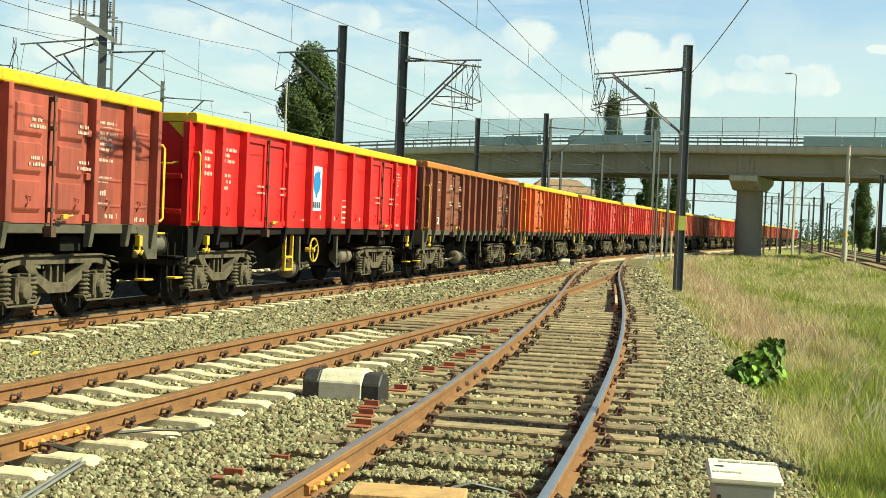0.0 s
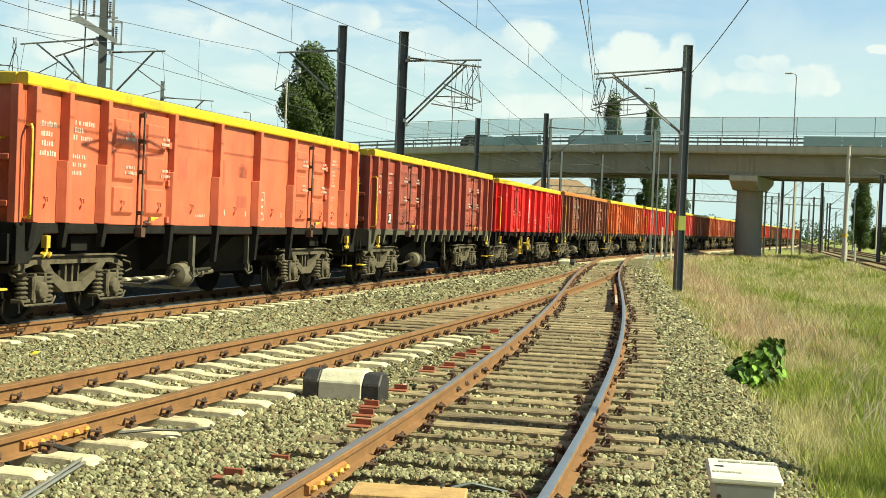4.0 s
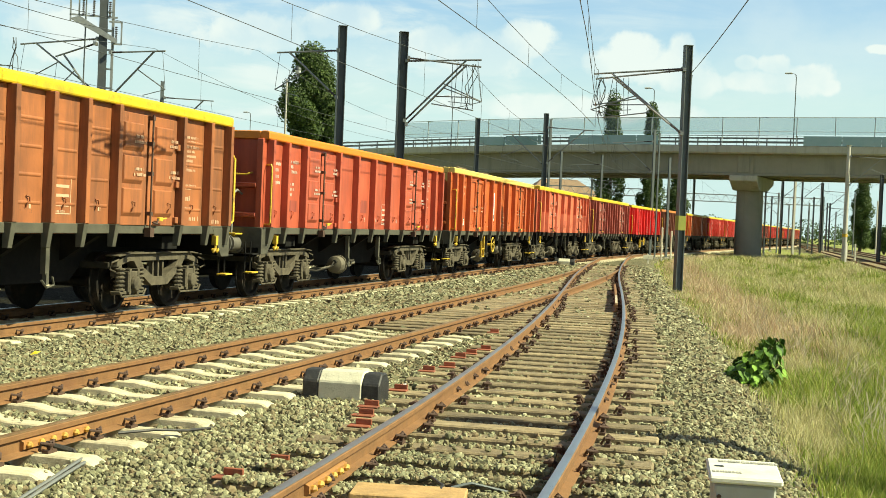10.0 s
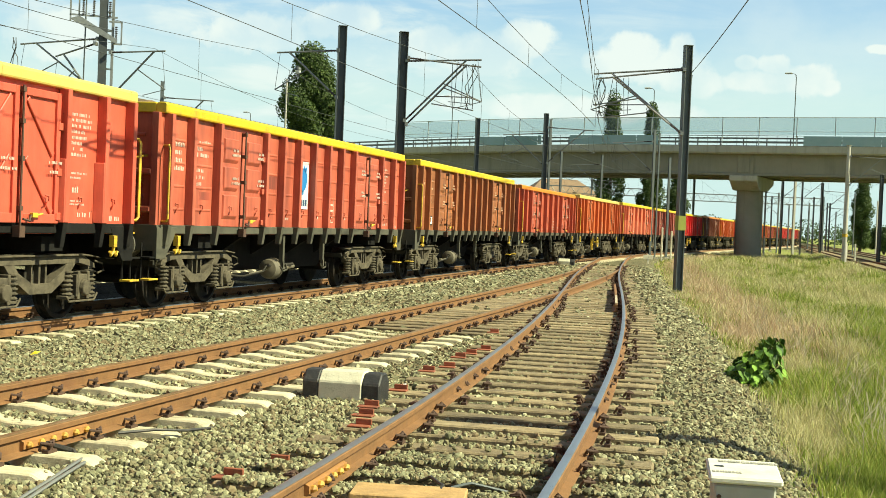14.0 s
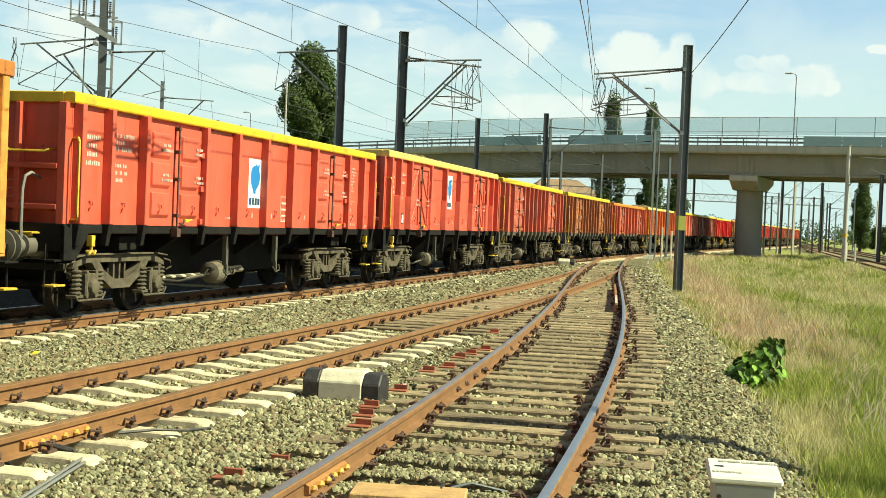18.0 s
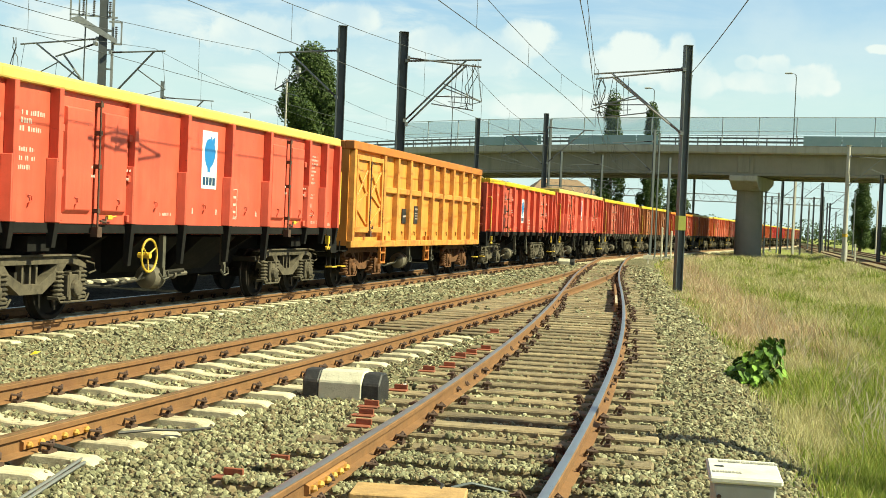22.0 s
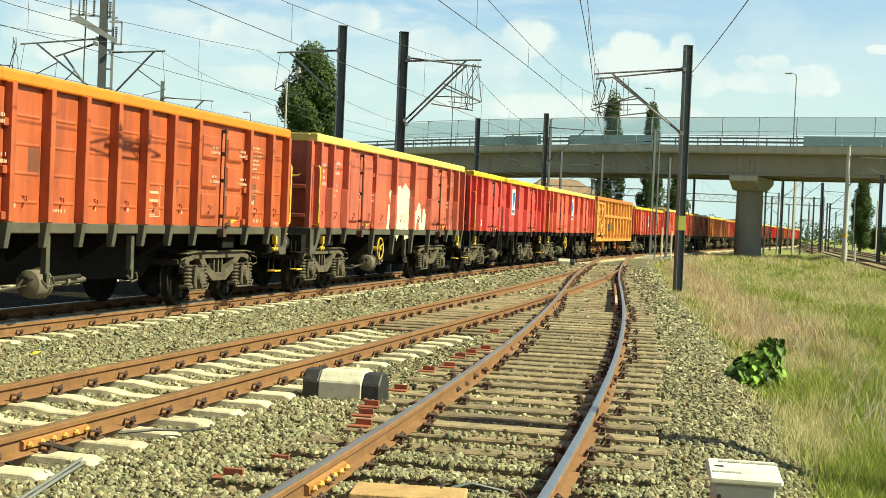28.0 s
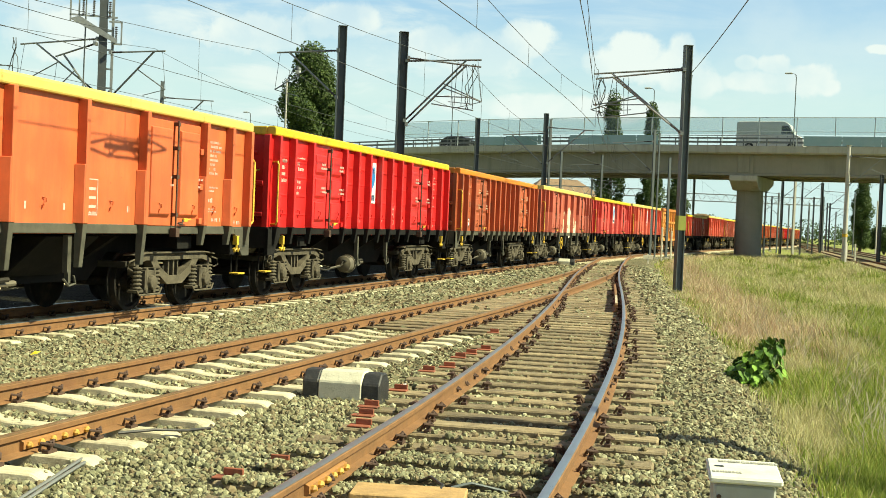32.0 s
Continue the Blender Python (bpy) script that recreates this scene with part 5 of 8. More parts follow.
        if badge:
            bx = {0: -0.65, 3: -0.72, 8: -0.30, 10: 0.2, 11: 0.45, 15: -1.72}.get(num, 0.0) if turn is not FLIP else (-0.65 if kind == "framed" else 0.0)
            bx = bx if kind != "pressed" else {6: -0.43, 14: -0.43}.get(num, 0.43)
            pn = part("badge_panel", M["panel"], WHITE_SIGN, w, "white panel with blue badge", face @ Matrix.Translation((bx, -0.002 if kind != "pressed" else -0.02, -0.05 if kind == "framed" or num == 6 else 0.18)))
            part("badge", M["badge"], BLUE_SIGN, pn, "blue rounded badge")
            part("badge_bars", M["badge_bars"], INK_BLUE, pn, "dark blue bars")
        if num % 2:
            hd = part("label_holder", M["tag"], BLACK_SIGN, w, "", flat_face @ Matrix.Translation((-4.95, 0, 0)))
            part("paper_label", M["paper"], WHITE_SIGN, hd, "white paper label")
        if num in (0, 3, 10, 12, 15):
            part("handbrake_wheel", M["wheel"], YELLOW_PAINT, w, "yellow handbrake wheel", face @ Matrix.Translation((-1.0 if kind == "framed" else -2.0, -0.06, 0.93)))
        if kind == "framed" and badge and num != 8:
            part("ladder", M["ladder"], YELLOW_PAINT, w, "yellow step ladder", face @ Matrix.Translation((-2.2, -0.02, 0)))
    if num in (0, 3):
        part("air_tank", M["tank"], TANK_STEEL, w, "dusty beige air tank")
    if kind == "flat":
        part("floor_hopper", M["hopper"], FRAME_DARK, w)
    if load:
        part("load", load_mesh(num + 40, load), LOAD, w, "heap of brown scrap and earth")
    if num == 12:
        graffiti(w)
    if num in (1, 2, 3, 4, 6, 13):
        repaints(w, num, BODY[{"maroon": "umber", "coral": "salmon", "orange": "tan", "salmon": "maroon", "tan": "umber", "brick": "maroon"}[body]])
    near = Matrix.Translation((0, -SIDE, 0))
    tagged(part("side_hook", M["hooks", kind], paint_body, w, "", near), kind="stuff")
    for d in DOORS:
        part("door_catch", M["catch"], YELLOW_PAINT, w, "yellow door catch", near @ Matrix.Translation((d + 0.3, -0.10, 1.47)))


def rope_hooks_mesh(kind):
    s = Shape()
    ribs = RIBS[kind]
    for i in range(len(ribs) - 1):
        if ribs[i + 1] - ribs[i] > 1.7 and any(ribs[i] < d < ribs[i + 1] for d in DOORS):
            xs, y = (ribs[i] + 0.45, ribs[i + 1] - 0.45), -0.10
        else:
            xs, y = ((ribs[i] + ribs[i + 1]) / 2,), -0.012
        for x in xs:
            s.tube([(x, y, 1.72), (x + 0.05, y - 0.02, 1.71), (x + 0.055, y - 0.02, 1.65), (x, y - 0.02, 1.63), (x - 0.005, y, 1.57)], 0.011, 4)
    return s.mesh("side_hook")


def repaints(w, num, tone):
    """Flat touch-up patches of a neighbouring tone on the side."""
    rng = random.Random(num * 7 + 1)
    for k in range(5):
        x, z = rng.choice((-1.9, -0.45, 0.4, 1.85, 4.95, -4.95)) + rng.uniform(-0.1, 0.1), rng.uniform(1.4, 2.3)
        wd, hg = rng.uniform(0.12, 0.26), rng.uniform(0.12, 0.45)
        part("touch_up", Shape().box(x - wd, x + wd, -0.0015, 0, z, z + hg).mesh("touch_up"), tone, w, "darker touch-up paint", Matrix.Translation((0, -SIDE, 0)))


M["catch"] = Shape().box(-0.06, 0.06, -0.05, 0, -0.03, 0.03).tube([(0.05, -0.03, 0), (0.16, -0.05, 0.02)], 0.015, 5).mesh("door_catch", 0.005)
for kind in RIBS:
    M["hooks", kind] = rope_hooks_mesh(kind)


def graffiti(w):
    rng = random.Random(12)
    s = Shape()

    def stroke(pts, r):
        pts = [Vector(q) for q in pts]
        for a, b in zip(pts[:-1], pts[1:]):
            d = (b - a)
            n = Vector((-d.y, d.x)).normalized() * r
            e = d.normalized() * r * 0.6
            a0, b0 = a - e, b + e
            s.prism([(q.x, q.y) for q in (a0 - n, b0 - n, b0 + n, a0 + n)], -0.006 - rng.random() * 0.004, -0.002, "y")
    stroke([(-0.7, 1.45), (-0.5, 2.2), (-0.15, 2.25), (-0.1, 1.7), (-0.45, 1.6), (-0.2, 1.3)], 0.19)
    stroke([(0.1, 1.4), (0.35, 2.3), (0.6, 2.2), (0.55, 1.75), (0.9, 1.7), (1.1, 2.0), (1.0, 1.4), (0.5, 1.35)], 0.21)
    stroke([(1.35, 1.4), (1.5, 1.75), (1.75, 1.95), (1.9, 1.45), (2.2, 1.4), (2.25, 1.85)], 0.12)
    stroke([(-1.1, 1.4), (-1.0, 1.9), (-0.85, 1.5)], 0.10)
    stroke([(-0.95, 2.15), (-0.6, 2.32), (-0.2, 2.05), (0.05, 2.28), (0.15, 1.9)], 0.13)
    stroke([(2.3, 1.35), (2.45, 1.75), (2.65, 1.6), (2.6, 1.95)], 0.07)
    for k in range(9):
        x, z = 2.65 + 0.22 * (k % 5), 1.55 + 0.28 * (k // 5)
        stroke([(x, z), (x + rng.uniform(0, 0.12), z + 0.25), (x + 0.15, z + rng.uniform(0, 0.1)), (x + 0.2, z + 0.22)], 0.02)
    part("graffiti", s.mesh("graffiti"), surface("graffiti_white", (0.74, 0.66, 0.48), 0.6, 0, 0.08, 6, (0.55, 0.25, 0.16), 0.4, 3, 0), w, "white spray-painted graffiti", Matrix.Translation((0, -SIDE, 0)))


def make_tall_body(w, mat, rim, load):
    """The high-sided amber wagon: two rows of panels between heavy posts, and a braced door pair at one end."""
    t, low = 3.44, 0.985
    s = Shape()
    for sy in (-1, 1):
        a, b = sorted((sy * 1.36, sy * 1.31))
        s.box(-HALF, HALF, a, b, low, t - 0.2)
    for sx in (-1, 1):
        a, b = sorted((sx * HALF, sx * (HALF - 0.05)))
        s.box(a, b, -1.31, 1.31, low, t - 0.2)
    s.box(-HALF + 0.05, HALF - 0.05, -1.31, 1.31, low + 0.1, low + 0.16)
    part("tub", s.mesh("tall_tub"), mat, w)
    post = Shape().prism([(-0.09, 0.0), (-0.07, -0.13), (0.07, -0.13), (0.09, 0.0)], low, t - 0.2, "z").mesh("side_post", 0.01)
    beam = Shape().prism([(0.0, 2.30), (-0.10, 2.32), (-0.10, 2.46), (0.0, 2.48)], -4.05, HALF - 0.1, "x").mesh("waist_beam", 0.01)
    sill = Shape().prism([(0.0, low - 0.04), (-0.12, low - 0.04), (-0.12, low + 0.12), (0.0, low + 0.12)], -HALF, HALF, "x").mesh("lower_beam", 0.01)
    capm = Shape()
    for sy in (-1, 1):
        y0, y1 = sorted((sy * 1.26, sy * 1.50))
        capm.box(-HALF - 0.06, HALF + 0.06, y0, y1, t - 0.20, t)
    for sx in (-1, 1):
        x0, x1 = sorted((sx * (HALF - 0.1), sx * (HALF + 0.06)))
        capm.box(x0, x1, -1.26, 1.26, t - 0.2, t - 0.004)
    part("top_rim", capm.mesh("tall_rim", 0.015), RIM["rust"], w, "rusty orange top rim")
    rustp = surface("rusty_amber_post", (0.62, 0.27, 0.045), 0.65, 0, 0.3, 4, (0.30, 0.085, 0.022), 0.9, 1.6, 0.12, 40)
    hook = Shape().tube([(-0.035, -0.02, 1.34), (0.045, -0.03, 1.31), (-0.02, -0.03, 1.23), (-0.035, -0.02, 1.34)], 0.010, 4).mesh("rope_ring")
    xs = [-4.02 + k * 1.15 for k in range(10)]
    for turn in (Matrix.Identity(4), FLIP):
        face = turn @ Matrix.Translation((0, -1.36, 0))
        part("waist_beam", beam, rustp, w, "", face)
        part("lower_beam", sill, rustp, w, "", face)
        for x in [-6.3] + xs:
            part("side_post", post, rustp, w, "", face @ Matrix.Translation((min(x, 6.33), 0, 0)))
        for x in xs[:-1]:
            for dx in (0.25, 0.8):
                part("rope_ring", hook, FRAME_DARK, w, "", face @ Matrix.Translation((x + dx, 0, 0)))
        for x0, sg in ((-6.16, 0.78), (-4.16, -0.78)):
            d = Shape()
            d.box(0.0, 1.26, -0.05, 0, 1.3, 3.14)
            for a in ((0, 0.12, 1.3, 3.14), (1.14, 1.26, 1.3, 3.14), (0.12, 1.14, 1.3, 1.44), (0.12, 1.14, 3.02, 3.14)):
                d.box(a[0], a[1], -0.11, -0.04, a[2], a[3])
            for p0, p1 in (((0.14, 2.8), (1.1, 2.2)), ((0.14, 1.9), (1.1, 1.5)), ((0.14, 2.1), (1.1, 2.8)), ((0.14, 1.95), (1.1, 2.25))):
                an = math.atan2(p1[1] - p0[1], p1[0] - p0[0])
                le = math.hypot(p1[0] - p0[0], p1[1] - p0[1]) / 2
                d.box(-le, le, -0.09, -0.04, -0.04, 0.04, Matrix.Translation(((p0[0] + p1[0]) / 2, 0, (p0[1] + p1[1]) / 2)) @ Matrix.Rotation(-an, 4, "Y"))
            part("door_leaf", d.mesh("tall_door", 0.008), mat, w, "amber door with diagonal braces", face @ Matrix.Translation((x0, -0.01, 0)) @ Matrix.Diagonal((sg, 1, 1, 1)))
        part("lock_bar", M["bar"], CLIP_STEEL, w, "", face @ Matrix.Translation((-5.16, -0.01, 0)))
        pl = part("notice_plate", Shape().box(-2.13, -1.75, -0.03, 0, 1.55, 1.95).mesh("notice_plate", 0.004), BLACK_SIGN, w, "black notice plate", face)
        part("stencilled_lettering", bars_mesh([(-2.08, 1.72, 0.28, 0.06)], 3), LETTER, pl, "", Matrix.Translation((0, -0.031, 0)))
        pl = part("notice_plate", Shape().box(-0.98, -0.30, -0.02, 0, 1.55, 2.05).mesh("notice_plate", 0.004), BLACK_SIGN, w, "black notice plate", face)
        part("stencilled_lettering", bars_mesh([(-0.90, 1.93, 0.45, 0.06), (-0.90, 1.83, 0.5, 0.03), (-0.90, 1.76, 0.44, 0.03), (-0.90, 1.68, 0.3, 0.03)], 5), LETTER, pl, "", Matrix.Translation((0, -0.021, 0)))
        part("ladder", M["ladder"], RIM["rust"], w, "", face @ Matrix.Translation((-3.9, -0.05, 0)))
        part("ladder", M["ladder"], RIM["rust"], w, "", face @ Matrix.Translation((0.2, -0.05, 0)))
    part("load", load_mesh(77, load), LOAD, w, "heap of brown scrap", Matrix.Translation((0, 0, 0.08)))


MAKE_ORDER = WAGONS
for row in MAKE_ORDER:
    make_wagon(row)


# play in the couplings, in metres
SLACK = {3: 0.05, 4: -0.1, 5: -0.24, 6: -0.4, 8: 0.1, 10: 0.4, 11: 0.62, 12: 0.4, 13: 0.25, 14: 0.25}


def train_at(t):
    return 6.0053 * (t - 9) + 0.0145 * (t - 9) ** 2


def wagon_pose(num, t):
    s = 73.87 - 13.95 * num + SLACK.get(num, 0.0) + 6.26 + train_at(t)
    a, b = along(s - 4.45), along(s + 4.45)
    return Matrix.Translation(((a[0] + b[0]) / 2, (a[1] + b[1]) / 2, 0)) @ Matrix.Rotation(math.atan2(b[1] - a[1], b[0] - a[0]), 4, "Z")


# ---- overhead line: masts, brackets and wires ----
def h_section(w, d, t):
    """Outline of a rolled steel column."""
    return [(-w, -d), (w, -d), (w, -d + t), (t / 2, -d + t), (t / 2, d - t), (w, d - t), (w, d), (-w, d), (-w, d - t), (-t / 2, d - t), (-t / 2, -d + t), (-w, -d + t)]


def mast(x, y, high, label, material, w=0.13, d=0.13, turn=0.0, band=False, foot=-0.6, group="overhead line masts", flange=None, tapered=False):
    z0 = float(ground_z(np.array(x), np.array(y))) - 0.1
    top = thing("catenary_mast", label, "mast", Matrix.Translation((x, y, z0)) @ Matrix.Rotation(radians(turn), 4, "Z"), group)
    h = high - z0
    if tapered:
        part("column", Shape().lathe([(w * 1.25, 0), (w * 0.8, h)], (0, 0, 0), "z", 16).mesh("column", smooth=True), material, top)
        part("clamp_band", Shape().lathe([(w * 1.2, 2.2), (w * 1.2, 2.45)], (0, 0, 0), "z", 16).mesh("clamp_band"), YELLOW_PAINT, top, "faded yellow band")
    else:
        part("column", Shape().prism(h_section(w, d, min(0.022, w * 0.3)), 0, h, "z").mesh("column"), material, top)
    part("base_block", Shape().box(-w - 0.14, w + 0.14, -d - 0.14, d + 0.14, -0.3, 0.12).mesh("base_block", 0.03), CONCRETE, top)
    part("cap_plate", Shape().box(-w - 0.01, w + 0.01, -d - 0.01, d + 0.01, h, h + 0.02).mesh("cap_plate"), material, top)
    if flange:
        part("flange_face", Shape().box(-w, w, -d - 0.008, -d - 0.001, 0.2, h).mesh("flange_face"), flange, top)
    if band:
        part("paint_band", Shape().box(-w - 0.012, w + 0.012, -d - 0.012, d + 0.012, 2.18 - z0 - 0.5, 2.18 - z0).mesh("paint_band"),
             surface("lime_band_paint", (0.27, 0.29, 0.04), 0.6, 0, 0.15, 8, (0.2, 0.22, 0.08), 0.5, 5), top, "lime yellow paint band")
    return top


def bracket(root, tip, low, drop=1.25, material=FITTING, group="overhead line brackets", steady=True):
    """A hinged cantilever: top tube with insulator, sloping strut, and a registration arm under it. root, tip and low are points."""
    r, t, l = Vector(root), Vector(tip), Vector(low)
    top = thing("cantilever", "grey tubular overhead line bracket with insulators", "bracket", Matrix.Translation(r), group)
    o = Vector((0, 0, 0))
    a, b = t - r, l - r
    k = a * 0.22
    part("top_tube", Shape().tube([k, a], 0.032, 6).mesh("top_tube"), material, top)
    ins = Shape()
    d = k.normalized()
    for i in range(7):
        q = k * (0.18 + 0.11 * i)
        ins.tube([q - d * 0.012, q + d * 0.012], 0.042 if i % 2 else 0.034, 8)
    ins.tube([o, k], 0.03, 6)
    part("insulator", ins.mesh("insulator"), INSULATOR, top)
    e = a * 0.80
    s0 = b + (e - b) * 0.16
    part("strut", Shape().tube([s0, e], 0.036, 6).mesh("strut"), material, top)
    ins2 = Shape()
    d2 = (e - b).normalized()
    for i in range(6):
        q = b + (s0 - b) * (0.2 + 0.13 * i)
        ins2.tube([q - d2 * 0.012, q + d2 * 0.012], 0.040 if i % 2 else 0.032, 8)
    ins2.tube([b, s0], 0.03, 6)
    part("insulator", ins2.mesh("insulator"), INSULATOR, top)
    part("clamp", Shape().box(-0.05, 0.05, -0.16, 0.16, -0.06, 0.06).mesh("clamp"), material, top)
    part("clamp", Shape().box(-0.05, 0.05, -0.16, 0.16, -0.06, 0.06).mesh("clamp"), material, top, "", Matrix.Translation(b))
    if steady:
        m0 = b + (e - b) * 0.62
        m1 = Vector((a.x * 1.02, a.y * 1.02, a.z - drop))
        part("registration_arm", Shape().tube([m0, m1], 0.022, 6).mesh("registration_arm"), material, top)
        part("steady_arm", Shape().tube([m1, m1 + Vector((-a.x, -a.y, 0)).normalized() * 0.9 - Vector((0, 0, 0.22))], 0.014, 5).mesh("steady_arm"), material, top)
        part("hanger", Shape().tube([a * 0.95, m1], 0.008, 4).mesh("hanger"), WIRE, top)
    return top


def across(y):
    """Unit vector across the main line, towards the field."""
    d = float(main_x(y + 0.1) - main_x(y - 0.1)) / 0.2
    return Vector((1, -d, 0)).normalized()


mast(-1.68, 43.0, 8.25, "dark steel overhead line mast beside the main track", MAST_DARK, 0.14, 0.15, 103)
n = across(43)
bracket(Vector((-1.68, 43.0, 7.25)) + n * 0.14, Vector((-1.68, 43.0, 7.30)) + n * 2.85, Vector((-1.68, 43.0, 5.15)) + n * 0.14, 1.45)
bracket(Vector((-1.60, 42.7, 7.32)) + n * 0.14, Vector((-1.60, 42.7, 7.02)) + n * 2.75, Vector((-1.60, 42.7, 5.0)) + n * 0.14, 1.2)
mast(-3.77, 42.2, 8.25, "dark steel overhead line mast behind the train", MAST_DARK, 0.13, 0.14, 103)
bracket(Vector((-3.77, 42.2, 7.42)) - n * 0.14, Vector((-3.77, 42.2, 7.34)) - n * 2.4, Vector((-3.77, 42.2, 5.8)) - n * 0.14, 1.3)
mast(8.12, 41.8, 8.0, "grey steel overhead line mast with lime band beside the turnout", MAST_STEEL, 0.13, 0.125, 103, band=True)
n = across(41.8)
bracket(Vector((8.12, 41.8, 7.22)) - n * 0.15, Vector((8.12, 41.8, 7.02)) - n * 3.2, Vector((8.12, 41.8, 5.05)) - n * 0.15, 1.25)
bracket(Vector((8.12, 41.6, 7.15)) - n * 0.15, Vector((8.12, 41.6, 6.82)) - n * 3.15, Vector((8.12, 41.6, 4.98)) - n * 0.15, 0.9)


def jumper_set(base, reach, seed, top=7.15, low=5.6, hung=True):
    """Loose jumper loops, register tubes and hangers under a bracket."""
    rng = random.Random(seed)
    n = across(base[1])
    t = thing("jumper_cables", "loose dark jumper loops and register tubes hanging under a bracket", "cables", Matrix.Translation(base), "jumper cables")
    for k in range(3):
        a = n * (reach * rng.uniform(0.90, 1.0))
        b = n * (reach * rng.uniform(0.84, 1.02))
        out = n * rng.uniform(-0.12, 0.2) + Vector((0, rng.uniform(-0.3, 0.3), 0))
        part("jumper_loop", Shape().tube([a + Vector((0, 0, top)), a + out + Vector((0, 0, top - 0.35)), b + out * 0.4 + Vector((0, 0, (top + low) / 2)), b - out * 0.6 + Vector((0, 0, low + 0.3)), b + Vector((0, 0, low))], 0.016, 5).mesh("jumper_loop", smooth=True), WIRE, t)
    for u0, u1, z0, z1, r in ((0.45, 0.92, low + 0.42, low + 0.40, 0.020), (0.40, 0.95, low + 0.16, low - 0.05, 0.022), (0.62, 0.90, low + 0.24, low + 0.18, 0.014)):
        part("register_tube", Shape().tube([n * (reach * u0) + Vector((0, 0, z0)), n * (reach * u1) + Vector((0, 0, z1))], r, 6).mesh("register_tube"), FITTING, t)
    for u, v in ((0.72, 0.70), (0.80, 0.79), (0.84, 0.91), (0.66, 0.66)) if hung else ():
        part("hanger", Shape().tube([n * (reach * u) + Vector((0, 0, top)), n * (reach * v) + Vector((0, 0, low + 0.1))], 0.010, 4).mesh("hanger"), WIRE, t)


jumper_set((-1.68, 43.0, 0), 2.75, 3)
jumper_set((8.12, 41.8, 0), -3.0, 5, 6.9, 5.55)
jumper_set((-17.6, 44.1, 0), 2.2, 8, 7.6, 6.2, False)


def lattice_mast():
    x, y = -12.85, 45.0
    z0 = float(ground_z(np.array(x), np.array(y)))
    top = thing("lattice_mast", "tall dark overhead line mast with switchgear frame", "mast", Matrix.Translation((x, y, z0)) @ Matrix.Rotation(radians(15), 4, "Z"))
    part("column", Shape().prism(h_section(0.15, 0.14, 0.03), 0, 10.5, "z").mesh("column"), MAST_DARK, top)
    part("column", Shape().prism(h_section(0.05, 0.05, 0.02), 0, 10.8, "z").mesh("rear_column"), FITTING, top, "", Matrix.Translation((0.34, 0.1, 0)))
    for k in range(14):
        part("lacing", Shape().box(0.1, 0.34, -0.02, 0.02, 0.8 + k * 0.7, 0.86 + k * 0.7).mesh("lacing"), MAST_STEEL, top)
    frame_m = Shape()
    frame_m.box(-1.2, 0.5, -0.12, -0.06, 9.0, 9.06)
    frame_m.box(-1.2, -1.14, -0.12, -0.06, 8.8, 9.8)
    frame_m.box(-0.9, -0.84, -0.12, -0.06, 8.9, 9.7)
    frame_m.box(0.62, 0.68, -0.12, -0.06, 8.05, 8.9)
    frame_m.box(0.2, 0.68, -0.12, -0.06, 8.84, 8.9)
    frame_m.box(0.3, 0.68, -0.12, -0.06, 8.03, 8.09)
    frame_m.add([(-1.2, -0.25, 8.86), (-0.85, -0.25, 8.98), (0.5, -0.25, 8.22), (0.5, -0.25, 8.04), (-1.2, -0.2, 8.86), (-0.85, -0.2, 8.98), (0.5, -0.2, 8.22), (0.5, -0.2, 8.04)],
                [(0, 1, 2, 3), (7, 6, 5, 4), (0, 4, 5, 1), (1, 5, 6, 2), (2, 6, 7, 3), (3, 7, 4, 0)])
    part("switch_frame", frame_m.mesh("switch_frame"), FITTING, top, "pale angled switchgear frame")
    for dx in (-0.72, -0.35, 0.22, 0.46):
        ins = Shape()
        for i in range(8):
            ins.lathe([(0.03, i * 0.07), (0.055, i * 0.07 + 0.02), (0.03, i * 0.07 + 0.05)], (dx, -0.15, 9.05 if dx < 0.4 else 8.15), "z", 8)
        part("insulator", ins.mesh("insulator"), INSULATOR, top)
    part("down_lead", Shape().tube([(-0.62, -0.1, 9.9), (-0.64, -0.1, 7.5), (-0.66, -0.1, 4.0)], 0.03, 6).mesh("down_lead"), MAST_STEEL, top)
    part("base_block", Shape().box(-0.4, 0.6, -0.4, 0.4, -0.3, 0.25).mesh("base_block", 0.03), CONCRETE, top)


lattice_mast()
n = across(45)
Q0 = Vector((-12.85, 45.0, 0))
bracket(Q0 + n * 0.35 + Vector((0, 0, 7.38)), Q0 + n * 2.55 + Vector((0, 0, 7.44)), Q0 + n * 0.35 + Vector((0, 0, 5.7)), 1.4)
bracket(Q0 - n * 0.2 + Vector((0, 0, 7.88)), Q0 - n * 3.45 + Vector((0, 0, 7.68)), Q0 - n * 0.2 + Vector((0, 0, 5.9)), 1.5)
bracket(Q0 - n * 0.2 + Vector((0, -0.3, 7.66)), Q0 - n * 1.85 + Vector((0, -0.3, 7.18)), Q0 - n * 0.2 + Vector((0, -0.3, 5.7)), 1.3)

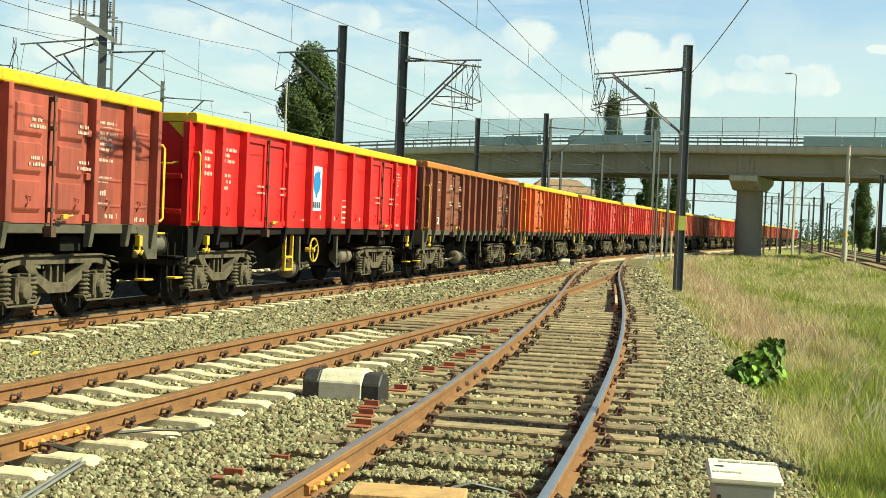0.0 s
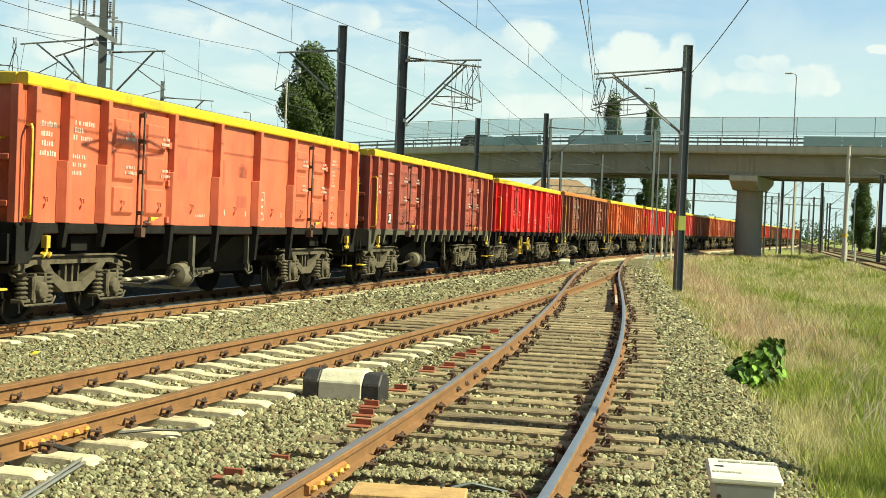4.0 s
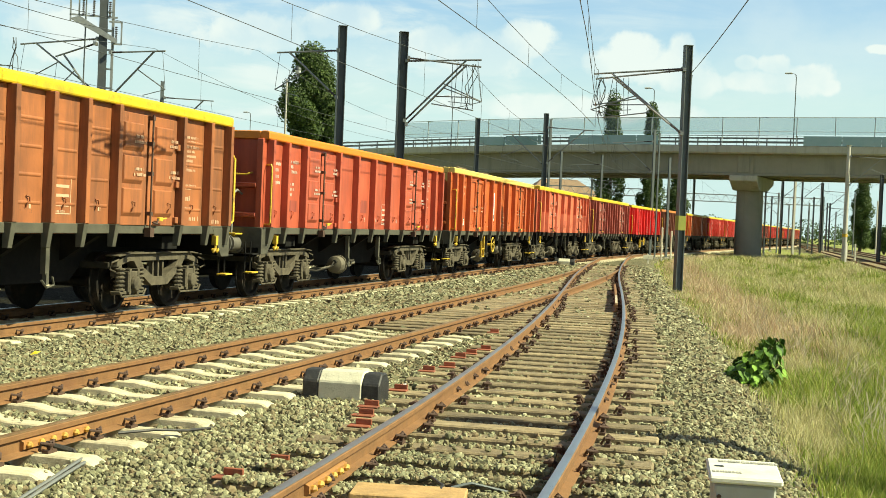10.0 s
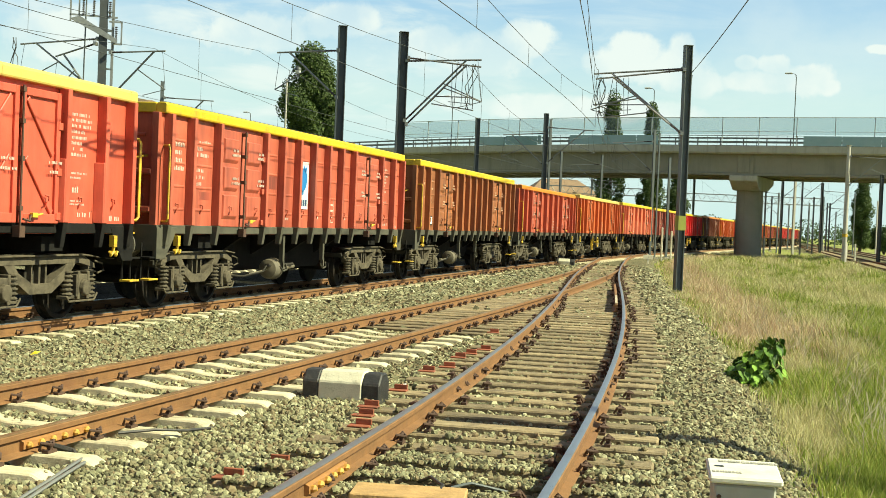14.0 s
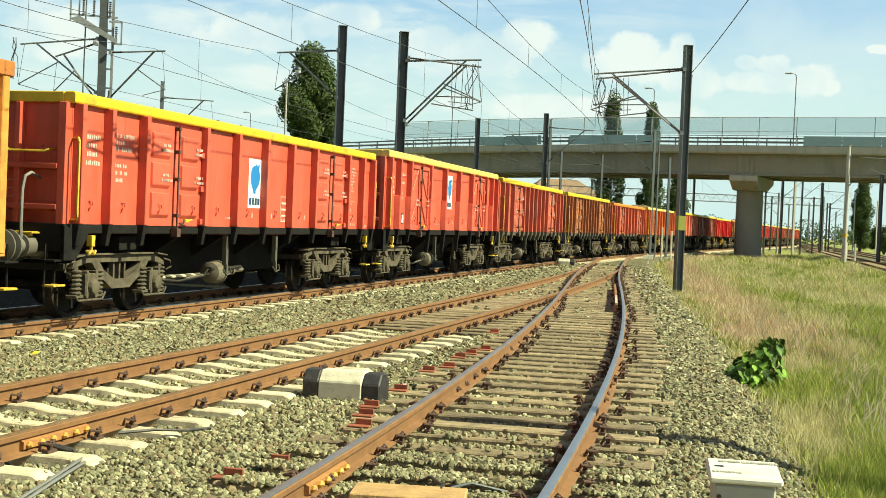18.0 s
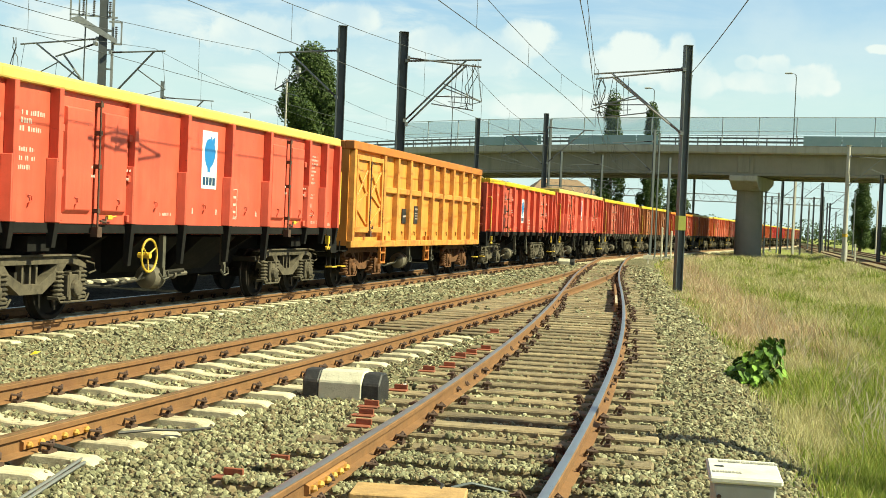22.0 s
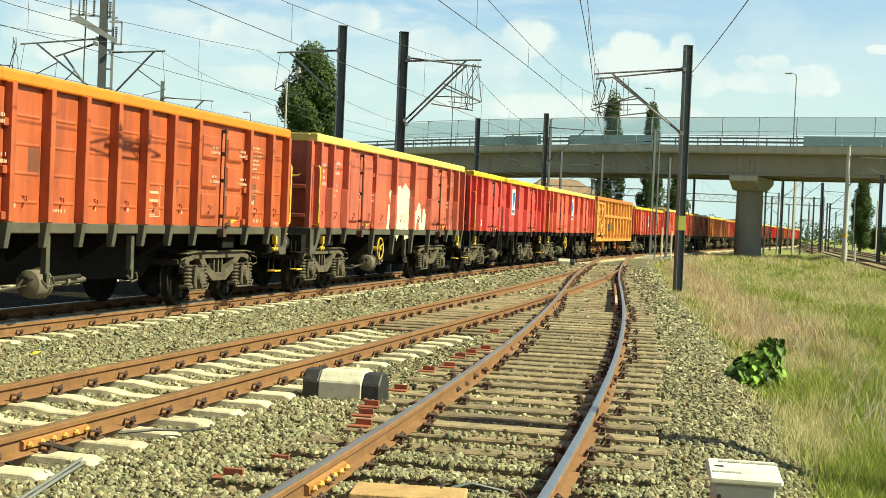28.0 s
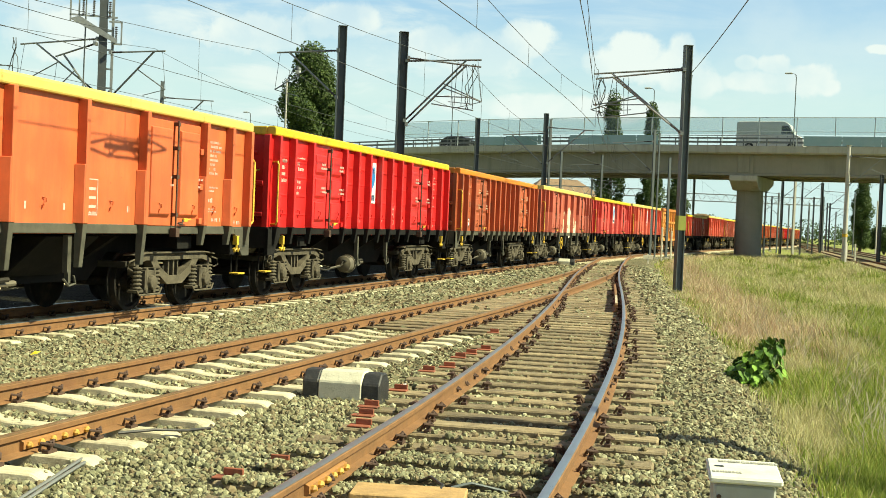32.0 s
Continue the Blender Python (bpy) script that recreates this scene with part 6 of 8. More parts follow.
# further masts down the line: place, height, tone and which way the bracket points
FAR_MASTS = [
    (1.85, 75.8, 8.2, "dark", 0, 0.13), (5.79, 72.0, 8.3, "dark", 1, 0.12), (6.1, 72.4, 8.0, "steel", -1, 0.06), (8.1, 86.0, 7.0, "steel", 0, 0.07), (13.8, 108.0, 8.2, "steel", -1, 0.08),
    (14.45, 85.0, 8.7, "steel", -1, 0.08), (14.85, 85.3, 8.5, "steel", 0, 0.05), (16.5, 90.0, 7.1, "steel", 0, 0.08), (-14.6, 62.0, 8.2, "steel", 1, 0.09), (-19.5, 70.0, 8.4, "dark", 1, 0.10),
    (24.5, 120.0, 7.95, "dark", 0, 0.09), (18.0, 150.0, 8.5, "steel", 1, 0.08), (36.0, 130.0, 8.8, "dark", 1, 0.11), (40.2, 140.0, 8.5, "pale", 0, 0.12), (41.2, 140.5, 9.1, "dark", 1, 0.08),
    (38.7, 125.0, 7.3, "dark", 1, 0.11), (48.5, 160.0, 7.0, "dark", 0, 0.08), (35.8, 100.0, 7.0, "dark", 0, 0.12), (39.5, 150.0, 7.8, "dark", 1, 0.08), (56.9, 190.0, 7.1, "steel", 0, 0.09),
    (60.3, 190.5, 7.2, "dark", 1, 0.09), (74.0, 230.0, 6.8, "steel", 0, 0.09), (50.5, 150.0, 7.2, "steel", 0, 0.06), (45.5, 166.0, 7.6, "steel", -1, 0.08), (53.0, 185.0, 7.5, "dark", 0, 0.09),
    (66.0, 210.0, 7.8, "dark", 1, 0.09), (58.0, 205.0, 7.0, "steel", 0, 0.09), (29.68, 90.0, 8.55, "round", 1, 0.16), (47.0, 175.0, 7.4, "dark", 0, 0.08), (64.0, 180.0, 7.5, "pale", 0, 0.08),
]
TONES = {"round": MAST_PALE, "dark": MAST_DARK, "steel": MAST_STEEL, "pale": MAST_PALE}
for x, y, hgt, tone, side, half in FAR_MASTS:
    words = {"round": "pale tapered round concrete mast", "dark": "dark steel overhead line mast", "steel": "galvanised steel overhead line mast", "pale": "pale concrete overhead line mast"}[tone] + " standing in the railway yard"
    mast(x, y, hgt, words, TONES[tone], half, half, 103 if tone == "dark" else 15, tapered=tone == "round")
    if side:
        n = across(y) * side
        b0 = Vector((x, y, 0))
        bracket(b0 + n * 0.14 + Vector((0, 0, hgt - 0.8)), b0 + n * 2.9 + Vector((0, 0, hgt - 0.95)), b0 + n * 0.14 + Vector((0, 0, hgt - 2.9)), 1.3)


def contact_line(name, fx, off, z_c, z_m, spans, label, lower_end=None):
    """Contact wire, sagging messenger wire and droppers over one track."""
    top = thing(name, label, "overhead wire", group="overhead wires")
    cw, mw = [], []
    for a, b in zip(spans[:-1], spans[1:]):
        for k in range(12):
            y = a + (b - a) * k / 12
            u = k / 12
            q = Vector((float(fx(y)) + off, y, z_c))
            cw.append(q)
            mw.append(Vector((q.x, y, z_m - (z_m - z_c - 0.55) * 4 * u * (1 - u))))
            if k % 2 == 1:
                part("dropper", Shape().tube([cw[-1], mw[-1]], 0.005, 4).mesh("dropper"), WIRE, top)
    part("contact_wire", Shape().tube(cw, 0.0085, 5).mesh("contact_wire"), WIRE, top)
    part("messenger_wire", Shape().tube(mw, 0.0075, 5).mesh("messenger_wire"), WIRE, top)


contact_line("overhead_wire", main_x, 0.0, 5.52, 7.22, [-20, 43.2, 72, 118, 170, 230], "thin dark overhead wires above the main track")
contact_line("overhead_wire", middle_x, -0.33, 5.64, 7.2, [-12, 16.5, 51], "thin dark overhead wires above the middle track")
contact_line("overhead_wire", side_x, -0.25, 5.6, 7.05, [-12, 15, 41.7, 84], "thin dark overhead wires above the turnout track")
contact_line("overhead_wire", far_x, 0.0, 5.75, 7.3, [-10, 42.2, 76, 130], "thin dark overhead wires behind the train")
contact_line("overhead_wire", lambda y: main_x(y) - 12.0, 0.0, 5.75, 7.6, [-10, 45, 90, 150], "thin dark overhead wires over the yard")
contact_line("overhead_wire", east_x, 0.0, 5.75, 7.2, [60, 104, 150, 200], "thin dark overhead wires over the distant track")


def single_wire(pts, label="single dark feeder wire"):
    ob = part("feeder_wire", Shape().tube(pts, 0.012, 5).mesh("feeder_wire"), WIRE)
    tagged(ob, label + " strung between masts", "overhead wire", "overhead wires")


def sagging(a, b, sag):
    a, b = Vector(a), Vector(b)
    return [a.lerp(b, k / 14) - Vector((0, 0, sag * 4 * (k / 14) * (1 - k / 14))) for k in range(15)]


single_wire(sagging((8.24, 41.80, 7.05), (5.89, 24.00, 6.36), 0.05))
single_wire(sagging((8.3, 41.8, 7.0), (16.7, 88.5, 6.8), 0.5))
single_wire(sagging((-12.5, 45, 8.2), (-19.0, 16, 10.2), 1.0))

def gantry(x0, x1, y, z0, z1):
    top = thing("signal_gantry", "grey lattice steel gantry spanning the distant tracks", "gantry", Matrix.Translation((x0, y, 0)))
    w = x1 - x0
    for z in (z0, z1):
        part("chord", Shape().box(0, w, -0.06, 0.06, z - 0.07, z + 0.07).mesh("chord"), FITTING, top)
    k = 0.0
    while k < w - 0.5:
        part("lattice_bar", Shape().tube([(k, 0, z0), (k + 0.7, 0, z1)], 0.035, 4).mesh("lattice_bar"), FITTING, top)
        part("lattice_bar", Shape().tube([(k + 0.7, 0, z1), (k + 1.4, 0, z0)], 0.035, 4).mesh("lattice_bar"), FITTING, top)
        k += 1.4
    for x in (0, w):
        part("leg", Shape().prism(h_section(0.10, 0.10, 0.02), -0.6, z1 + 0.3, "z").mesh("leg"), MAST_STEEL, top, "", Matrix.Translation((x, 0, 0)))
    return top


gantry(31.0, 56.0, 180.0, 6.45, 7.5)
gantry(14.0, 33.0, 170.0, 6.5, 7.5)

# ---- road bridge ----
B_O, B_A = Vector((10.83, 112.0, 0)), math.atan(-0.45)
B_M = Matrix.Translation(B_O) @ Matrix.Rotation(B_A, 4, "Z")
DECK = 9.35


def deck_z(u):
    return DECK - 0.0006 * max(0.0, 4 - u) ** 2 - 0.012 * max(0.0, 4 - u)


def bridge():
    top = thing("road_bridge", "grey concrete road bridge with glass panels crossing the railway", "bridge", B_M, kind="structure")
    us = [-90 + 6 * k for k in range(31)]

    def strip(prof, name, material, label=""):
        s = Shape()
        k = len(prof)
        vs = []
        for u in us:
            z = deck_z(u)
            vs += [(u, v, z + h) for v, h in prof]
        fs = [(i * k + j, (i + 1) * k + j, (i + 1) * k + (j + 1) % k, i * k + (j + 1) % k) for i in range(len(us) - 1) for j in range(k)]
        fs += [tuple(range(k)), tuple(range((len(us) - 1) * k, len(us) * k))]
        part(name, s.add(vs, fs).mesh(name), material, top, label)
    strip([(0, 0), (0, -0.55), (0.12, -0.68), (0.5, -0.68), (0.5, 0)], "edge_beam", CONCRETE_LIGHT, "pale weathered edge beam")
    strip([(11.0, 0), (11.0, -0.68), (11.5, -0.55), (11.5, 0)], "edge_beam", CONCRETE_LIGHT, "pale weathered edge beam")
    strip([(0.5, -0.25), (0.5, -0.68), (11.0, -0.68), (11.0, -0.25)], "deck_slab", CONCRETE)
    for v in (0.95, 4.0, 7.0, 10.0):
        strip([(v, -0.68), (v, -2.3), (v - 0.1, -2.35), (v - 0.1, -2.52), (v + 0.7, -2.52), (v + 0.7, -0.68)], "girder", CONCRETE, "grey precast girder")
    for u in (-57, -22, 16.4, 52):
        part("cross_beam", Shape().box(u - 0.6, u + 0.6, 0.86, 10.7, DECK - 2.6 - (DECK - deck_z(u)), DECK - 0.7 - (DECK - deck_z(u))).mesh("cross_beam"), CONCRETE, top)
    asphalt = surface("asphalt", (0.055, 0.055, 0.052), 0.9, 0, 0.2, 6, None, 0, 1, 0.3, 60)
    strip([(1.5, -0.22), (1.5, -0.25), (10.0, -0.25), (10.0, -0.22)], "carriageway", asphalt)
    # piers
    for u in (16.2, -60, 57):
        zt = deck_z(u) - 2.52
        c = Shape()
        c.lathe([(1.22, -0.9), (1.2, 0.0), (1.16, zt - 1.05)], (u, 4.2, 0), "z", 28)
        pr = part("pier", c.mesh("pier", smooth=True), CONCRETE, top, "round concrete pier")
        part("bearing_block", Shape().box(u - 0.55, u + 0.45, 0.80, 1.5, zt + 0.25, zt + 1.86).mesh("bearing_block", 0.03), CONCRETE, pr, "pale concrete block over the pier")
        h = Shape().add([(u + a, v, z) for a in (-1.2, 1.2) for v, z in ((0.55, zt), (0.55, zt - 0.5), (2.2, zt - 1.25), (6.2, zt - 1.25), (9.4, zt - 0.5), (9.4, zt))],
                        [(0, 1, 2, 3, 4, 5), (11, 10, 9, 8, 7, 6)] + [(i, i + 6, (i + 1) % 6 + 6, (i + 1) % 6) for i in range(6)])
        part("pier_cap", h.mesh("pier_cap", 0.05), CONCRETE_LIGHT, pr, "hammerhead pier cap")
    steel = surface("bridge_rail_steel", (0.16, 0.17, 0.17), 0.5, 0.4, 0.1, 5, None, 0, 1, 0)
    mesh_steel = surface("pale_fence_steel", (0.42, 0.46, 0.46), 0.5, 0.3, 0.1, 5, None, 0, 1, 0)
    # crash barrier on the deck
    for v in (1.0, 10.4):
        for h0, h1 in ((0.30, 0.48), (0.66, 0.80)):
            strip([(v, h0), (v, h1), (v + 0.09, h1), (v + 0.09, h0)], "guard_rail", steel, "dark steel guard rail")
        post = Shape().box(-0.05, 0.05, 0, 0.12, -0.24, 0.80).mesh("barrier_post")
        u = -70.0
        while u < 80:
            part("barrier_post", post, steel, top, "", Matrix.Translation((u, v + 0.02, deck_z(u))))
            u += 2.0
    # fence over the tracks, seen against the sky
    net = glass("fence_mesh", (0.62, 0.70, 0.70), 0.4, 0.92)
    fp = Shape().box(-0.035, 0.035, -0.035, 0.035, 0, 2.48).mesh("fence_post")
    u, k = -17.2, 0
    while u < 62:
        z = deck_z(u)
        part("fence_post", fp, mesh_steel, top, "", Matrix.Translation((u, 0.22, z)))
        z2 = deck_z(u + 3.15)
        g = Shape()
        g.tube([(u, 0.22, z + 2.46), (u + 3.15, 0.22, z2 + 2.46)], 0.03, 5)
        g.tube([(u, 0.22, z + 1.25), (u + 3.15, 0.22, z2 + 1.25)], 0.022, 5)
        part("fence_rail", g.mesh("fence_rail"), mesh_steel, top)
        p = part("fence_panel", Shape().box(u + 0.04, u + 3.11, 0.215, 0.225, z + 0.98, z + 2.44).mesh("fence_panel"), net, top, "fine translucent wire mesh")
        p.visible_shadow = False
        u += 3.15
        k += 1
    bar = Shape().box(-0.02, 0.02, 0, 0.03, 0.02, 0.86).mesh("baluster")
    for a, b in ((8.8, 21.2), (-17.0, -9.2), (-2.2, 0.3)):
        u = a
        while u < b:
            part("baluster", bar, steel, top, "", Matrix.Translation((u, 0.10, deck_z(u))))
            u += 0.85
        part("hand_rail", Shape().tube([(a, 0.115, deck_z(a) + 0.88), ((a + b) / 2, 0.115, deck_z((a + b) / 2) + 0.88), (b, 0.115, deck_z(b) + 0.88)], 0.03, 5).mesh("hand_rail"), steel, top)
    # solid blue-grey screens
    screen = surface("blue_grey_screen", (0.22, 0.34, 0.34), 0.18, 0, 0.12, 0.6, (0.28, 0.38, 0.38), 0.6, 0.35, 0, spec=0.7)
    for a, b in ((-9.0, -2.3), (0.4, 8.7), (21.2, 62.0)):
        u = a
        while u < b - 0.3:
            e = min(u + 3.15, b)
            part("screen_panel", Shape().box(u + 0.02, e - 0.02, -0.05, 0.02, deck_z(u) + 0.03, deck_z(u) + 0.86).mesh("screen_panel", 0.01), screen, top, "blue-grey parapet screen")
            u = e
    # street lamps on the deck
    for u, h in ((-15.3, 6.0), (5.9, 6.2), (20.3, 6.4), (41.0, 6.4), (-40, 5.6)):
        z = deck_z(u)
        l = thing("street_lamp", "slender grey street lamp standing on the road bridge", "street lamp", B_M @ Matrix.Translation((u, 8.6 if u != 20.3 else 0.6, z - 0.23)), "lamps on the bridge")
        part("pole", Shape().tube([(0, 0, 0), (0, 0, h * 0.96), (-0.06, 0, h)], 0.05, 6, r1=0.03).mesh("pole"), MAST_STEEL, l)
        part("arm", Shape().tube([(0, 0, h - 0.1), (-0.15, 0, h + 0.05), (-0.5, 0, h + 0.1)], 0.03, 5).mesh("arm"), MAST_STEEL, l)
        part("lamp_head", Shape().box(-0.95, -0.35, -0.12, 0.12, h + 0.05, h + 0.17).mesh("lamp_head", 0.03), MAST_PALE, l)


bridge()

# ---- vehicles on the bridge ----
DARK_GLASS = surface("dark_vehicle_glass", (0.012, 0.016, 0.02), 0.08, 0, 0.05, 3, None, 0, 1, 0)
TYRE = surface("tyre_rubber", (0.02, 0.02, 0.02), 0.85, 0, 0.1, 9, None, 0, 1, 0)
VAN_WHITE = surface("white_van_paint", (0.72, 0.72, 0.68), 0.35, 0, 0.04, 2, (0.5, 0.5, 0.46), 0.3, 2, 0)
CAR_DARK = surface("dark_car_paint", (0.035, 0.037, 0.04), 0.3, 0.2, 0.06, 2, None, 0, 1, 0)
ROAD_WHEELS = []


def vehicle(name, label, category, prof, wide, glass_prof, axles, r, paint_m):
    """Body from a side outline, driving towards +x."""
    top = thing(name, label, category)
    part("body", Shape().prism(prof, -wide, wide, "y").mesh("vehicle_body", 0.05), paint_m, top)
    for sy in (-1, 1):
        y0, y1 = sorted((sy * wide, sy * (wide + 0.006)))
        part("side_window", Shape().prism(glass_prof, y0, y1, "y").mesh("side_window"), DARK_GLASS, top)
    for x in axles:
        for sy in (-1, 1):
            w = part("wheel", Shape().lathe([(0.1, -0.11), (r, -0.11), (r, 0.11), (0.1, 0.11)], (0, 0, 0), "y", 16).mesh("road_wheel"), TYRE, top, "", Matrix.Translation((x, sy * (wide - 0.1), r)))
            part("rim", Shape().lathe([(0.08, -0.118), (r * 0.6, -0.118), (r * 0.6, 0.118), (0.08, 0.118)], (0, 0, 0), "y", 6).mesh("wheel_rim"), MAST_PALE, w)
            ROAD_WHEELS.append((w, top, x, sy * (wide - 0.1), r))
    part("bumper", Shape().box(prof[0][0] - 0.04, prof[0][0] + 0.15, -wide + 0.05, wide - 0.05, 0.35, 0.6).mesh("bumper", 0.03), FRAME_DARK, top)
    part("headlight", Shape().box(max(q[0] for q in prof) - 0.12, max(q[0] for q in prof) + 0.01, -wide + 0.05, -wide + 0.35, 0.72, 0.88).mesh("headlight", 0.02), MAST_PALE, top)
    part("headlight", Shape().box(max(q[0] for q in prof) - 0.12, max(q[0] for q in prof) + 0.01, wide - 0.35, wide - 0.05, 0.72, 0.88).mesh("headlight", 0.02), MAST_PALE, top)
    return top


van = vehicle("delivery_van", "white high-roofed delivery van driving over the bridge", "van",
              [(-2.85, 0.35), (-2.85, 2.45), (-2.7, 2.58), (1.3, 2.58), (1.75, 2.3), (2.2, 1.45), (2.85, 1.15), (2.95, 0.9), (2.95, 0.35)], 0.98,
              [(1.05, 1.5), (1.05, 2.2), (1.6, 2.2), (2.05, 1.5)], (-1.7, 1.95), 0.36, VAN_WHITE)
car = vehicle("dark_car", "dark estate car driving over the bridge", "car",
              [(-2.2, 0.3), (-2.25, 0.8), (-2.0, 1.1), (-1.6, 1.5), (0.4, 1.5), (1.1, 1.0), (2.0, 0.85), (2.2, 0.65), (2.2, 0.3)], 0.86,
              [(-1.7, 1.0), (-1.4, 1.4), (0.35, 1.4), (0.85, 1.0)], (-1.35, 1.35), 0.32, CAR_DARK)
car_two = vehicle("dark_car", "dark low car following the van over the bridge", "car",
                  [(-2.1, 0.3), (-2.15, 0.8), (-1.9, 1.1), (-1.4, 1.42), (0.3, 1.42), (1.0, 1.0), (1.9, 0.85), (2.1, 0.65), (2.1, 0.3)], 0.86,
                  [(-1.6, 1.0), (-1.25, 1.34), (0.25, 1.34), (0.75, 1.0)], (-1.35, 1.35), 0.34, CAR_DARK)
# thing, place along the bridge at a time, speed, and where it waits before and after
VEHICLES = [(van, 17.9, 32.0, 11.4, -72), (car, 18.9, 6.0, 14.2, -72), (car_two, -11.8, 32.0, 10.4, -80)]


def vehicle_u(u0, t0, v, rest, t):
    return max(rest, min(76.0, u0 + v * (t - t0)))


def vehicle_pose(u0, t0, v, rest, t):
    k = u = vehicle_u(u0, t0, v, rest, t)
    slope = math.atan2(deck_z(k + 1) - deck_z(k - 1), 2.0)
    z = deck_z(k) - 0.215
    return B_M @ Matrix.Translation((u, 3.6, z)) @ Matrix.Rotation(-slope, 4, "Y")


def section_insulator():
    """A framed break in the contact wire over the middle track; its shadow slides over the wagons."""
    t = thing("section_insulator", "dark framed section insulator hung in the overhead wire", "insulator", Matrix.Translation((-1.42, 17.03, 5.67)) @ Matrix.Rotation(radians(90 - 15.5), 4, "Z"))
    for sy in (-1, 1):
        part("runner", Shape().tube([(-1.15, 0, 0), (-0.45, sy * 0.13, 0.02), (0.40, sy * 0.13, 0.02), (1.10, 0, 0)], 0.018, 5).mesh("runner"), WIRE, t)
        part("arm", Shape().tube([(-0.45, sy * 0.13, 0.02), (0.0, sy * 0.02, 0.10), (0.45, -sy * 0.13, 0.02)], 0.016, 5).mesh("arm"), WIRE, t)
        part("arm", Shape().tube([(sy * 0.42, -0.20, 0.05), (sy * 0.38, 0.20, 0.05)], 0.016, 5).mesh("arm"), WIRE, t)
    part("insulator_rod", Shape().tube([(-0.55, 0, 0.04), (0.5, 0, 0.04)], 0.035, 6).mesh("insulator_rod"), INSULATOR, t)
    part("hanger", Shape().tube([(0, 0, 0.1), (0, 0, 1.3)], 0.006, 4).mesh("hanger"), WIRE, t)


section_insulator()


def yard_lamp():
    """Thin pale post with a small round lamp behind the train."""
    t = thing("yard_lamp", "thin pale post with round white lamp behind the train", "lamp", Matrix.Translation((-7.75, 58.0, -0.3)))
    part("post", Shape().tube([(0, 0, 0), (0, 0, 8.45)], 0.06, 8, r1=0.045).mesh("post"), MAST_PALE, t)
    part("arm", Shape().tube([(0, 0, 8.35), (0.3, 0, 8.90), (0.52, 0, 9.12)], 0.025, 6).mesh("arm"), MAST_DARK, t)
    part("lamp_hood", Shape().lathe([(0.04, 0.24), (0.13, 0.18), (0.16, 0.08), (0.16, 0.06)], (0.52, 0, 8.82), "z", 14).mesh("lamp_hood", smooth=True), MAST_DARK, t, "dark hood")
    part("lamp_glass", Shape().lathe([(0.145, 0.06), (0.13, -0.04), (0.07, -0.10)], (0.52, 0, 8.82), "z", 14).mesh("lamp_glass", smooth=True), WHITE_SIGN, t, "white round lamp glass")


yard_lamp()


# ---- the signal just outside the view, whose shadow falls on the ballast ----

def lineside_signal():
    x, y = 4.85, 9.85
    z0 = float(ground_z(np.array(x), np.array(y)))
    s = thing("railway_signal", "grey steel lineside signal post on the ballast edge", "signal", Matrix.Translation((x, y, z0)))
    part("post", Shape().prism(h_section(0.11, 0.11, 0.02), -0.2, 4.3, "z").mesh("post"), MAST_STEEL, s)
    part("signal_head", Shape().box(-0.22, 0.22, -0.12, 0.12, 3.7, 4.9).mesh("signal_head", 0.04), BLACK_PAINT, s, "black signal head")
    part("base_block", Shape().box(-0.3, 0.3, -0.3, 0.3, -0.3, 0.3).mesh("base_block", 0.03), CONCRETE, s)


lineside_signal()


# ---- small trackside things ----
def marker_block(x, y, turn, size=1.0):
    z0 = float(ground_z(np.array(x), np.array(y))) - 0.02
    b = thing("fouling_marker", "black and white painted concrete marker block lying on the ballast", "marker block",
              Matrix.Translation((x, y, z0)) @ Matrix.Rotation(radians(turn), 4, "Z") @ Matrix.Diagonal((size, size, size, 1)), "marker blocks")
    prof = [(-0.20, 0.0), (-0.20, 0.24), (-0.10, 0.35), (0.10, 0.35), (0.20, 0.24), (0.20, 0.0)]
    part("white_middle", Shape().prism(prof, -0.25, 0.23, "x").mesh("white_middle", 0.012), WHITE_PAINT, b, "chipped white middle")
    part("black_end", Shape().prism(prof, -0.43, -0.251, "x").mesh("black_end", 0.015), BLACK_PAINT, b, "black painted end")
    prof_e = [(q * 0.96, z * 0.97) for q, z in prof]
    part("black_end", Shape().prism(prof_e, 0.231, 0.43, "x").mesh("black_end", 0.015), BLACK_PAINT, b, "black painted end")


marker_block(-0.92, 12.22, -13, 0.93)
marker_block(5.85, 58.3, -10, 1.1)


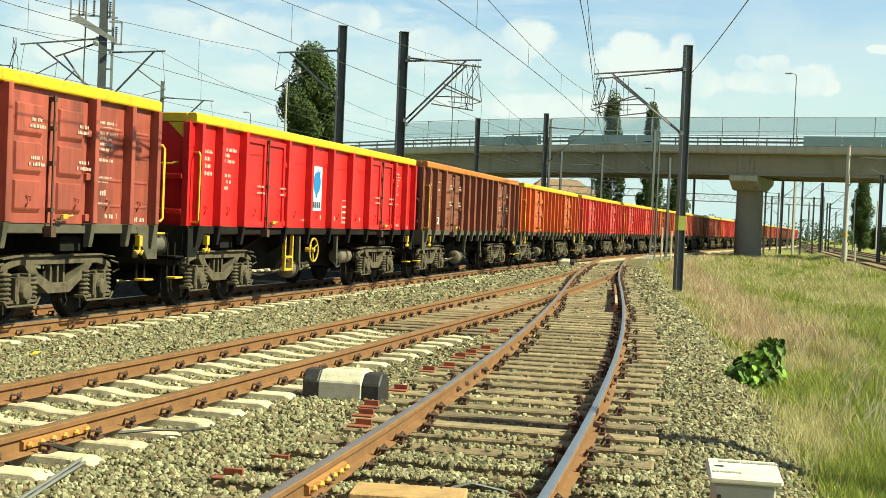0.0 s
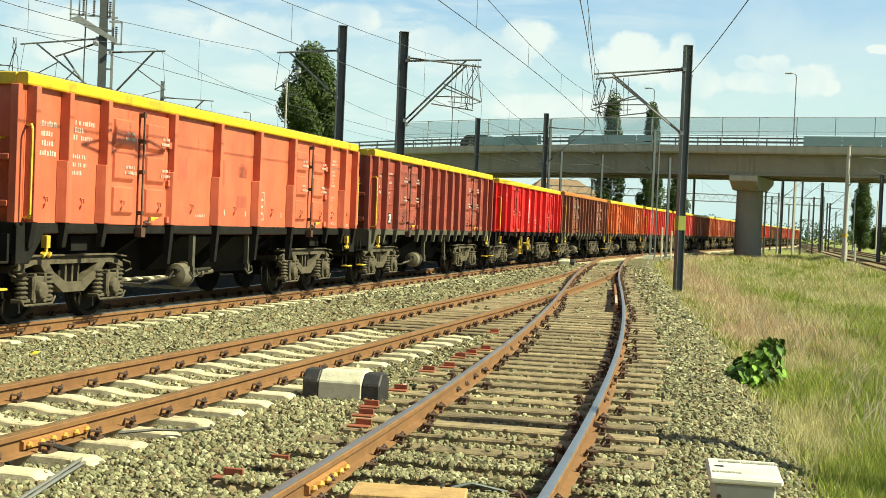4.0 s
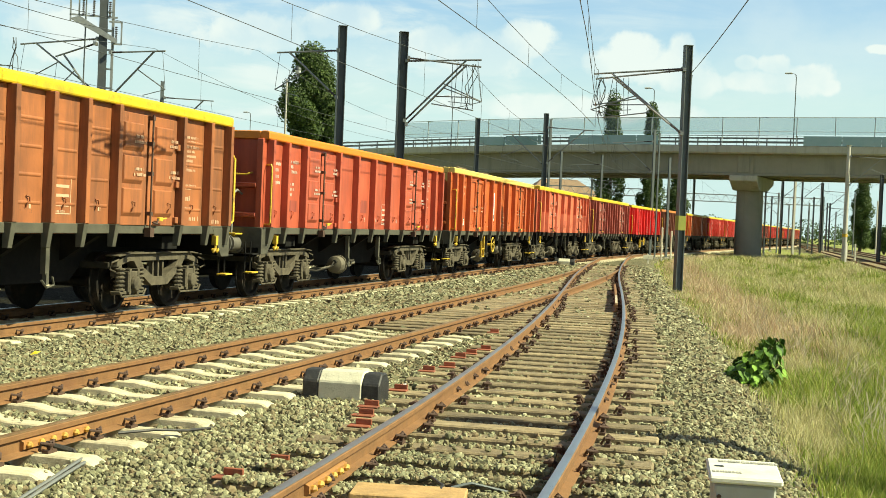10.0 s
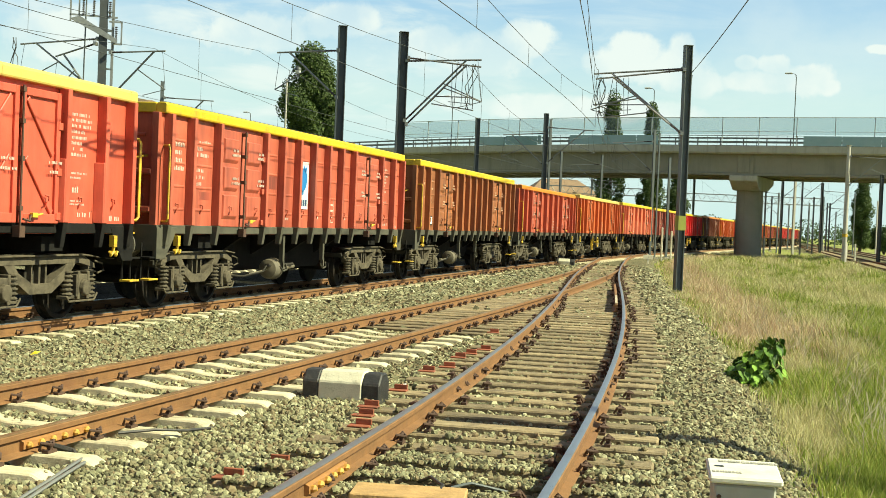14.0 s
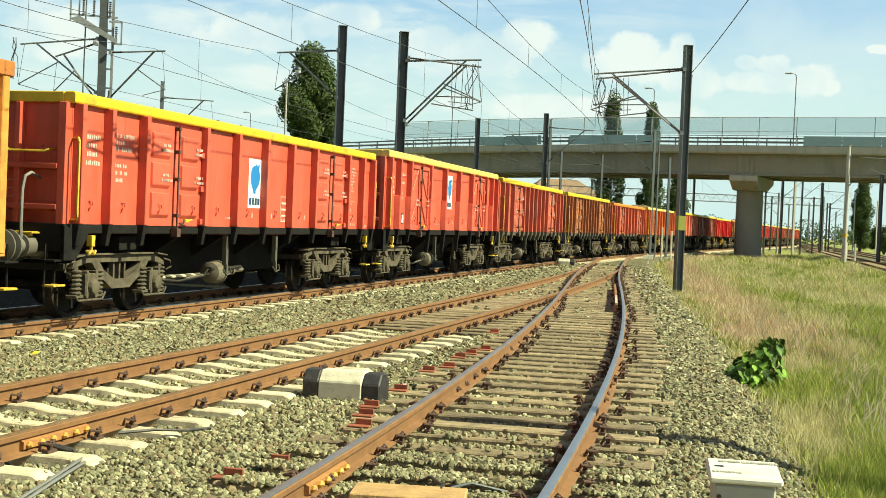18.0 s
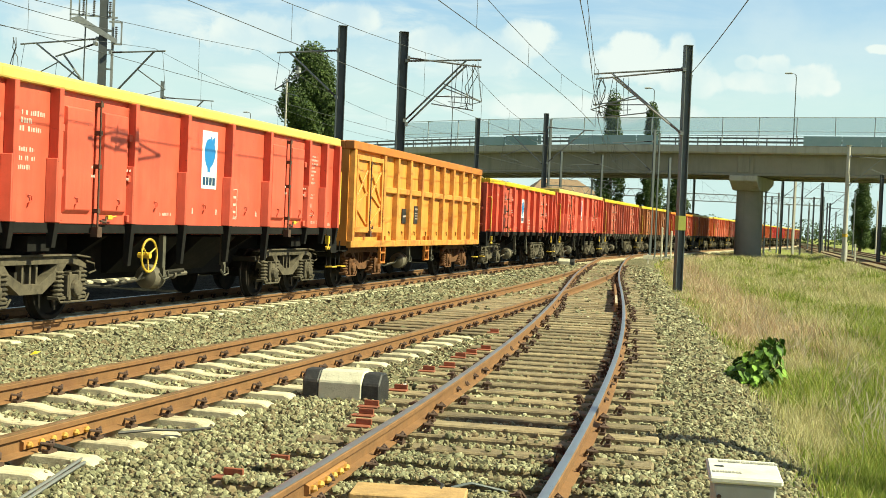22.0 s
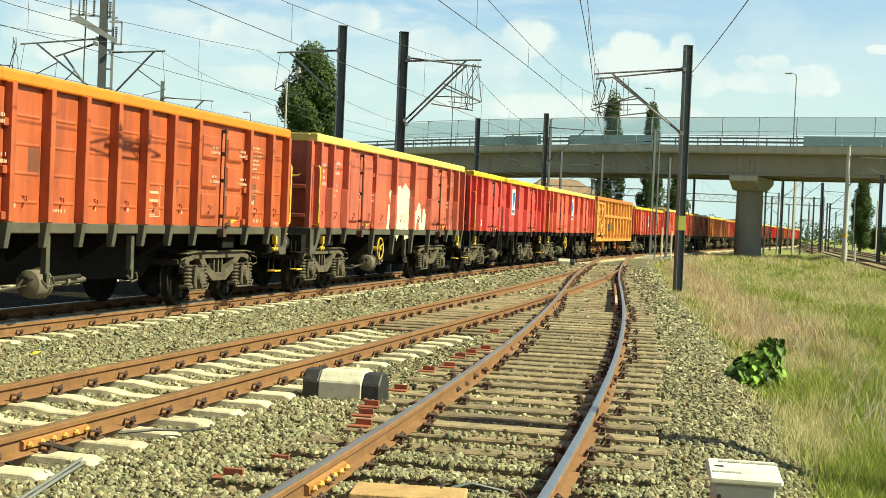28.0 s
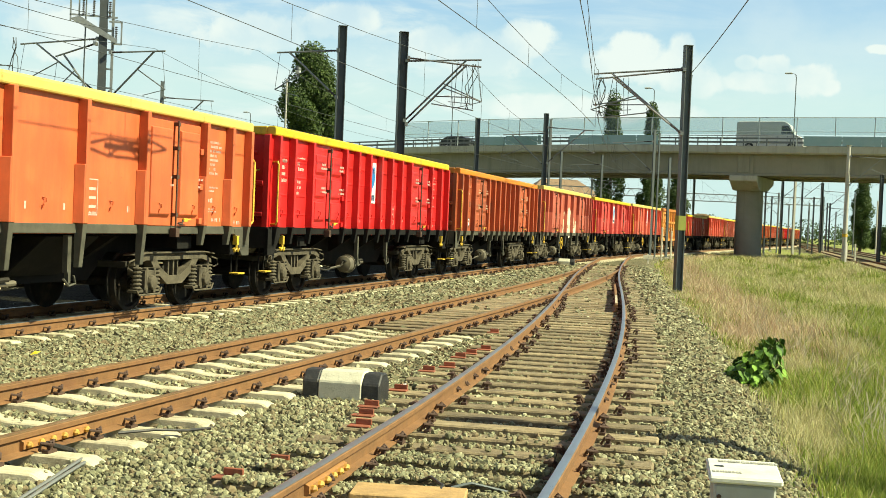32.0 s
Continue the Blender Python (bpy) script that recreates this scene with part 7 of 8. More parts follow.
def point_box():
    """The pale trackside box with a slanting lid."""
    b = thing("cable_box", "cream painted steel trackside cable box standing on the ballast", "cable box",
              Matrix.Translation((1.555, 6.06, -0.24)) @ Matrix.Rotation(radians(-9), 4, "Z"))
    grey = surface("pale_grey_box_paint", (0.42, 0.42, 0.37), 0.6, 0, 0.08, 4, (0.3, 0.28, 0.22), 0.5, 5, 0.06, 60)
    part("housing", Shape().box(-0.155, 0.145, -0.11, 0.20, 0, 0.60).mesh("housing", 0.012), grey, b, "pale grey housing")
    lid = part("lid", Shape().add([(-0.18, -0.13, 0.605), (0.175, -0.13, 0.605), (0.175, 0.22, 0.62), (-0.18, 0.22, 0.62), (-0.18, -0.13, 0.64), (0.175, -0.13, 0.64), (0.175, 0.22, 0.668), (-0.18, 0.22, 0.668)],
                                  [(3, 2, 1, 0), (4, 5, 6, 7), (0, 1, 5, 4), (1, 2, 6, 5), (2, 3, 7, 6), (3, 0, 4, 7)]).mesh("lid", 0.01), CREAM_PAINT, b, "cream lid with dark stencil marks")
    ink = surface("faded_dark_ink", (0.36, 0.35, 0.29), 0.8, 0, 0.3, 40, (0.6, 0.58, 0.48), 0.6, 30, 0)
    s = Shape()
    rng = random.Random(4)
    m = Matrix.Translation((0, 0, 0.6435)) @ Matrix.Rotation(math.atan(0.08), 4, "X")
    q = -0.12
    while q < 0.17:
        k = rng.uniform(0.012, 0.026)
        s.box(q, q + k * 0.7, 0.145, 0.18, 0.008, 0.0105, m)
        q += k
    q = -0.16
    while q < -0.02:
        k = rng.uniform(0.010, 0.02)
        s.box(q, q + k * 0.7, -0.05, -0.02, 0.0075, 0.010, m)
        q += k
    part("stencil_marks", s.mesh("stencil_marks"), ink, lid)
    part("slot", Shape().box(-0.145, -0.10, 0.055, 0.075, 0.008, 0.0105, m).mesh("slot"), BLACK_SIGN, lid)
    for x in (-0.13, 0.12):
        part("screw", Shape().lathe([(0.012, -0.118), (0.010, -0.109)], (x, 0, 0.54), "y", 8).mesh("screw"), CLIP_STEEL, b)


point_box()


def joint_plate(fx, y0, y1, off, side, bolts):
    """A fishplate bolted along the web of a rail."""
    p = thing("fishplate", "ochre painted rail joint plate with bolts", "fishplate", group="rail joints")
    part("plate", sweep(fx, y0, y1, 0.1, off + side * 0.028, [(-0.016, -0.06), (0.016, -0.075), (0.016, -0.125), (-0.016, -0.14)]).mesh("plate"), surface("ochre_plate", (0.36, 0.17, 0.05), 0.7, 0, 0.3, 9, (0.2, 0.08, 0.03), 0.6, 6), p)
    pts = line(fx, y0 + 0.05, y1 - 0.05, (y1 - y0 - 0.1) / (bolts - 1), off + side * 0.05, -0.098)
    for q in pts:
        m = place(fx, float(q[1]))
        m.translation = Vector(q)
        part("bolt", Shape().lathe([(0.024, -0.012), (0.026, 0.012), (0.012, 0.03)], (0, 0, 0), "x", 6).mesh("bolt"), YELLOW_BOLT, p, "", m)


joint_plate(middle_x, 8.75, 9.55, GAUGE, 1, 6)
joint_plate(side_x, 7.35, 8.15, -GAUGE, 1, 6)
joint_plate(side_x, 6.9, 7.6, GAUGE, 1, 5)


def check_rail():
    c = thing("check_rail", "short rusty check rail beside the running rail", "check rail")
    part("bar", sweep(side_x, 26.0, 36.0, 0.5, GAUGE - 0.16, HEAD, 0.01).mesh("check_bar"), RAIL_RUST, c)
    part("white_end", sweep(side_x, 26.2, 29.2, 0.5, GAUGE - 0.15, [(-0.03, 0.0), (-0.03, 0.02), (0.02, 0.02), (0.02, 0.0)], 0.012).mesh("white_end"), surface("worn_cream_paint", (0.48, 0.42, 0.30), 0.7, 0, 0.2, 9, (0.25, 0.16, 0.09), 0.7, 8), c, "worn pale top")


check_rail()


def loose():
    """Small litter, boards and cables."""
    p = part("timber_board", Shape().box(-0.36, 0.36, -0.17, 0.17, -0.03, 0.03).mesh("timber_board", 0.008), surface("fresh_timber", (0.48, 0.30, 0.12), 0.8, 0, 0.25, 14, (0.25, 0.15, 0.06), 0.6, 5, 0.3, 40),
             at=Matrix.Translation((-0.15, 7.62, -0.13)) @ Matrix.Rotation(radians(-5), 4, "Z"))
    tagged(p, "pale ochre timber board lying between the rails", "board")
    p = part("yellow_wrapper", Shape().add([(-0.05, -0.02, 0.0), (0.04, -0.03, 0.02), (0.06, 0.03, 0.04), (-0.03, 0.04, 0.015), (0.0, 0.0, 0.05)], [(0, 1, 4), (1, 2, 4), (2, 3, 4), (3, 0, 4)]).mesh("yellow_wrapper"),
             surface("yellow_plastic", (0.85, 0.75, 0.05), 0.4, 0, 0.1, 20, None, 0, 1, 0), at=Matrix.Translation((-4.81, 14.45, -0.175)))
    tagged(p, "crumpled yellow wrapper lying on ballast", "litter")
    p = part("paper_scrap", Shape().add([(-0.05, -0.02, 0.0), (0.05, -0.03, 0.02), (0.06, 0.03, 0.05), (-0.03, 0.04, 0.02), (0.0, 0.0, 0.05)], [(0, 1, 4), (1, 2, 4), (2, 3, 4), (3, 0, 4)]).mesh("paper_scrap"),
             WHITE_SIGN, at=Matrix.Translation((-0.37, 12.7, -0.16)) @ Matrix.Rotation(radians(20), 4, "Z"))
    tagged(p, "white paper scrap beside the sleepers", "litter")
    rubber = surface("black_cable_sheath", (0.03, 0.028, 0.025), 0.6, 0, 0.2, 9, (0.12, 0.1, 0.07), 0.5, 8)
    pale = surface("pale_conduit", (0.20, 0.21, 0.20), 0.5, 0.2, 0.1, 9, (0.3, 0.28, 0.22), 0.4, 8)
    for pts, r, m, words in (
            ([(-3.35, 8.6, -0.20), (-3.05, 8.72, -0.13), (-2.85, 8.8, -0.12), (-2.62, 8.78, -0.17), (-2.55, 8.66, -0.21)], 0.022, rubber, "black cable"),
            ([(-3.5, 8.9, -0.20), (-3.3, 8.95, -0.12), (-3.1, 8.93, -0.15), (-2.9, 9.1, -0.13), (-2.82, 9.3, -0.17)], 0.014, rubber, "thin black cable"),
            ([(-2.54, 7.31, -0.21), (-2.45, 7.75, -0.15), (-2.48, 8.52, -0.17)], 0.012, pale, "pale metal conduit"),
            ([(-2.49, 7.35, -0.21), (-2.41, 7.73, -0.15), (-2.44, 8.46, -0.18)], 0.012, pale, "pale metal conduit"),
            ([(-0.12, 8.3, -0.20), (-0.02, 8.15, -0.12), (0.06, 7.8, -0.10), (0.02, 7.45, -0.14), (-0.05, 7.2, -0.17)], 0.012, rubber, "bent black wire"),
            ([(0.5, 8.1, -0.19), (0.25, 8.05, -0.13), (0.12, 7.8, -0.11), (0.08, 7.45, -0.14), (0.0, 7.15, -0.17)], 0.010, MAST_STEEL, "bent grey wire"),
            ([(-2.45, 9.35, -0.13), (-2.2, 9.5, -0.12), (-2.0, 9.75, -0.16), (-1.85, 10.1, -0.19)], 0.012, rubber, "thin black cable")):
        ob = part("cable", Shape().tube(pts, r, 6).mesh("cable", smooth=True), m)
        tagged(ob, words + " lying loose on the ballast", "cable", "loose cables")
    for k, (x, y) in enumerate(((11.86, 70.3),)):
        t = thing("white_marker", "small white post marker beside the turnout", "marker", Matrix.Translation((x, y, float(ground_z(np.array(x), np.array(y))))))
        part("post", Shape().box(-0.06, 0.06, -0.06, 0.06, -0.1, 0.55).mesh("post", 0.01), WHITE_PAINT, t)
        part("plate", Shape().box(-0.28, 0.28, -0.08, -0.06, 0.25, 0.5).mesh("plate", 0.01), WHITE_PAINT, t)
    for x, y, h in ((33.2, 98.0, 1.6), (41.5, 125.0, 1.5), (29.0, 110.0, 2.2), (15.0, 83.5, 2.3), (16.3, 87.0, 2.2), (50.0, 160.0, 1.4)):
        t = thing("marker_post", "short white lineside marker post in grass", "marker", Matrix.Translation((x, y, float(ground_z(np.array(x), np.array(y))))), "white posts")
        part("post", Shape().box(-0.065, 0.065, -0.06, 0.06, -0.1, h).mesh("post", 0.02), WHITE_PAINT, t)


loose()


# ---- plants ----
def leaf_cloud(centres, normals, size, rng, aspect=1.5, bend=0.25):
    """Folded four-point leaves set at the centres, facing roughly along the normals."""
    k = len(centres)
    nrm = normals + rng.normal(0, 0.45, (k, 3))
    nrm /= np.linalg.norm(nrm, axis=1)[:, None] + 1e-9
    t = rng.normal(0, 1, (k, 3))
    t -= (t * nrm).sum(1)[:, None] * nrm
    t /= np.linalg.norm(t, axis=1)[:, None] + 1e-9
    b = np.cross(nrm, t)
    s = (size * rng.uniform(0.6, 1.4, k))[:, None]
    v = np.stack([centres - t * s * aspect / 2, centres + b * s / 2 + nrm * s * bend, centres + t * s * aspect / 2, centres - b * s / 2 + nrm * s * bend], 1).reshape(-1, 3)
    i = np.arange(k) * 4
    f = np.concatenate([np.stack([i, i + 1, i + 2], 1), np.stack([i, i + 2, i + 3], 1)])
    return v, f


def quick_mesh(name, v, f):
    me = bpy.data.meshes.new(name)
    v = np.asarray(v, np.float32)
    f = np.asarray(f, np.int32)
    me.vertices.add(len(v))
    me.vertices.foreach_set("co", v.ravel())
    me.loops.add(f.size)
    me.loops.foreach_set("vertex_index", f.ravel())
    me.polygons.add(len(f))
    me.polygons.foreach_set("loop_start", np.arange(0, f.size, f.shape[1], dtype=np.int32))
    me.polygons.foreach_set("use_smooth", np.zeros(len(f), bool))
    me.update(calc_edges=True)
    me.validate()
    return me


POPLAR = island("poplar_leaves", [(0.034, 0.062, 0.016), (0.066, 0.112, 0.025), (0.115, 0.165, 0.035)], 0.6, 4.0, 0.25)
SHRUB = island("shrub_leaves", [(0.036, 0.062, 0.018), (0.066, 0.11, 0.03), (0.10, 0.145, 0.045)], 0.6, 4.0, 0.25)
BARK = surface("bark", (0.13, 0.10, 0.07), 0.9, 0, 0.3, 6, (0.06, 0.05, 0.04), 0.6, 3, 0.6, 15)


def poplar(x, y, high, wide, leaves, size, seed, bare=0.12, blunt=0.72):
    rng = np.random.default_rng(seed)
    z0 = float(ground_z(np.array(x), np.array(y)))
    t = thing("poplar_tree", "tall slender dark green poplar tree", "tree", Matrix.Translation((x, y, z0)), "poplars")
    s = Shape()
    trunk = [Vector((0.15 * math.sin(k * 1.3 + seed), 0.1 * math.cos(k * 1.7), high * 0.95 * k / 8)) for k in range(9)]
    s.tube(trunk, 0.30, 8, r1=0.04)
    part("trunk", s.mesh("trunk"), BARK, t)
    cs, ns = [], []
    limbs = Shape()
    m = 46
    for k in range(m):
        h = bare * high + (1 - bare) * high * ((k + 0.5) / m)
        a = rng.uniform(0, 2 * math.pi)
        u = (h / high - bare) / (1 - bare)
        prof = wide / 2 * (0.55 + 0.75 * math.sin(math.pi * min(1, u * 0.86 + 0.10))) * (1 - 0.85 * max(0, u - blunt) / (1 - blunt)) * 0.78
        r = prof * rng.uniform(0.35, 1.0)
        c = np.array([math.cos(a) * r, math.sin(a) * r, h])
        limbs.tube([Vector((0, 0, max(0.5, h - 1.8))), Vector(c) * 0.6 + Vector((0, 0, h * 0.4 - 0.3)), Vector(c)], 0.07, 5, r1=0.015)
        q = leaves // m
        pts = rng.normal(0, 1, (q, 3))
        pts /= np.linalg.norm(pts, axis=1)[:, None]
        rad = rng.uniform(0.35, 1.0, q) ** 0.6
        sz = np.array([0.30 * wide, 0.30 * wide, 0.10 * high]) * rng.uniform(0.6, 1.1)
        cs.append(c + pts * rad[:, None] * sz)
        ns.append(pts + np.array([0, 0, 0.3]))
    part("branchwork", limbs.mesh("branchwork"), BARK, t)
    v, f = leaf_cloud(np.concatenate(cs), np.concatenate(ns), size, rng)
    part("crown", quick_mesh("crown", v, f), POPLAR, t, "dense upright crown of small leaves")


def shrub(x, y, high, wide, leaves, size, seed, name="shrub", words="rounded green shrub growing beyond the tracks"):
    rng = np.random.default_rng(seed)
    z0 = float(ground_z(np.array(x), np.array(y)))
    t = thing(name, words, "shrub", Matrix.Translation((x, y, z0)), "shrubs")
    s = Shape()
    cs, ns = [], []
    for k in range(14):
        a, r, h = rng.uniform(0, 6.28), wide / 2 * rng.uniform(0.1, 0.75), high * rng.uniform(0.3, 0.8)
        c = np.array([math.cos(a) * r, math.sin(a) * r, h])
        s.tube([Vector((0, 0, -0.1)), Vector(c) * 0.5, Vector(c)], 0.06, 5, r1=0.02)
        q = leaves // 14
        pts = rng.normal(0, 1, (q, 3))
        pts /= np.linalg.norm(pts, axis=1)[:, None]
        cs.append(c + pts * (rng.uniform(0.5, 1.0, q)[:, None]) * np.array([wide * 0.26, wide * 0.26, high * 0.24]))
        ns.append(pts + np.array([0, 0, 0.3]))
    part("branching_stem", s.mesh("branching_stem"), BARK, t)
    v, f = leaf_cloud(np.concatenate(cs), np.concatenate(ns), size, rng)
    part("foliage", quick_mesh("foliage", v, f), SHRUB, t)


poplar(-10.75, 95.0, 14.4, 4.2, 60000, 0.14, 11, blunt=0.80)
poplar(21.6, 160.0, 18.8, 3.6, 26000, 0.17, 2, blunt=0.30)
poplar(26.8, 160.0, 17.8, 3.0, 24000, 0.17, 3, blunt=0.30)
poplar(32.0, 168.0, 9.2, 3.0, 9000, 0.20, 4)
poplar(65.2, 190.0, 11.4, 3.1, 22000, 0.16, 5, blunt=0.45)
poplar(18.5, 190.0, 9.0, 4.2, 9000, 0.22, 6)
for k, (x, y, hgt, wd) in enumerate(((44.0, 200.0, 4.6, 6.0), (58.0, 225.0, 4.0, 9.0), (72.5, 200.0, 4.6, 5.0), (56.0, 260.0, 4.4, 12.0), (82.0, 230.0, 4.8, 9.0), (36.0, 240.0, 4.4, 8.0))):
    shrub(x, y, hgt, wd * 0.8, 12000, 0.24, 20 + k)



def far_woods():
    rng = np.random.default_rng(31)
    cs, ns = [], []
    for k in range(420):
        x = rng.uniform(-260, 330)
        y = rng.uniform(330, 420) + 0.1 * abs(x)
        r = rng.uniform(2.5, 5.5)
        h = rng.uniform(1.4, 3.6)
        q = 190
        pts = rng.normal(0, 1, (q, 3))
        pts /= np.linalg.norm(pts, axis=1)[:, None]
        cs.append(np.array([x, y, h]) + pts * np.array([r, r, h]))
        ns.append(pts + np.array([0, 0, 0.4]))
    v, f = leaf_cloud(np.concatenate(cs), np.concatenate(ns), 0.42, rng)
    ob = part("far_woods", quick_mesh("far_woods", v, f), SHRUB)
    tagged(ob, "hazy line of distant green trees", "trees", kind="stuff")


far_woods()


def house(x, y, wide, deep, eave, ridge, turn):
    t = thing("house", "pale house with brown hipped roof behind the bridge", "house", Matrix.Translation((x, y, -0.5)) @ Matrix.Rotation(radians(turn), 4, "Z"), "houses")
    wall_m = surface("pale_render", (0.55, 0.50, 0.40), 0.9, 0, 0.06, 1, (0.4, 0.36, 0.28), 0.4, 0.5, 0.1, 20)
    roof_m = surface("brown_roof_tiles", (0.26, 0.17, 0.10), 0.85, 0, 0.2, 3, (0.15, 0.10, 0.06), 0.5, 1, 0.3, 12)
    part("wall", Shape().box(-wide / 2, wide / 2, -deep / 2, deep / 2, 0, eave).mesh("house_wall"), wall_m, t)
    o = 0.5
    a, b = wide / 2 + o, deep / 2 + o
    part("roof", Shape().add([(-a, -b, eave), (a, -b, eave), (a, b, eave), (-a, b, eave), (-a * 0.45, 0, ridge), (a * 0.45, 0, ridge)],
                             [(0, 1, 5, 4), (1, 2, 5), (2, 3, 4, 5), (3, 0, 4), (3, 2, 1, 0)]).mesh("hipped_roof"), roof_m, t, "brown hipped roof")
    for k in range(3):
        wx = -wide / 2 + wide * (k + 0.5) / 3
        w = part("window", Shape().box(wx - 0.6, wx + 0.6, -deep / 2 - 0.04, -deep / 2 + 0.02, eave - 2.4, eave - 0.9).mesh("window"), DARK_GLASS, t)
        part("frame", Shape().box(wx - 0.04, wx + 0.04, -deep / 2 - 0.06, -deep / 2 - 0.04, eave - 2.4, eave - 0.9).mesh("window_bar"), WHITE_PAINT, w)


house(17.0, 182.0, 11.0, 9.0, 6.6, 9.4, 8)


def broad_plant():
    """The dock-like plant with large leaves at the ballast edge."""
    x, y = 4.20, 16.2
    z0 = float(ground_z(np.array(x), np.array(y)))
    t = thing("broadleaf_plant", "low bright green plant with broad heart-shaped leaves", "plant", Matrix.Translation((x, y, z0)))
    rng = random.Random(17)
    mats = [surface("broad_leaf_%s" % w, c, 0.6, 0, 0.25, 20, tn, 0.6, 6, 0.2, 40, spec=0.25) for w, c, tn in
            (("bright", (0.20, 0.36, 0.04), (0.13, 0.24, 0.03)), ("mid", (0.10, 0.20, 0.026), (0.07, 0.14, 0.02)), ("dark", (0.045, 0.095, 0.018), (0.05, 0.09, 0.02)))]
    outline = [(0, 0), (0.34, 0.04), (0.44, 0.28), (0.33, 0.62), (0.14, 0.90), (0, 1.15)]
    meshes = []
    for curl in (0.12, 0.22, 0.32):
        vs, fs = [], []
        mid = [(0, q[1], curl * -(q[1] - 0.4) ** 2) for q in outline]
        for sx in (-1, 1):
            k = len(vs)
            edge = [(sx * q[0], q[1], curl * (0.35 * q[0]) - curl * (q[1] - 0.4) ** 2 + 0.05 * math.sin(q[1] * 9)) for q in outline]
            vs += mid + edge
            n6 = len(outline)
            fs += [(k + i, k + i + 1, k + n6 + i + 1, k + n6 + i) for i in range(n6 - 1)]
        me = Shape().add(vs, fs).mesh("leaf")
        meshes.append(me)
    stems = Shape()
    for k in range(240):
        a = rng.uniform(0, 2 * math.pi)
        r = 0.36 * math.sqrt(rng.random())
        h = 0.08 + 0.66 * (1 - (r / 0.62) ** 2) * rng.uniform(0.15, 1.0)
        p = Vector((math.cos(a) * r * 1.1, math.sin(a) * r, h * (0.78 + 0.5 * math.cos(a) * r / 0.36)))
        stems.tube([Vector((p.x * 0.2, p.y * 0.2, 0)), p * 0.6, p], 0.008, 4)
        s = rng.uniform(0.07, 0.165)
        m = Matrix.Translation(p) @ Matrix.Rotation(a - math.pi / 2 + rng.uniform(-0.7, 0.7), 4, "Z") @ Matrix.Rotation(rng.uniform(-1.45, -0.35), 4, "X") @ Matrix.Rotation(rng.uniform(-0.5, 0.5), 4, "Y") @ Matrix.Scale(s, 4)
        part("leaf", meshes[k % 3], mats[min(2, int(rng.random() ** 1.4 * 3))], t, "", m)
    part("stalk", stems.mesh("stalk"), mats[1], t)


broad_plant()


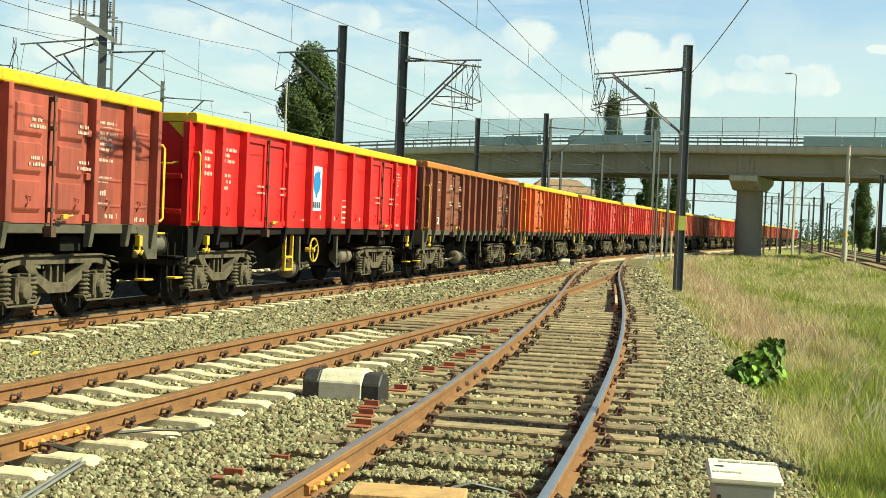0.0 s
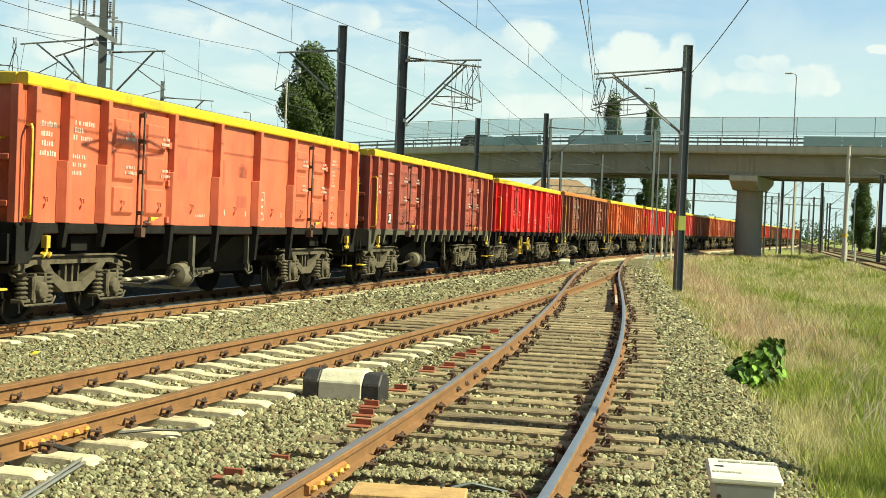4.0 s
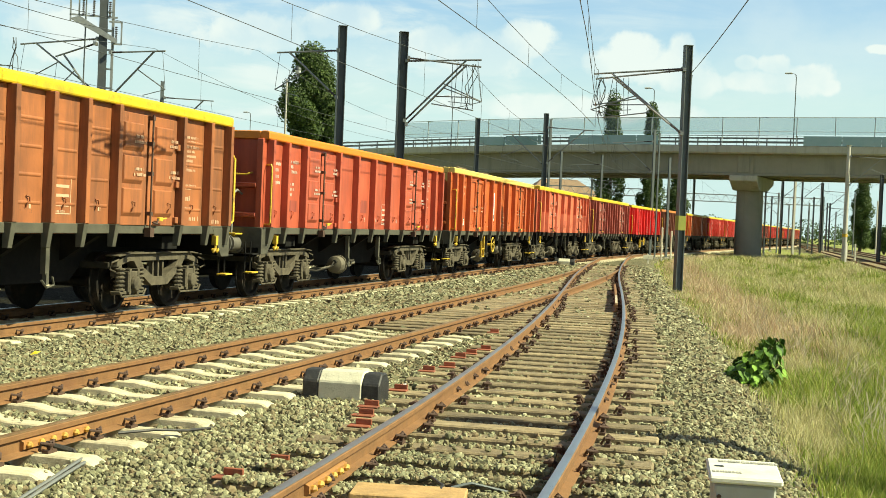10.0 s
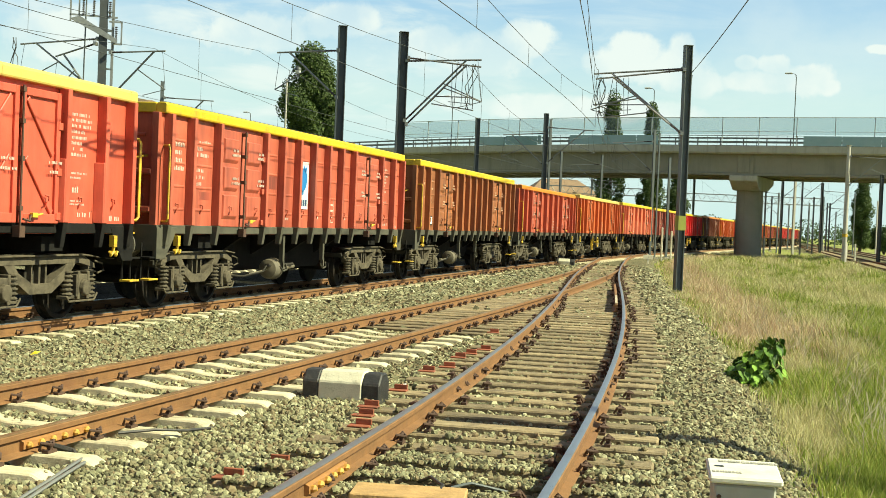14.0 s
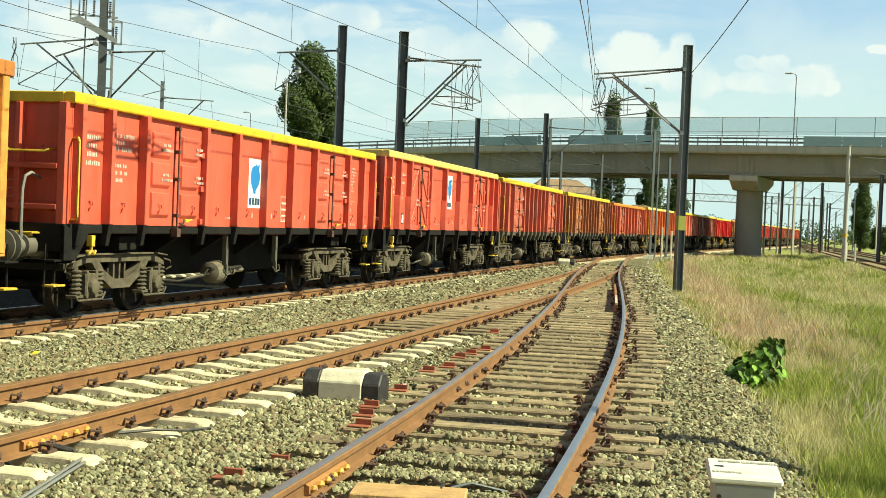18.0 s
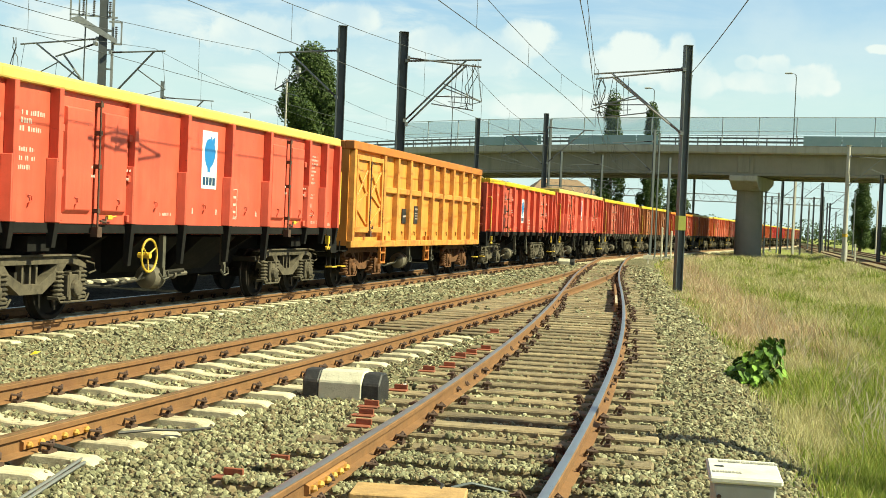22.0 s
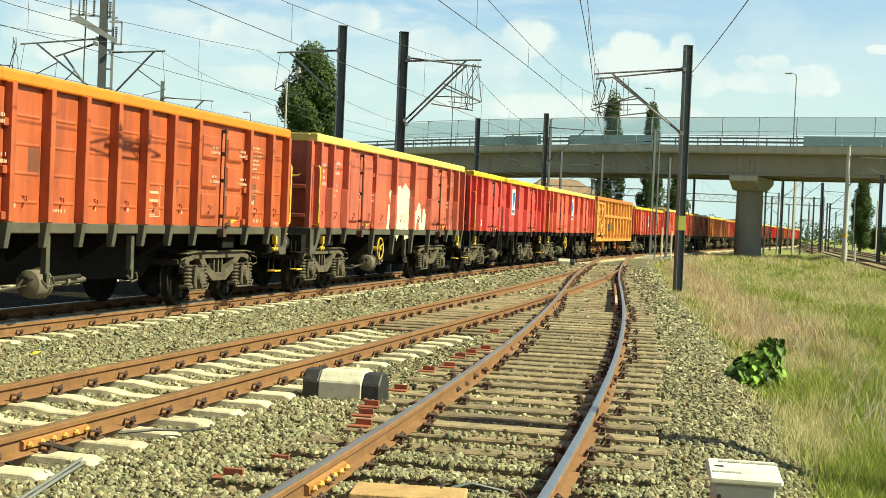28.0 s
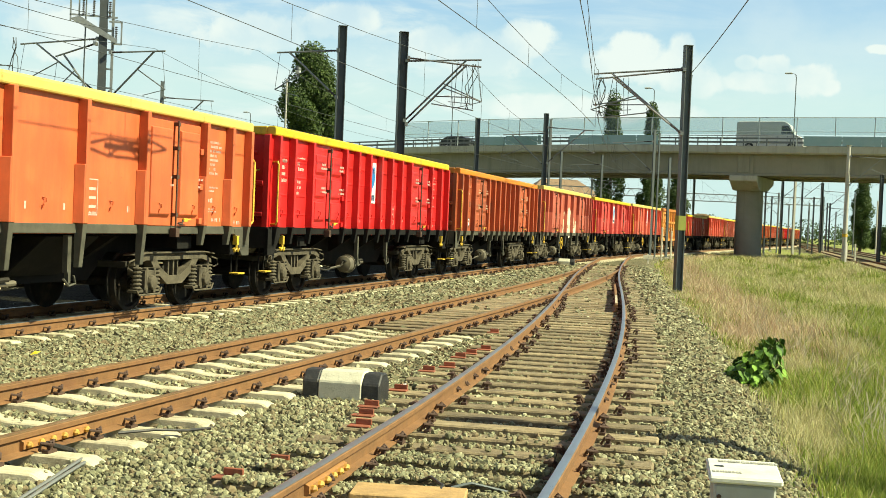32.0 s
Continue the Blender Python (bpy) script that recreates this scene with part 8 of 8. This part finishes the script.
# ---- ballast stones ----
def stones():
    rng = np.random.default_rng(12)
    g = (1 + 5 ** 0.5) / 2
    lump = np.array([(-1, g, 0), (1, g, 0), (-1, -g, 0), (1, -g, 0), (0, -1, g), (0, 1, g), (0, -1, -g), (0, 1, -g), (g, 0, -1), (g, 0, 1), (-g, 0, -1), (-g, 0, 1)], float) / math.hypot(1, g)
    tris = np.array([(0, 11, 5), (0, 5, 1), (0, 1, 7), (0, 7, 10), (0, 10, 11), (1, 5, 9), (5, 11, 4), (11, 10, 2), (10, 7, 6), (7, 1, 8),
                     (3, 9, 4), (3, 4, 2), (3, 2, 6), (3, 6, 8), (3, 8, 9), (4, 9, 5), (2, 4, 11), (6, 2, 10), (8, 6, 7), (9, 8, 1)])
    tris = tris[lump[tris].mean(1)[:, 2] > -0.62]  # the undersides lie in the bed
    # coarse lumps far off keep their corners only
    corner = np.array([(-1, -0.8, -0.7), (1, -0.7, -0.7), (0.9, 0.8, -0.7), (-0.8, 0.85, -0.7), (-0.75, -0.65, 0.6), (0.8, -0.5, 0.7), (0.7, 0.6, 0.55), (-0.6, 0.7, 0.65)], float)
    corner_tris = np.array([(4, 5, 6), (4, 6, 7), (0, 1, 5), (0, 5, 4), (1, 2, 6), (1, 6, 5), (2, 3, 7), (2, 7, 6), (3, 0, 4), (3, 4, 7)])
    xs, ys, rs = [], [], []
    for y0, y1, dens, r in ((5.8, 8.5, 2500, 0.0172), (8.5, 12, 1900, 0.0188), (12, 17, 1050, 0.0220), (17, 25, 560, 0.0275), (25, 37, 190, 0.044), (37, 62, 75, 0.060)):
        n_try = int((y1 - y0) * (2 * 0.38 * y1 + 1) * dens)
        y = rng.uniform(y0, y1, n_try)
        x = rng.uniform(-0.38 * y1 - 0.5, 0.38 * y1 + 0.5, n_try)
        ok = np.abs(x) < 0.375 * y + 0.4
        off = x - side_x(y)
        ok &= off < 2.75 + rng.normal(0, 0.22, n_try)
        ok &= x - main_x(y) > 0.5
        for fx in (side_x, middle_x, main_x):
            d = np.abs(np.abs(x - fx(y)) - 0.77)
            ok &= (d > 0.085) | (y > 40)
        xs.append(x[ok]), ys.append(y[ok]), rs.append(np.full(ok.sum(), r) * np.clip(rng.lognormal(0, 0.28, ok.sum()), 0.5, 1.8))
    x, y, r = np.concatenate(xs), np.concatenate(ys), np.concatenate(rs)
    keep = np.ones(len(x), bool)
    lift = np.zeros(len(x))
    for m, a, b in LAID:
        if m.translation.y > 62:
            continue
        near = np.nonzero(np.abs(y - m.translation.y) < 1.2)[0]
        i = m.inverted()
        lx = i[0][0] * x[near] + i[0][1] * y[near] + i[0][3]
        ly = i[1][0] * x[near] + i[1][1] * y[near] + i[1][3]
        timber = b > 1.295
        on = (lx > -a - 0.01) & (lx < b + 0.01) & (np.abs(ly) < (0.125 if timber else 0.11) + 0.55 * r[near])
        # the nearest timbers lie half buried
        bury = 0.85 if timber and 7.5 < m.translation.y < 9.2 else (0.05 if timber and m.translation.y < 10.2 else 0.006)
        lift[near[on]] = 0.066
        on &= rng.random(len(near)) > bury
        keep[near[on]] = False
    x, y, r, lift = x[keep], y[keep], r[keep], lift[keep]
    k = len(x)
    z = ground_z(x, y) + np.where(lift > 0, lift + 0.3 * r, rng.uniform(-0.006, 0.030, k) * np.clip(r / 0.02, 0.8, 1.3))
    pale = x < middle_x(y) - 1.0 + rng.normal(0, 0.25, k)
    dark_m = island("ballast_stone", [(0.075, 0.070, 0.038), (0.19, 0.177, 0.096), (0.20, 0.15, 0.084), (0.31, 0.295, 0.168), (0.17, 0.172, 0.097), (0.46, 0.437, 0.27)], 0.9, 60.0, 0, 0.25)
    pale_m = island("pale_ballast_stone", [(0.085, 0.081, 0.043), (0.20, 0.188, 0.103), (0.20, 0.15, 0.083), (0.305, 0.292, 0.172), (0.19, 0.194, 0.112), (0.39, 0.374, 0.235)], 0.9, 60.0, 0, 0.25)

    def turn(v, a, i, j):
        c, q = np.cos(a)[:, None], np.sin(a)[:, None]
        vi, vj = v[:, :, i].copy(), v[:, :, j].copy()
        v[:, :, i], v[:, :, j] = c * vi - q * vj, q * vi + c * vj
    fine = y < 12
    for which, m, words in ((~pale, dark_m, "loose grey-brown crushed stone ballast under the turnout"), (pale, pale_m, "loose pale grey crushed stone ballast beside the main track")):
        for near, base, faces in ((fine, lump, tris), (~fine, corner, corner_tris)):
            sel = which & near
            s = int(sel.sum())
            v = base[None] * rng.uniform(0.66, 1.30, (s, 1, 3)) * rng.uniform(0.78, 1.18, (s, len(base), 1)) + rng.normal(0, 0.09, (s, len(base), 3))
            a = rng.uniform(0, 2 * math.pi, (3, s))
            turn(v, a[0], 0, 1), turn(v, (a[1] - math.pi) * 0.22, 1, 2), turn(v, a[2], 0, 1)
            v = v * r[sel][:, None, None] + np.stack([x[sel], y[sel], z[sel]], 1)[:, None]
            f = (faces[None] + (np.arange(s) * len(base))[:, None, None]).reshape(-1, 3)
            ob = part("ballast_stones", quick_mesh("ballast_stones", v.reshape(-1, 3), f), m)
            tagged(ob, words, "gravel", kind="stuff")


stones()


# ---- grass ----
def grass():
    rng = np.random.default_rng(23)
    data = {"green": [], "dry": [], "pink": []}
    for y0, y1, dens, hgt, wid in ((7, 14, 2300, 0.29, 0.0048), (14, 22, 1500, 0.37, 0.0072), (22, 34, 700, 0.43, 0.012), (34, 52, 400, 0.43, 0.014), (52, 80, 190, 0.42, 0.021), (80, 125, 70, 0.42, 0.040)):
        n_try = int((y1 - y0) * (0.40 * y1) * dens)
        y = rng.uniform(y0, y1, n_try)
        x = rng.uniform(0, 0.40 * y1, n_try)
        edge = np.where(y < 95, side_x(y), main_x(y))
        off = x - edge
        ok = (x < 0.385 * y + 0.5) & (off > 2.75 + rng.normal(0, 0.20, n_try)) & (x > 0.1 * y) & (np.abs(x - east_x(y) - 2.5) > 4.8)
        x, y, off = x[ok], y[ok], off[ok]
        patch = np.array([noise.noise(Vector((a * 0.45, b * 0.22, 3.0))) + 0.6 * noise.noise(Vector((a * 1.4, b * 0.7, 9.0))) for a, b in zip(x, y)])
        tall = np.array([noise.noise(Vector((a * 0.8, b * 0.4, 21.0))) for a, b in zip(x, y)])
        dryness = 2.9 * patch + rng.normal(0, 0.30, len(x)) - 0.55 * np.exp(-((off - 6.5) / 2.0) ** 2 - ((y - 24) / 8) ** 2) + np.where(y > 26, 0.10, -0.12)
        strip = np.exp(-((off - 3.9) / 1.25) ** 2) * np.clip((y - 14) / 10, 0, 1)
        russet = np.exp(-((x - 6.05) / 0.45) ** 2 - ((y - 24.5) / 1.6) ** 2) + 0.6 * np.exp(-((x - 14.0) / 1.4) ** 2 - ((y - 47) / 4) ** 2)
        strip = strip + 0.9 * russet + 0.2 * np.clip(-patch - 0.1, 0, 1)
        kind = np.where(strip + rng.normal(0, 0.3, len(x)) > 0.62, 2, np.where(dryness > 0.18, 1, 0))
        h = hgt * rng.uniform(0.45, 1.25, len(x)) * (1 + 0.85 * tall) * np.where(kind == 1, 1.15, 1.0)
        h *= np.clip(0.45 + (off - 2.6) * 0.6, 0.4, 1.0)
        for i, key in enumerate(("green", "dry", "pink")):
            s = kind == i
            data[key].append(np.stack([x[s], y[s], h[s], np.full(s.sum(), wid)], 1))
    tones = {"green": [(0.11, 0.172, 0.024), (0.245, 0.325, 0.048), (0.345, 0.405, 0.078), (0.44, 0.42, 0.12)],
             "dry": [(0.41, 0.37, 0.16), (0.54, 0.49, 0.24), (0.65, 0.59, 0.34), (0.39, 0.41, 0.14)],
             "pink": [(0.50, 0.37, 0.21), (0.62, 0.48, 0.30), (0.68, 0.56, 0.39), (0.44, 0.29, 0.16)]}
    for key, lst in data.items():
        d = np.concatenate(lst)
        k = len(d)
        z = ground_z(d[:, 0], d[:, 1]) - 0.02
        a = rng.uniform(0, 2 * math.pi, k)
        lean = rng.uniform(0.1, 0.65 if key != "pink" else 0.4, k) * d[:, 2]
        b = rng.uniform(0, 2 * math.pi, k)
        sx, sy = np.cos(a) * d[:, 3], np.sin(a) * d[:, 3]
        lx, ly = np.cos(b) * lean, np.sin(b) * lean
        base = np.stack([d[:, 0], d[:, 1], z], 1)
        side = np.stack([sx, sy, np.zeros(k)], 1)
        mid = base + np.stack([lx * 0.3, ly * 0.3, d[:, 2] * 0.58], 1)
        tip = base + np.stack([lx, ly, d[:, 2] * 0.97], 1)
        v = np.stack([base - side, base + side, mid + side * 0.75, mid - side * 0.75, tip], 1).reshape(-1, 3)
        i = np.arange(k) * 5
        f = np.concatenate([np.stack([i, i + 1, i + 2], 1), np.stack([i, i + 2, i + 3], 1), np.stack([i + 3, i + 2, i + 4], 1)])
        m = island(key + "_grass", tones[key], 0.75, 5.0, 0.35, 0.2)
        ob = part(key + "_grass", quick_mesh(key + "_grass", v, f), m)
        words = {"green": "tall green field grass beside the ballast", "dry": "dry straw-coloured grass stalks in the field", "pink": "dry reddish grass fringe along the ballast"}[key]
        tagged(ob, words, "grass", kind="stuff")
    # bare weed stalks
    s = Shape()
    pr = random.Random(6)
    for k in range(330):
        y = pr.uniform(8.5, 30)
        x = float(side_x(y)) + pr.uniform(3.1, 8.5)
        if x > 0.385 * y + 0.3:
            continue
        z = float(ground_z(np.array(x), np.array(y)))
        h = pr.uniform(0.35, 0.75)
        bx, by = pr.uniform(-0.3, 0.3), pr.uniform(-0.2, 0.2)
        s.tube([(x, y, z), (x + bx * 0.5, y + by * 0.5, z + h * 0.6), (x + bx, y + by, z + h)], 0.0035, 3)
        for q in range(3):
            u = pr.uniform(0.4, 0.8)
            p0 = Vector((x + bx * u, y + by * u, z + h * u))
            s.tube([p0, p0 + Vector((pr.uniform(-0.2, 0.2), pr.uniform(-0.1, 0.1), pr.uniform(0.08, 0.25)))], 0.003, 3)
    ob = part("weed_stalks", s.mesh("weed_stalks"), surface("dry_stalk", (0.45, 0.40, 0.27), 0.9, 0, 0.2, 9, None, 0, 1, 0))
    tagged(ob, "bare dry branching weed stalks in grass", "weeds", kind="stuff")


grass()


# ---- what moves ----
def motions():
    for num, w in TRAIN:
        walk(w, [(t / 2, wagon_pose(num, t / 2)) for t in range(65)])
    turns = []
    for k in range(321):
        turns.append((k / 10, Matrix.Rotation(train_at(k / 10) / R_WHEEL, 4, "Y")))
    for ws, ax in SPIN:
        walk(ws, [(t, Matrix.Translation((ax, 0, R_WHEEL)) @ m) for t, m in turns])
    for ob, *row in VEHICLES:
        walk(ob, [(t / 4, vehicle_pose(*row, t / 4)) for t in range(129)])
    for w, ob, x, y, r in ROAD_WHEELS:
        row = [q[1:] for q in VEHICLES if q[0] is ob][0]
        walk(w, [(k / 30, Matrix.Translation((x, y, r)) @ Matrix.Rotation(vehicle_u(*row, k / 30) / r, 4, "Y")) for k in range(0, 961)])


motions()
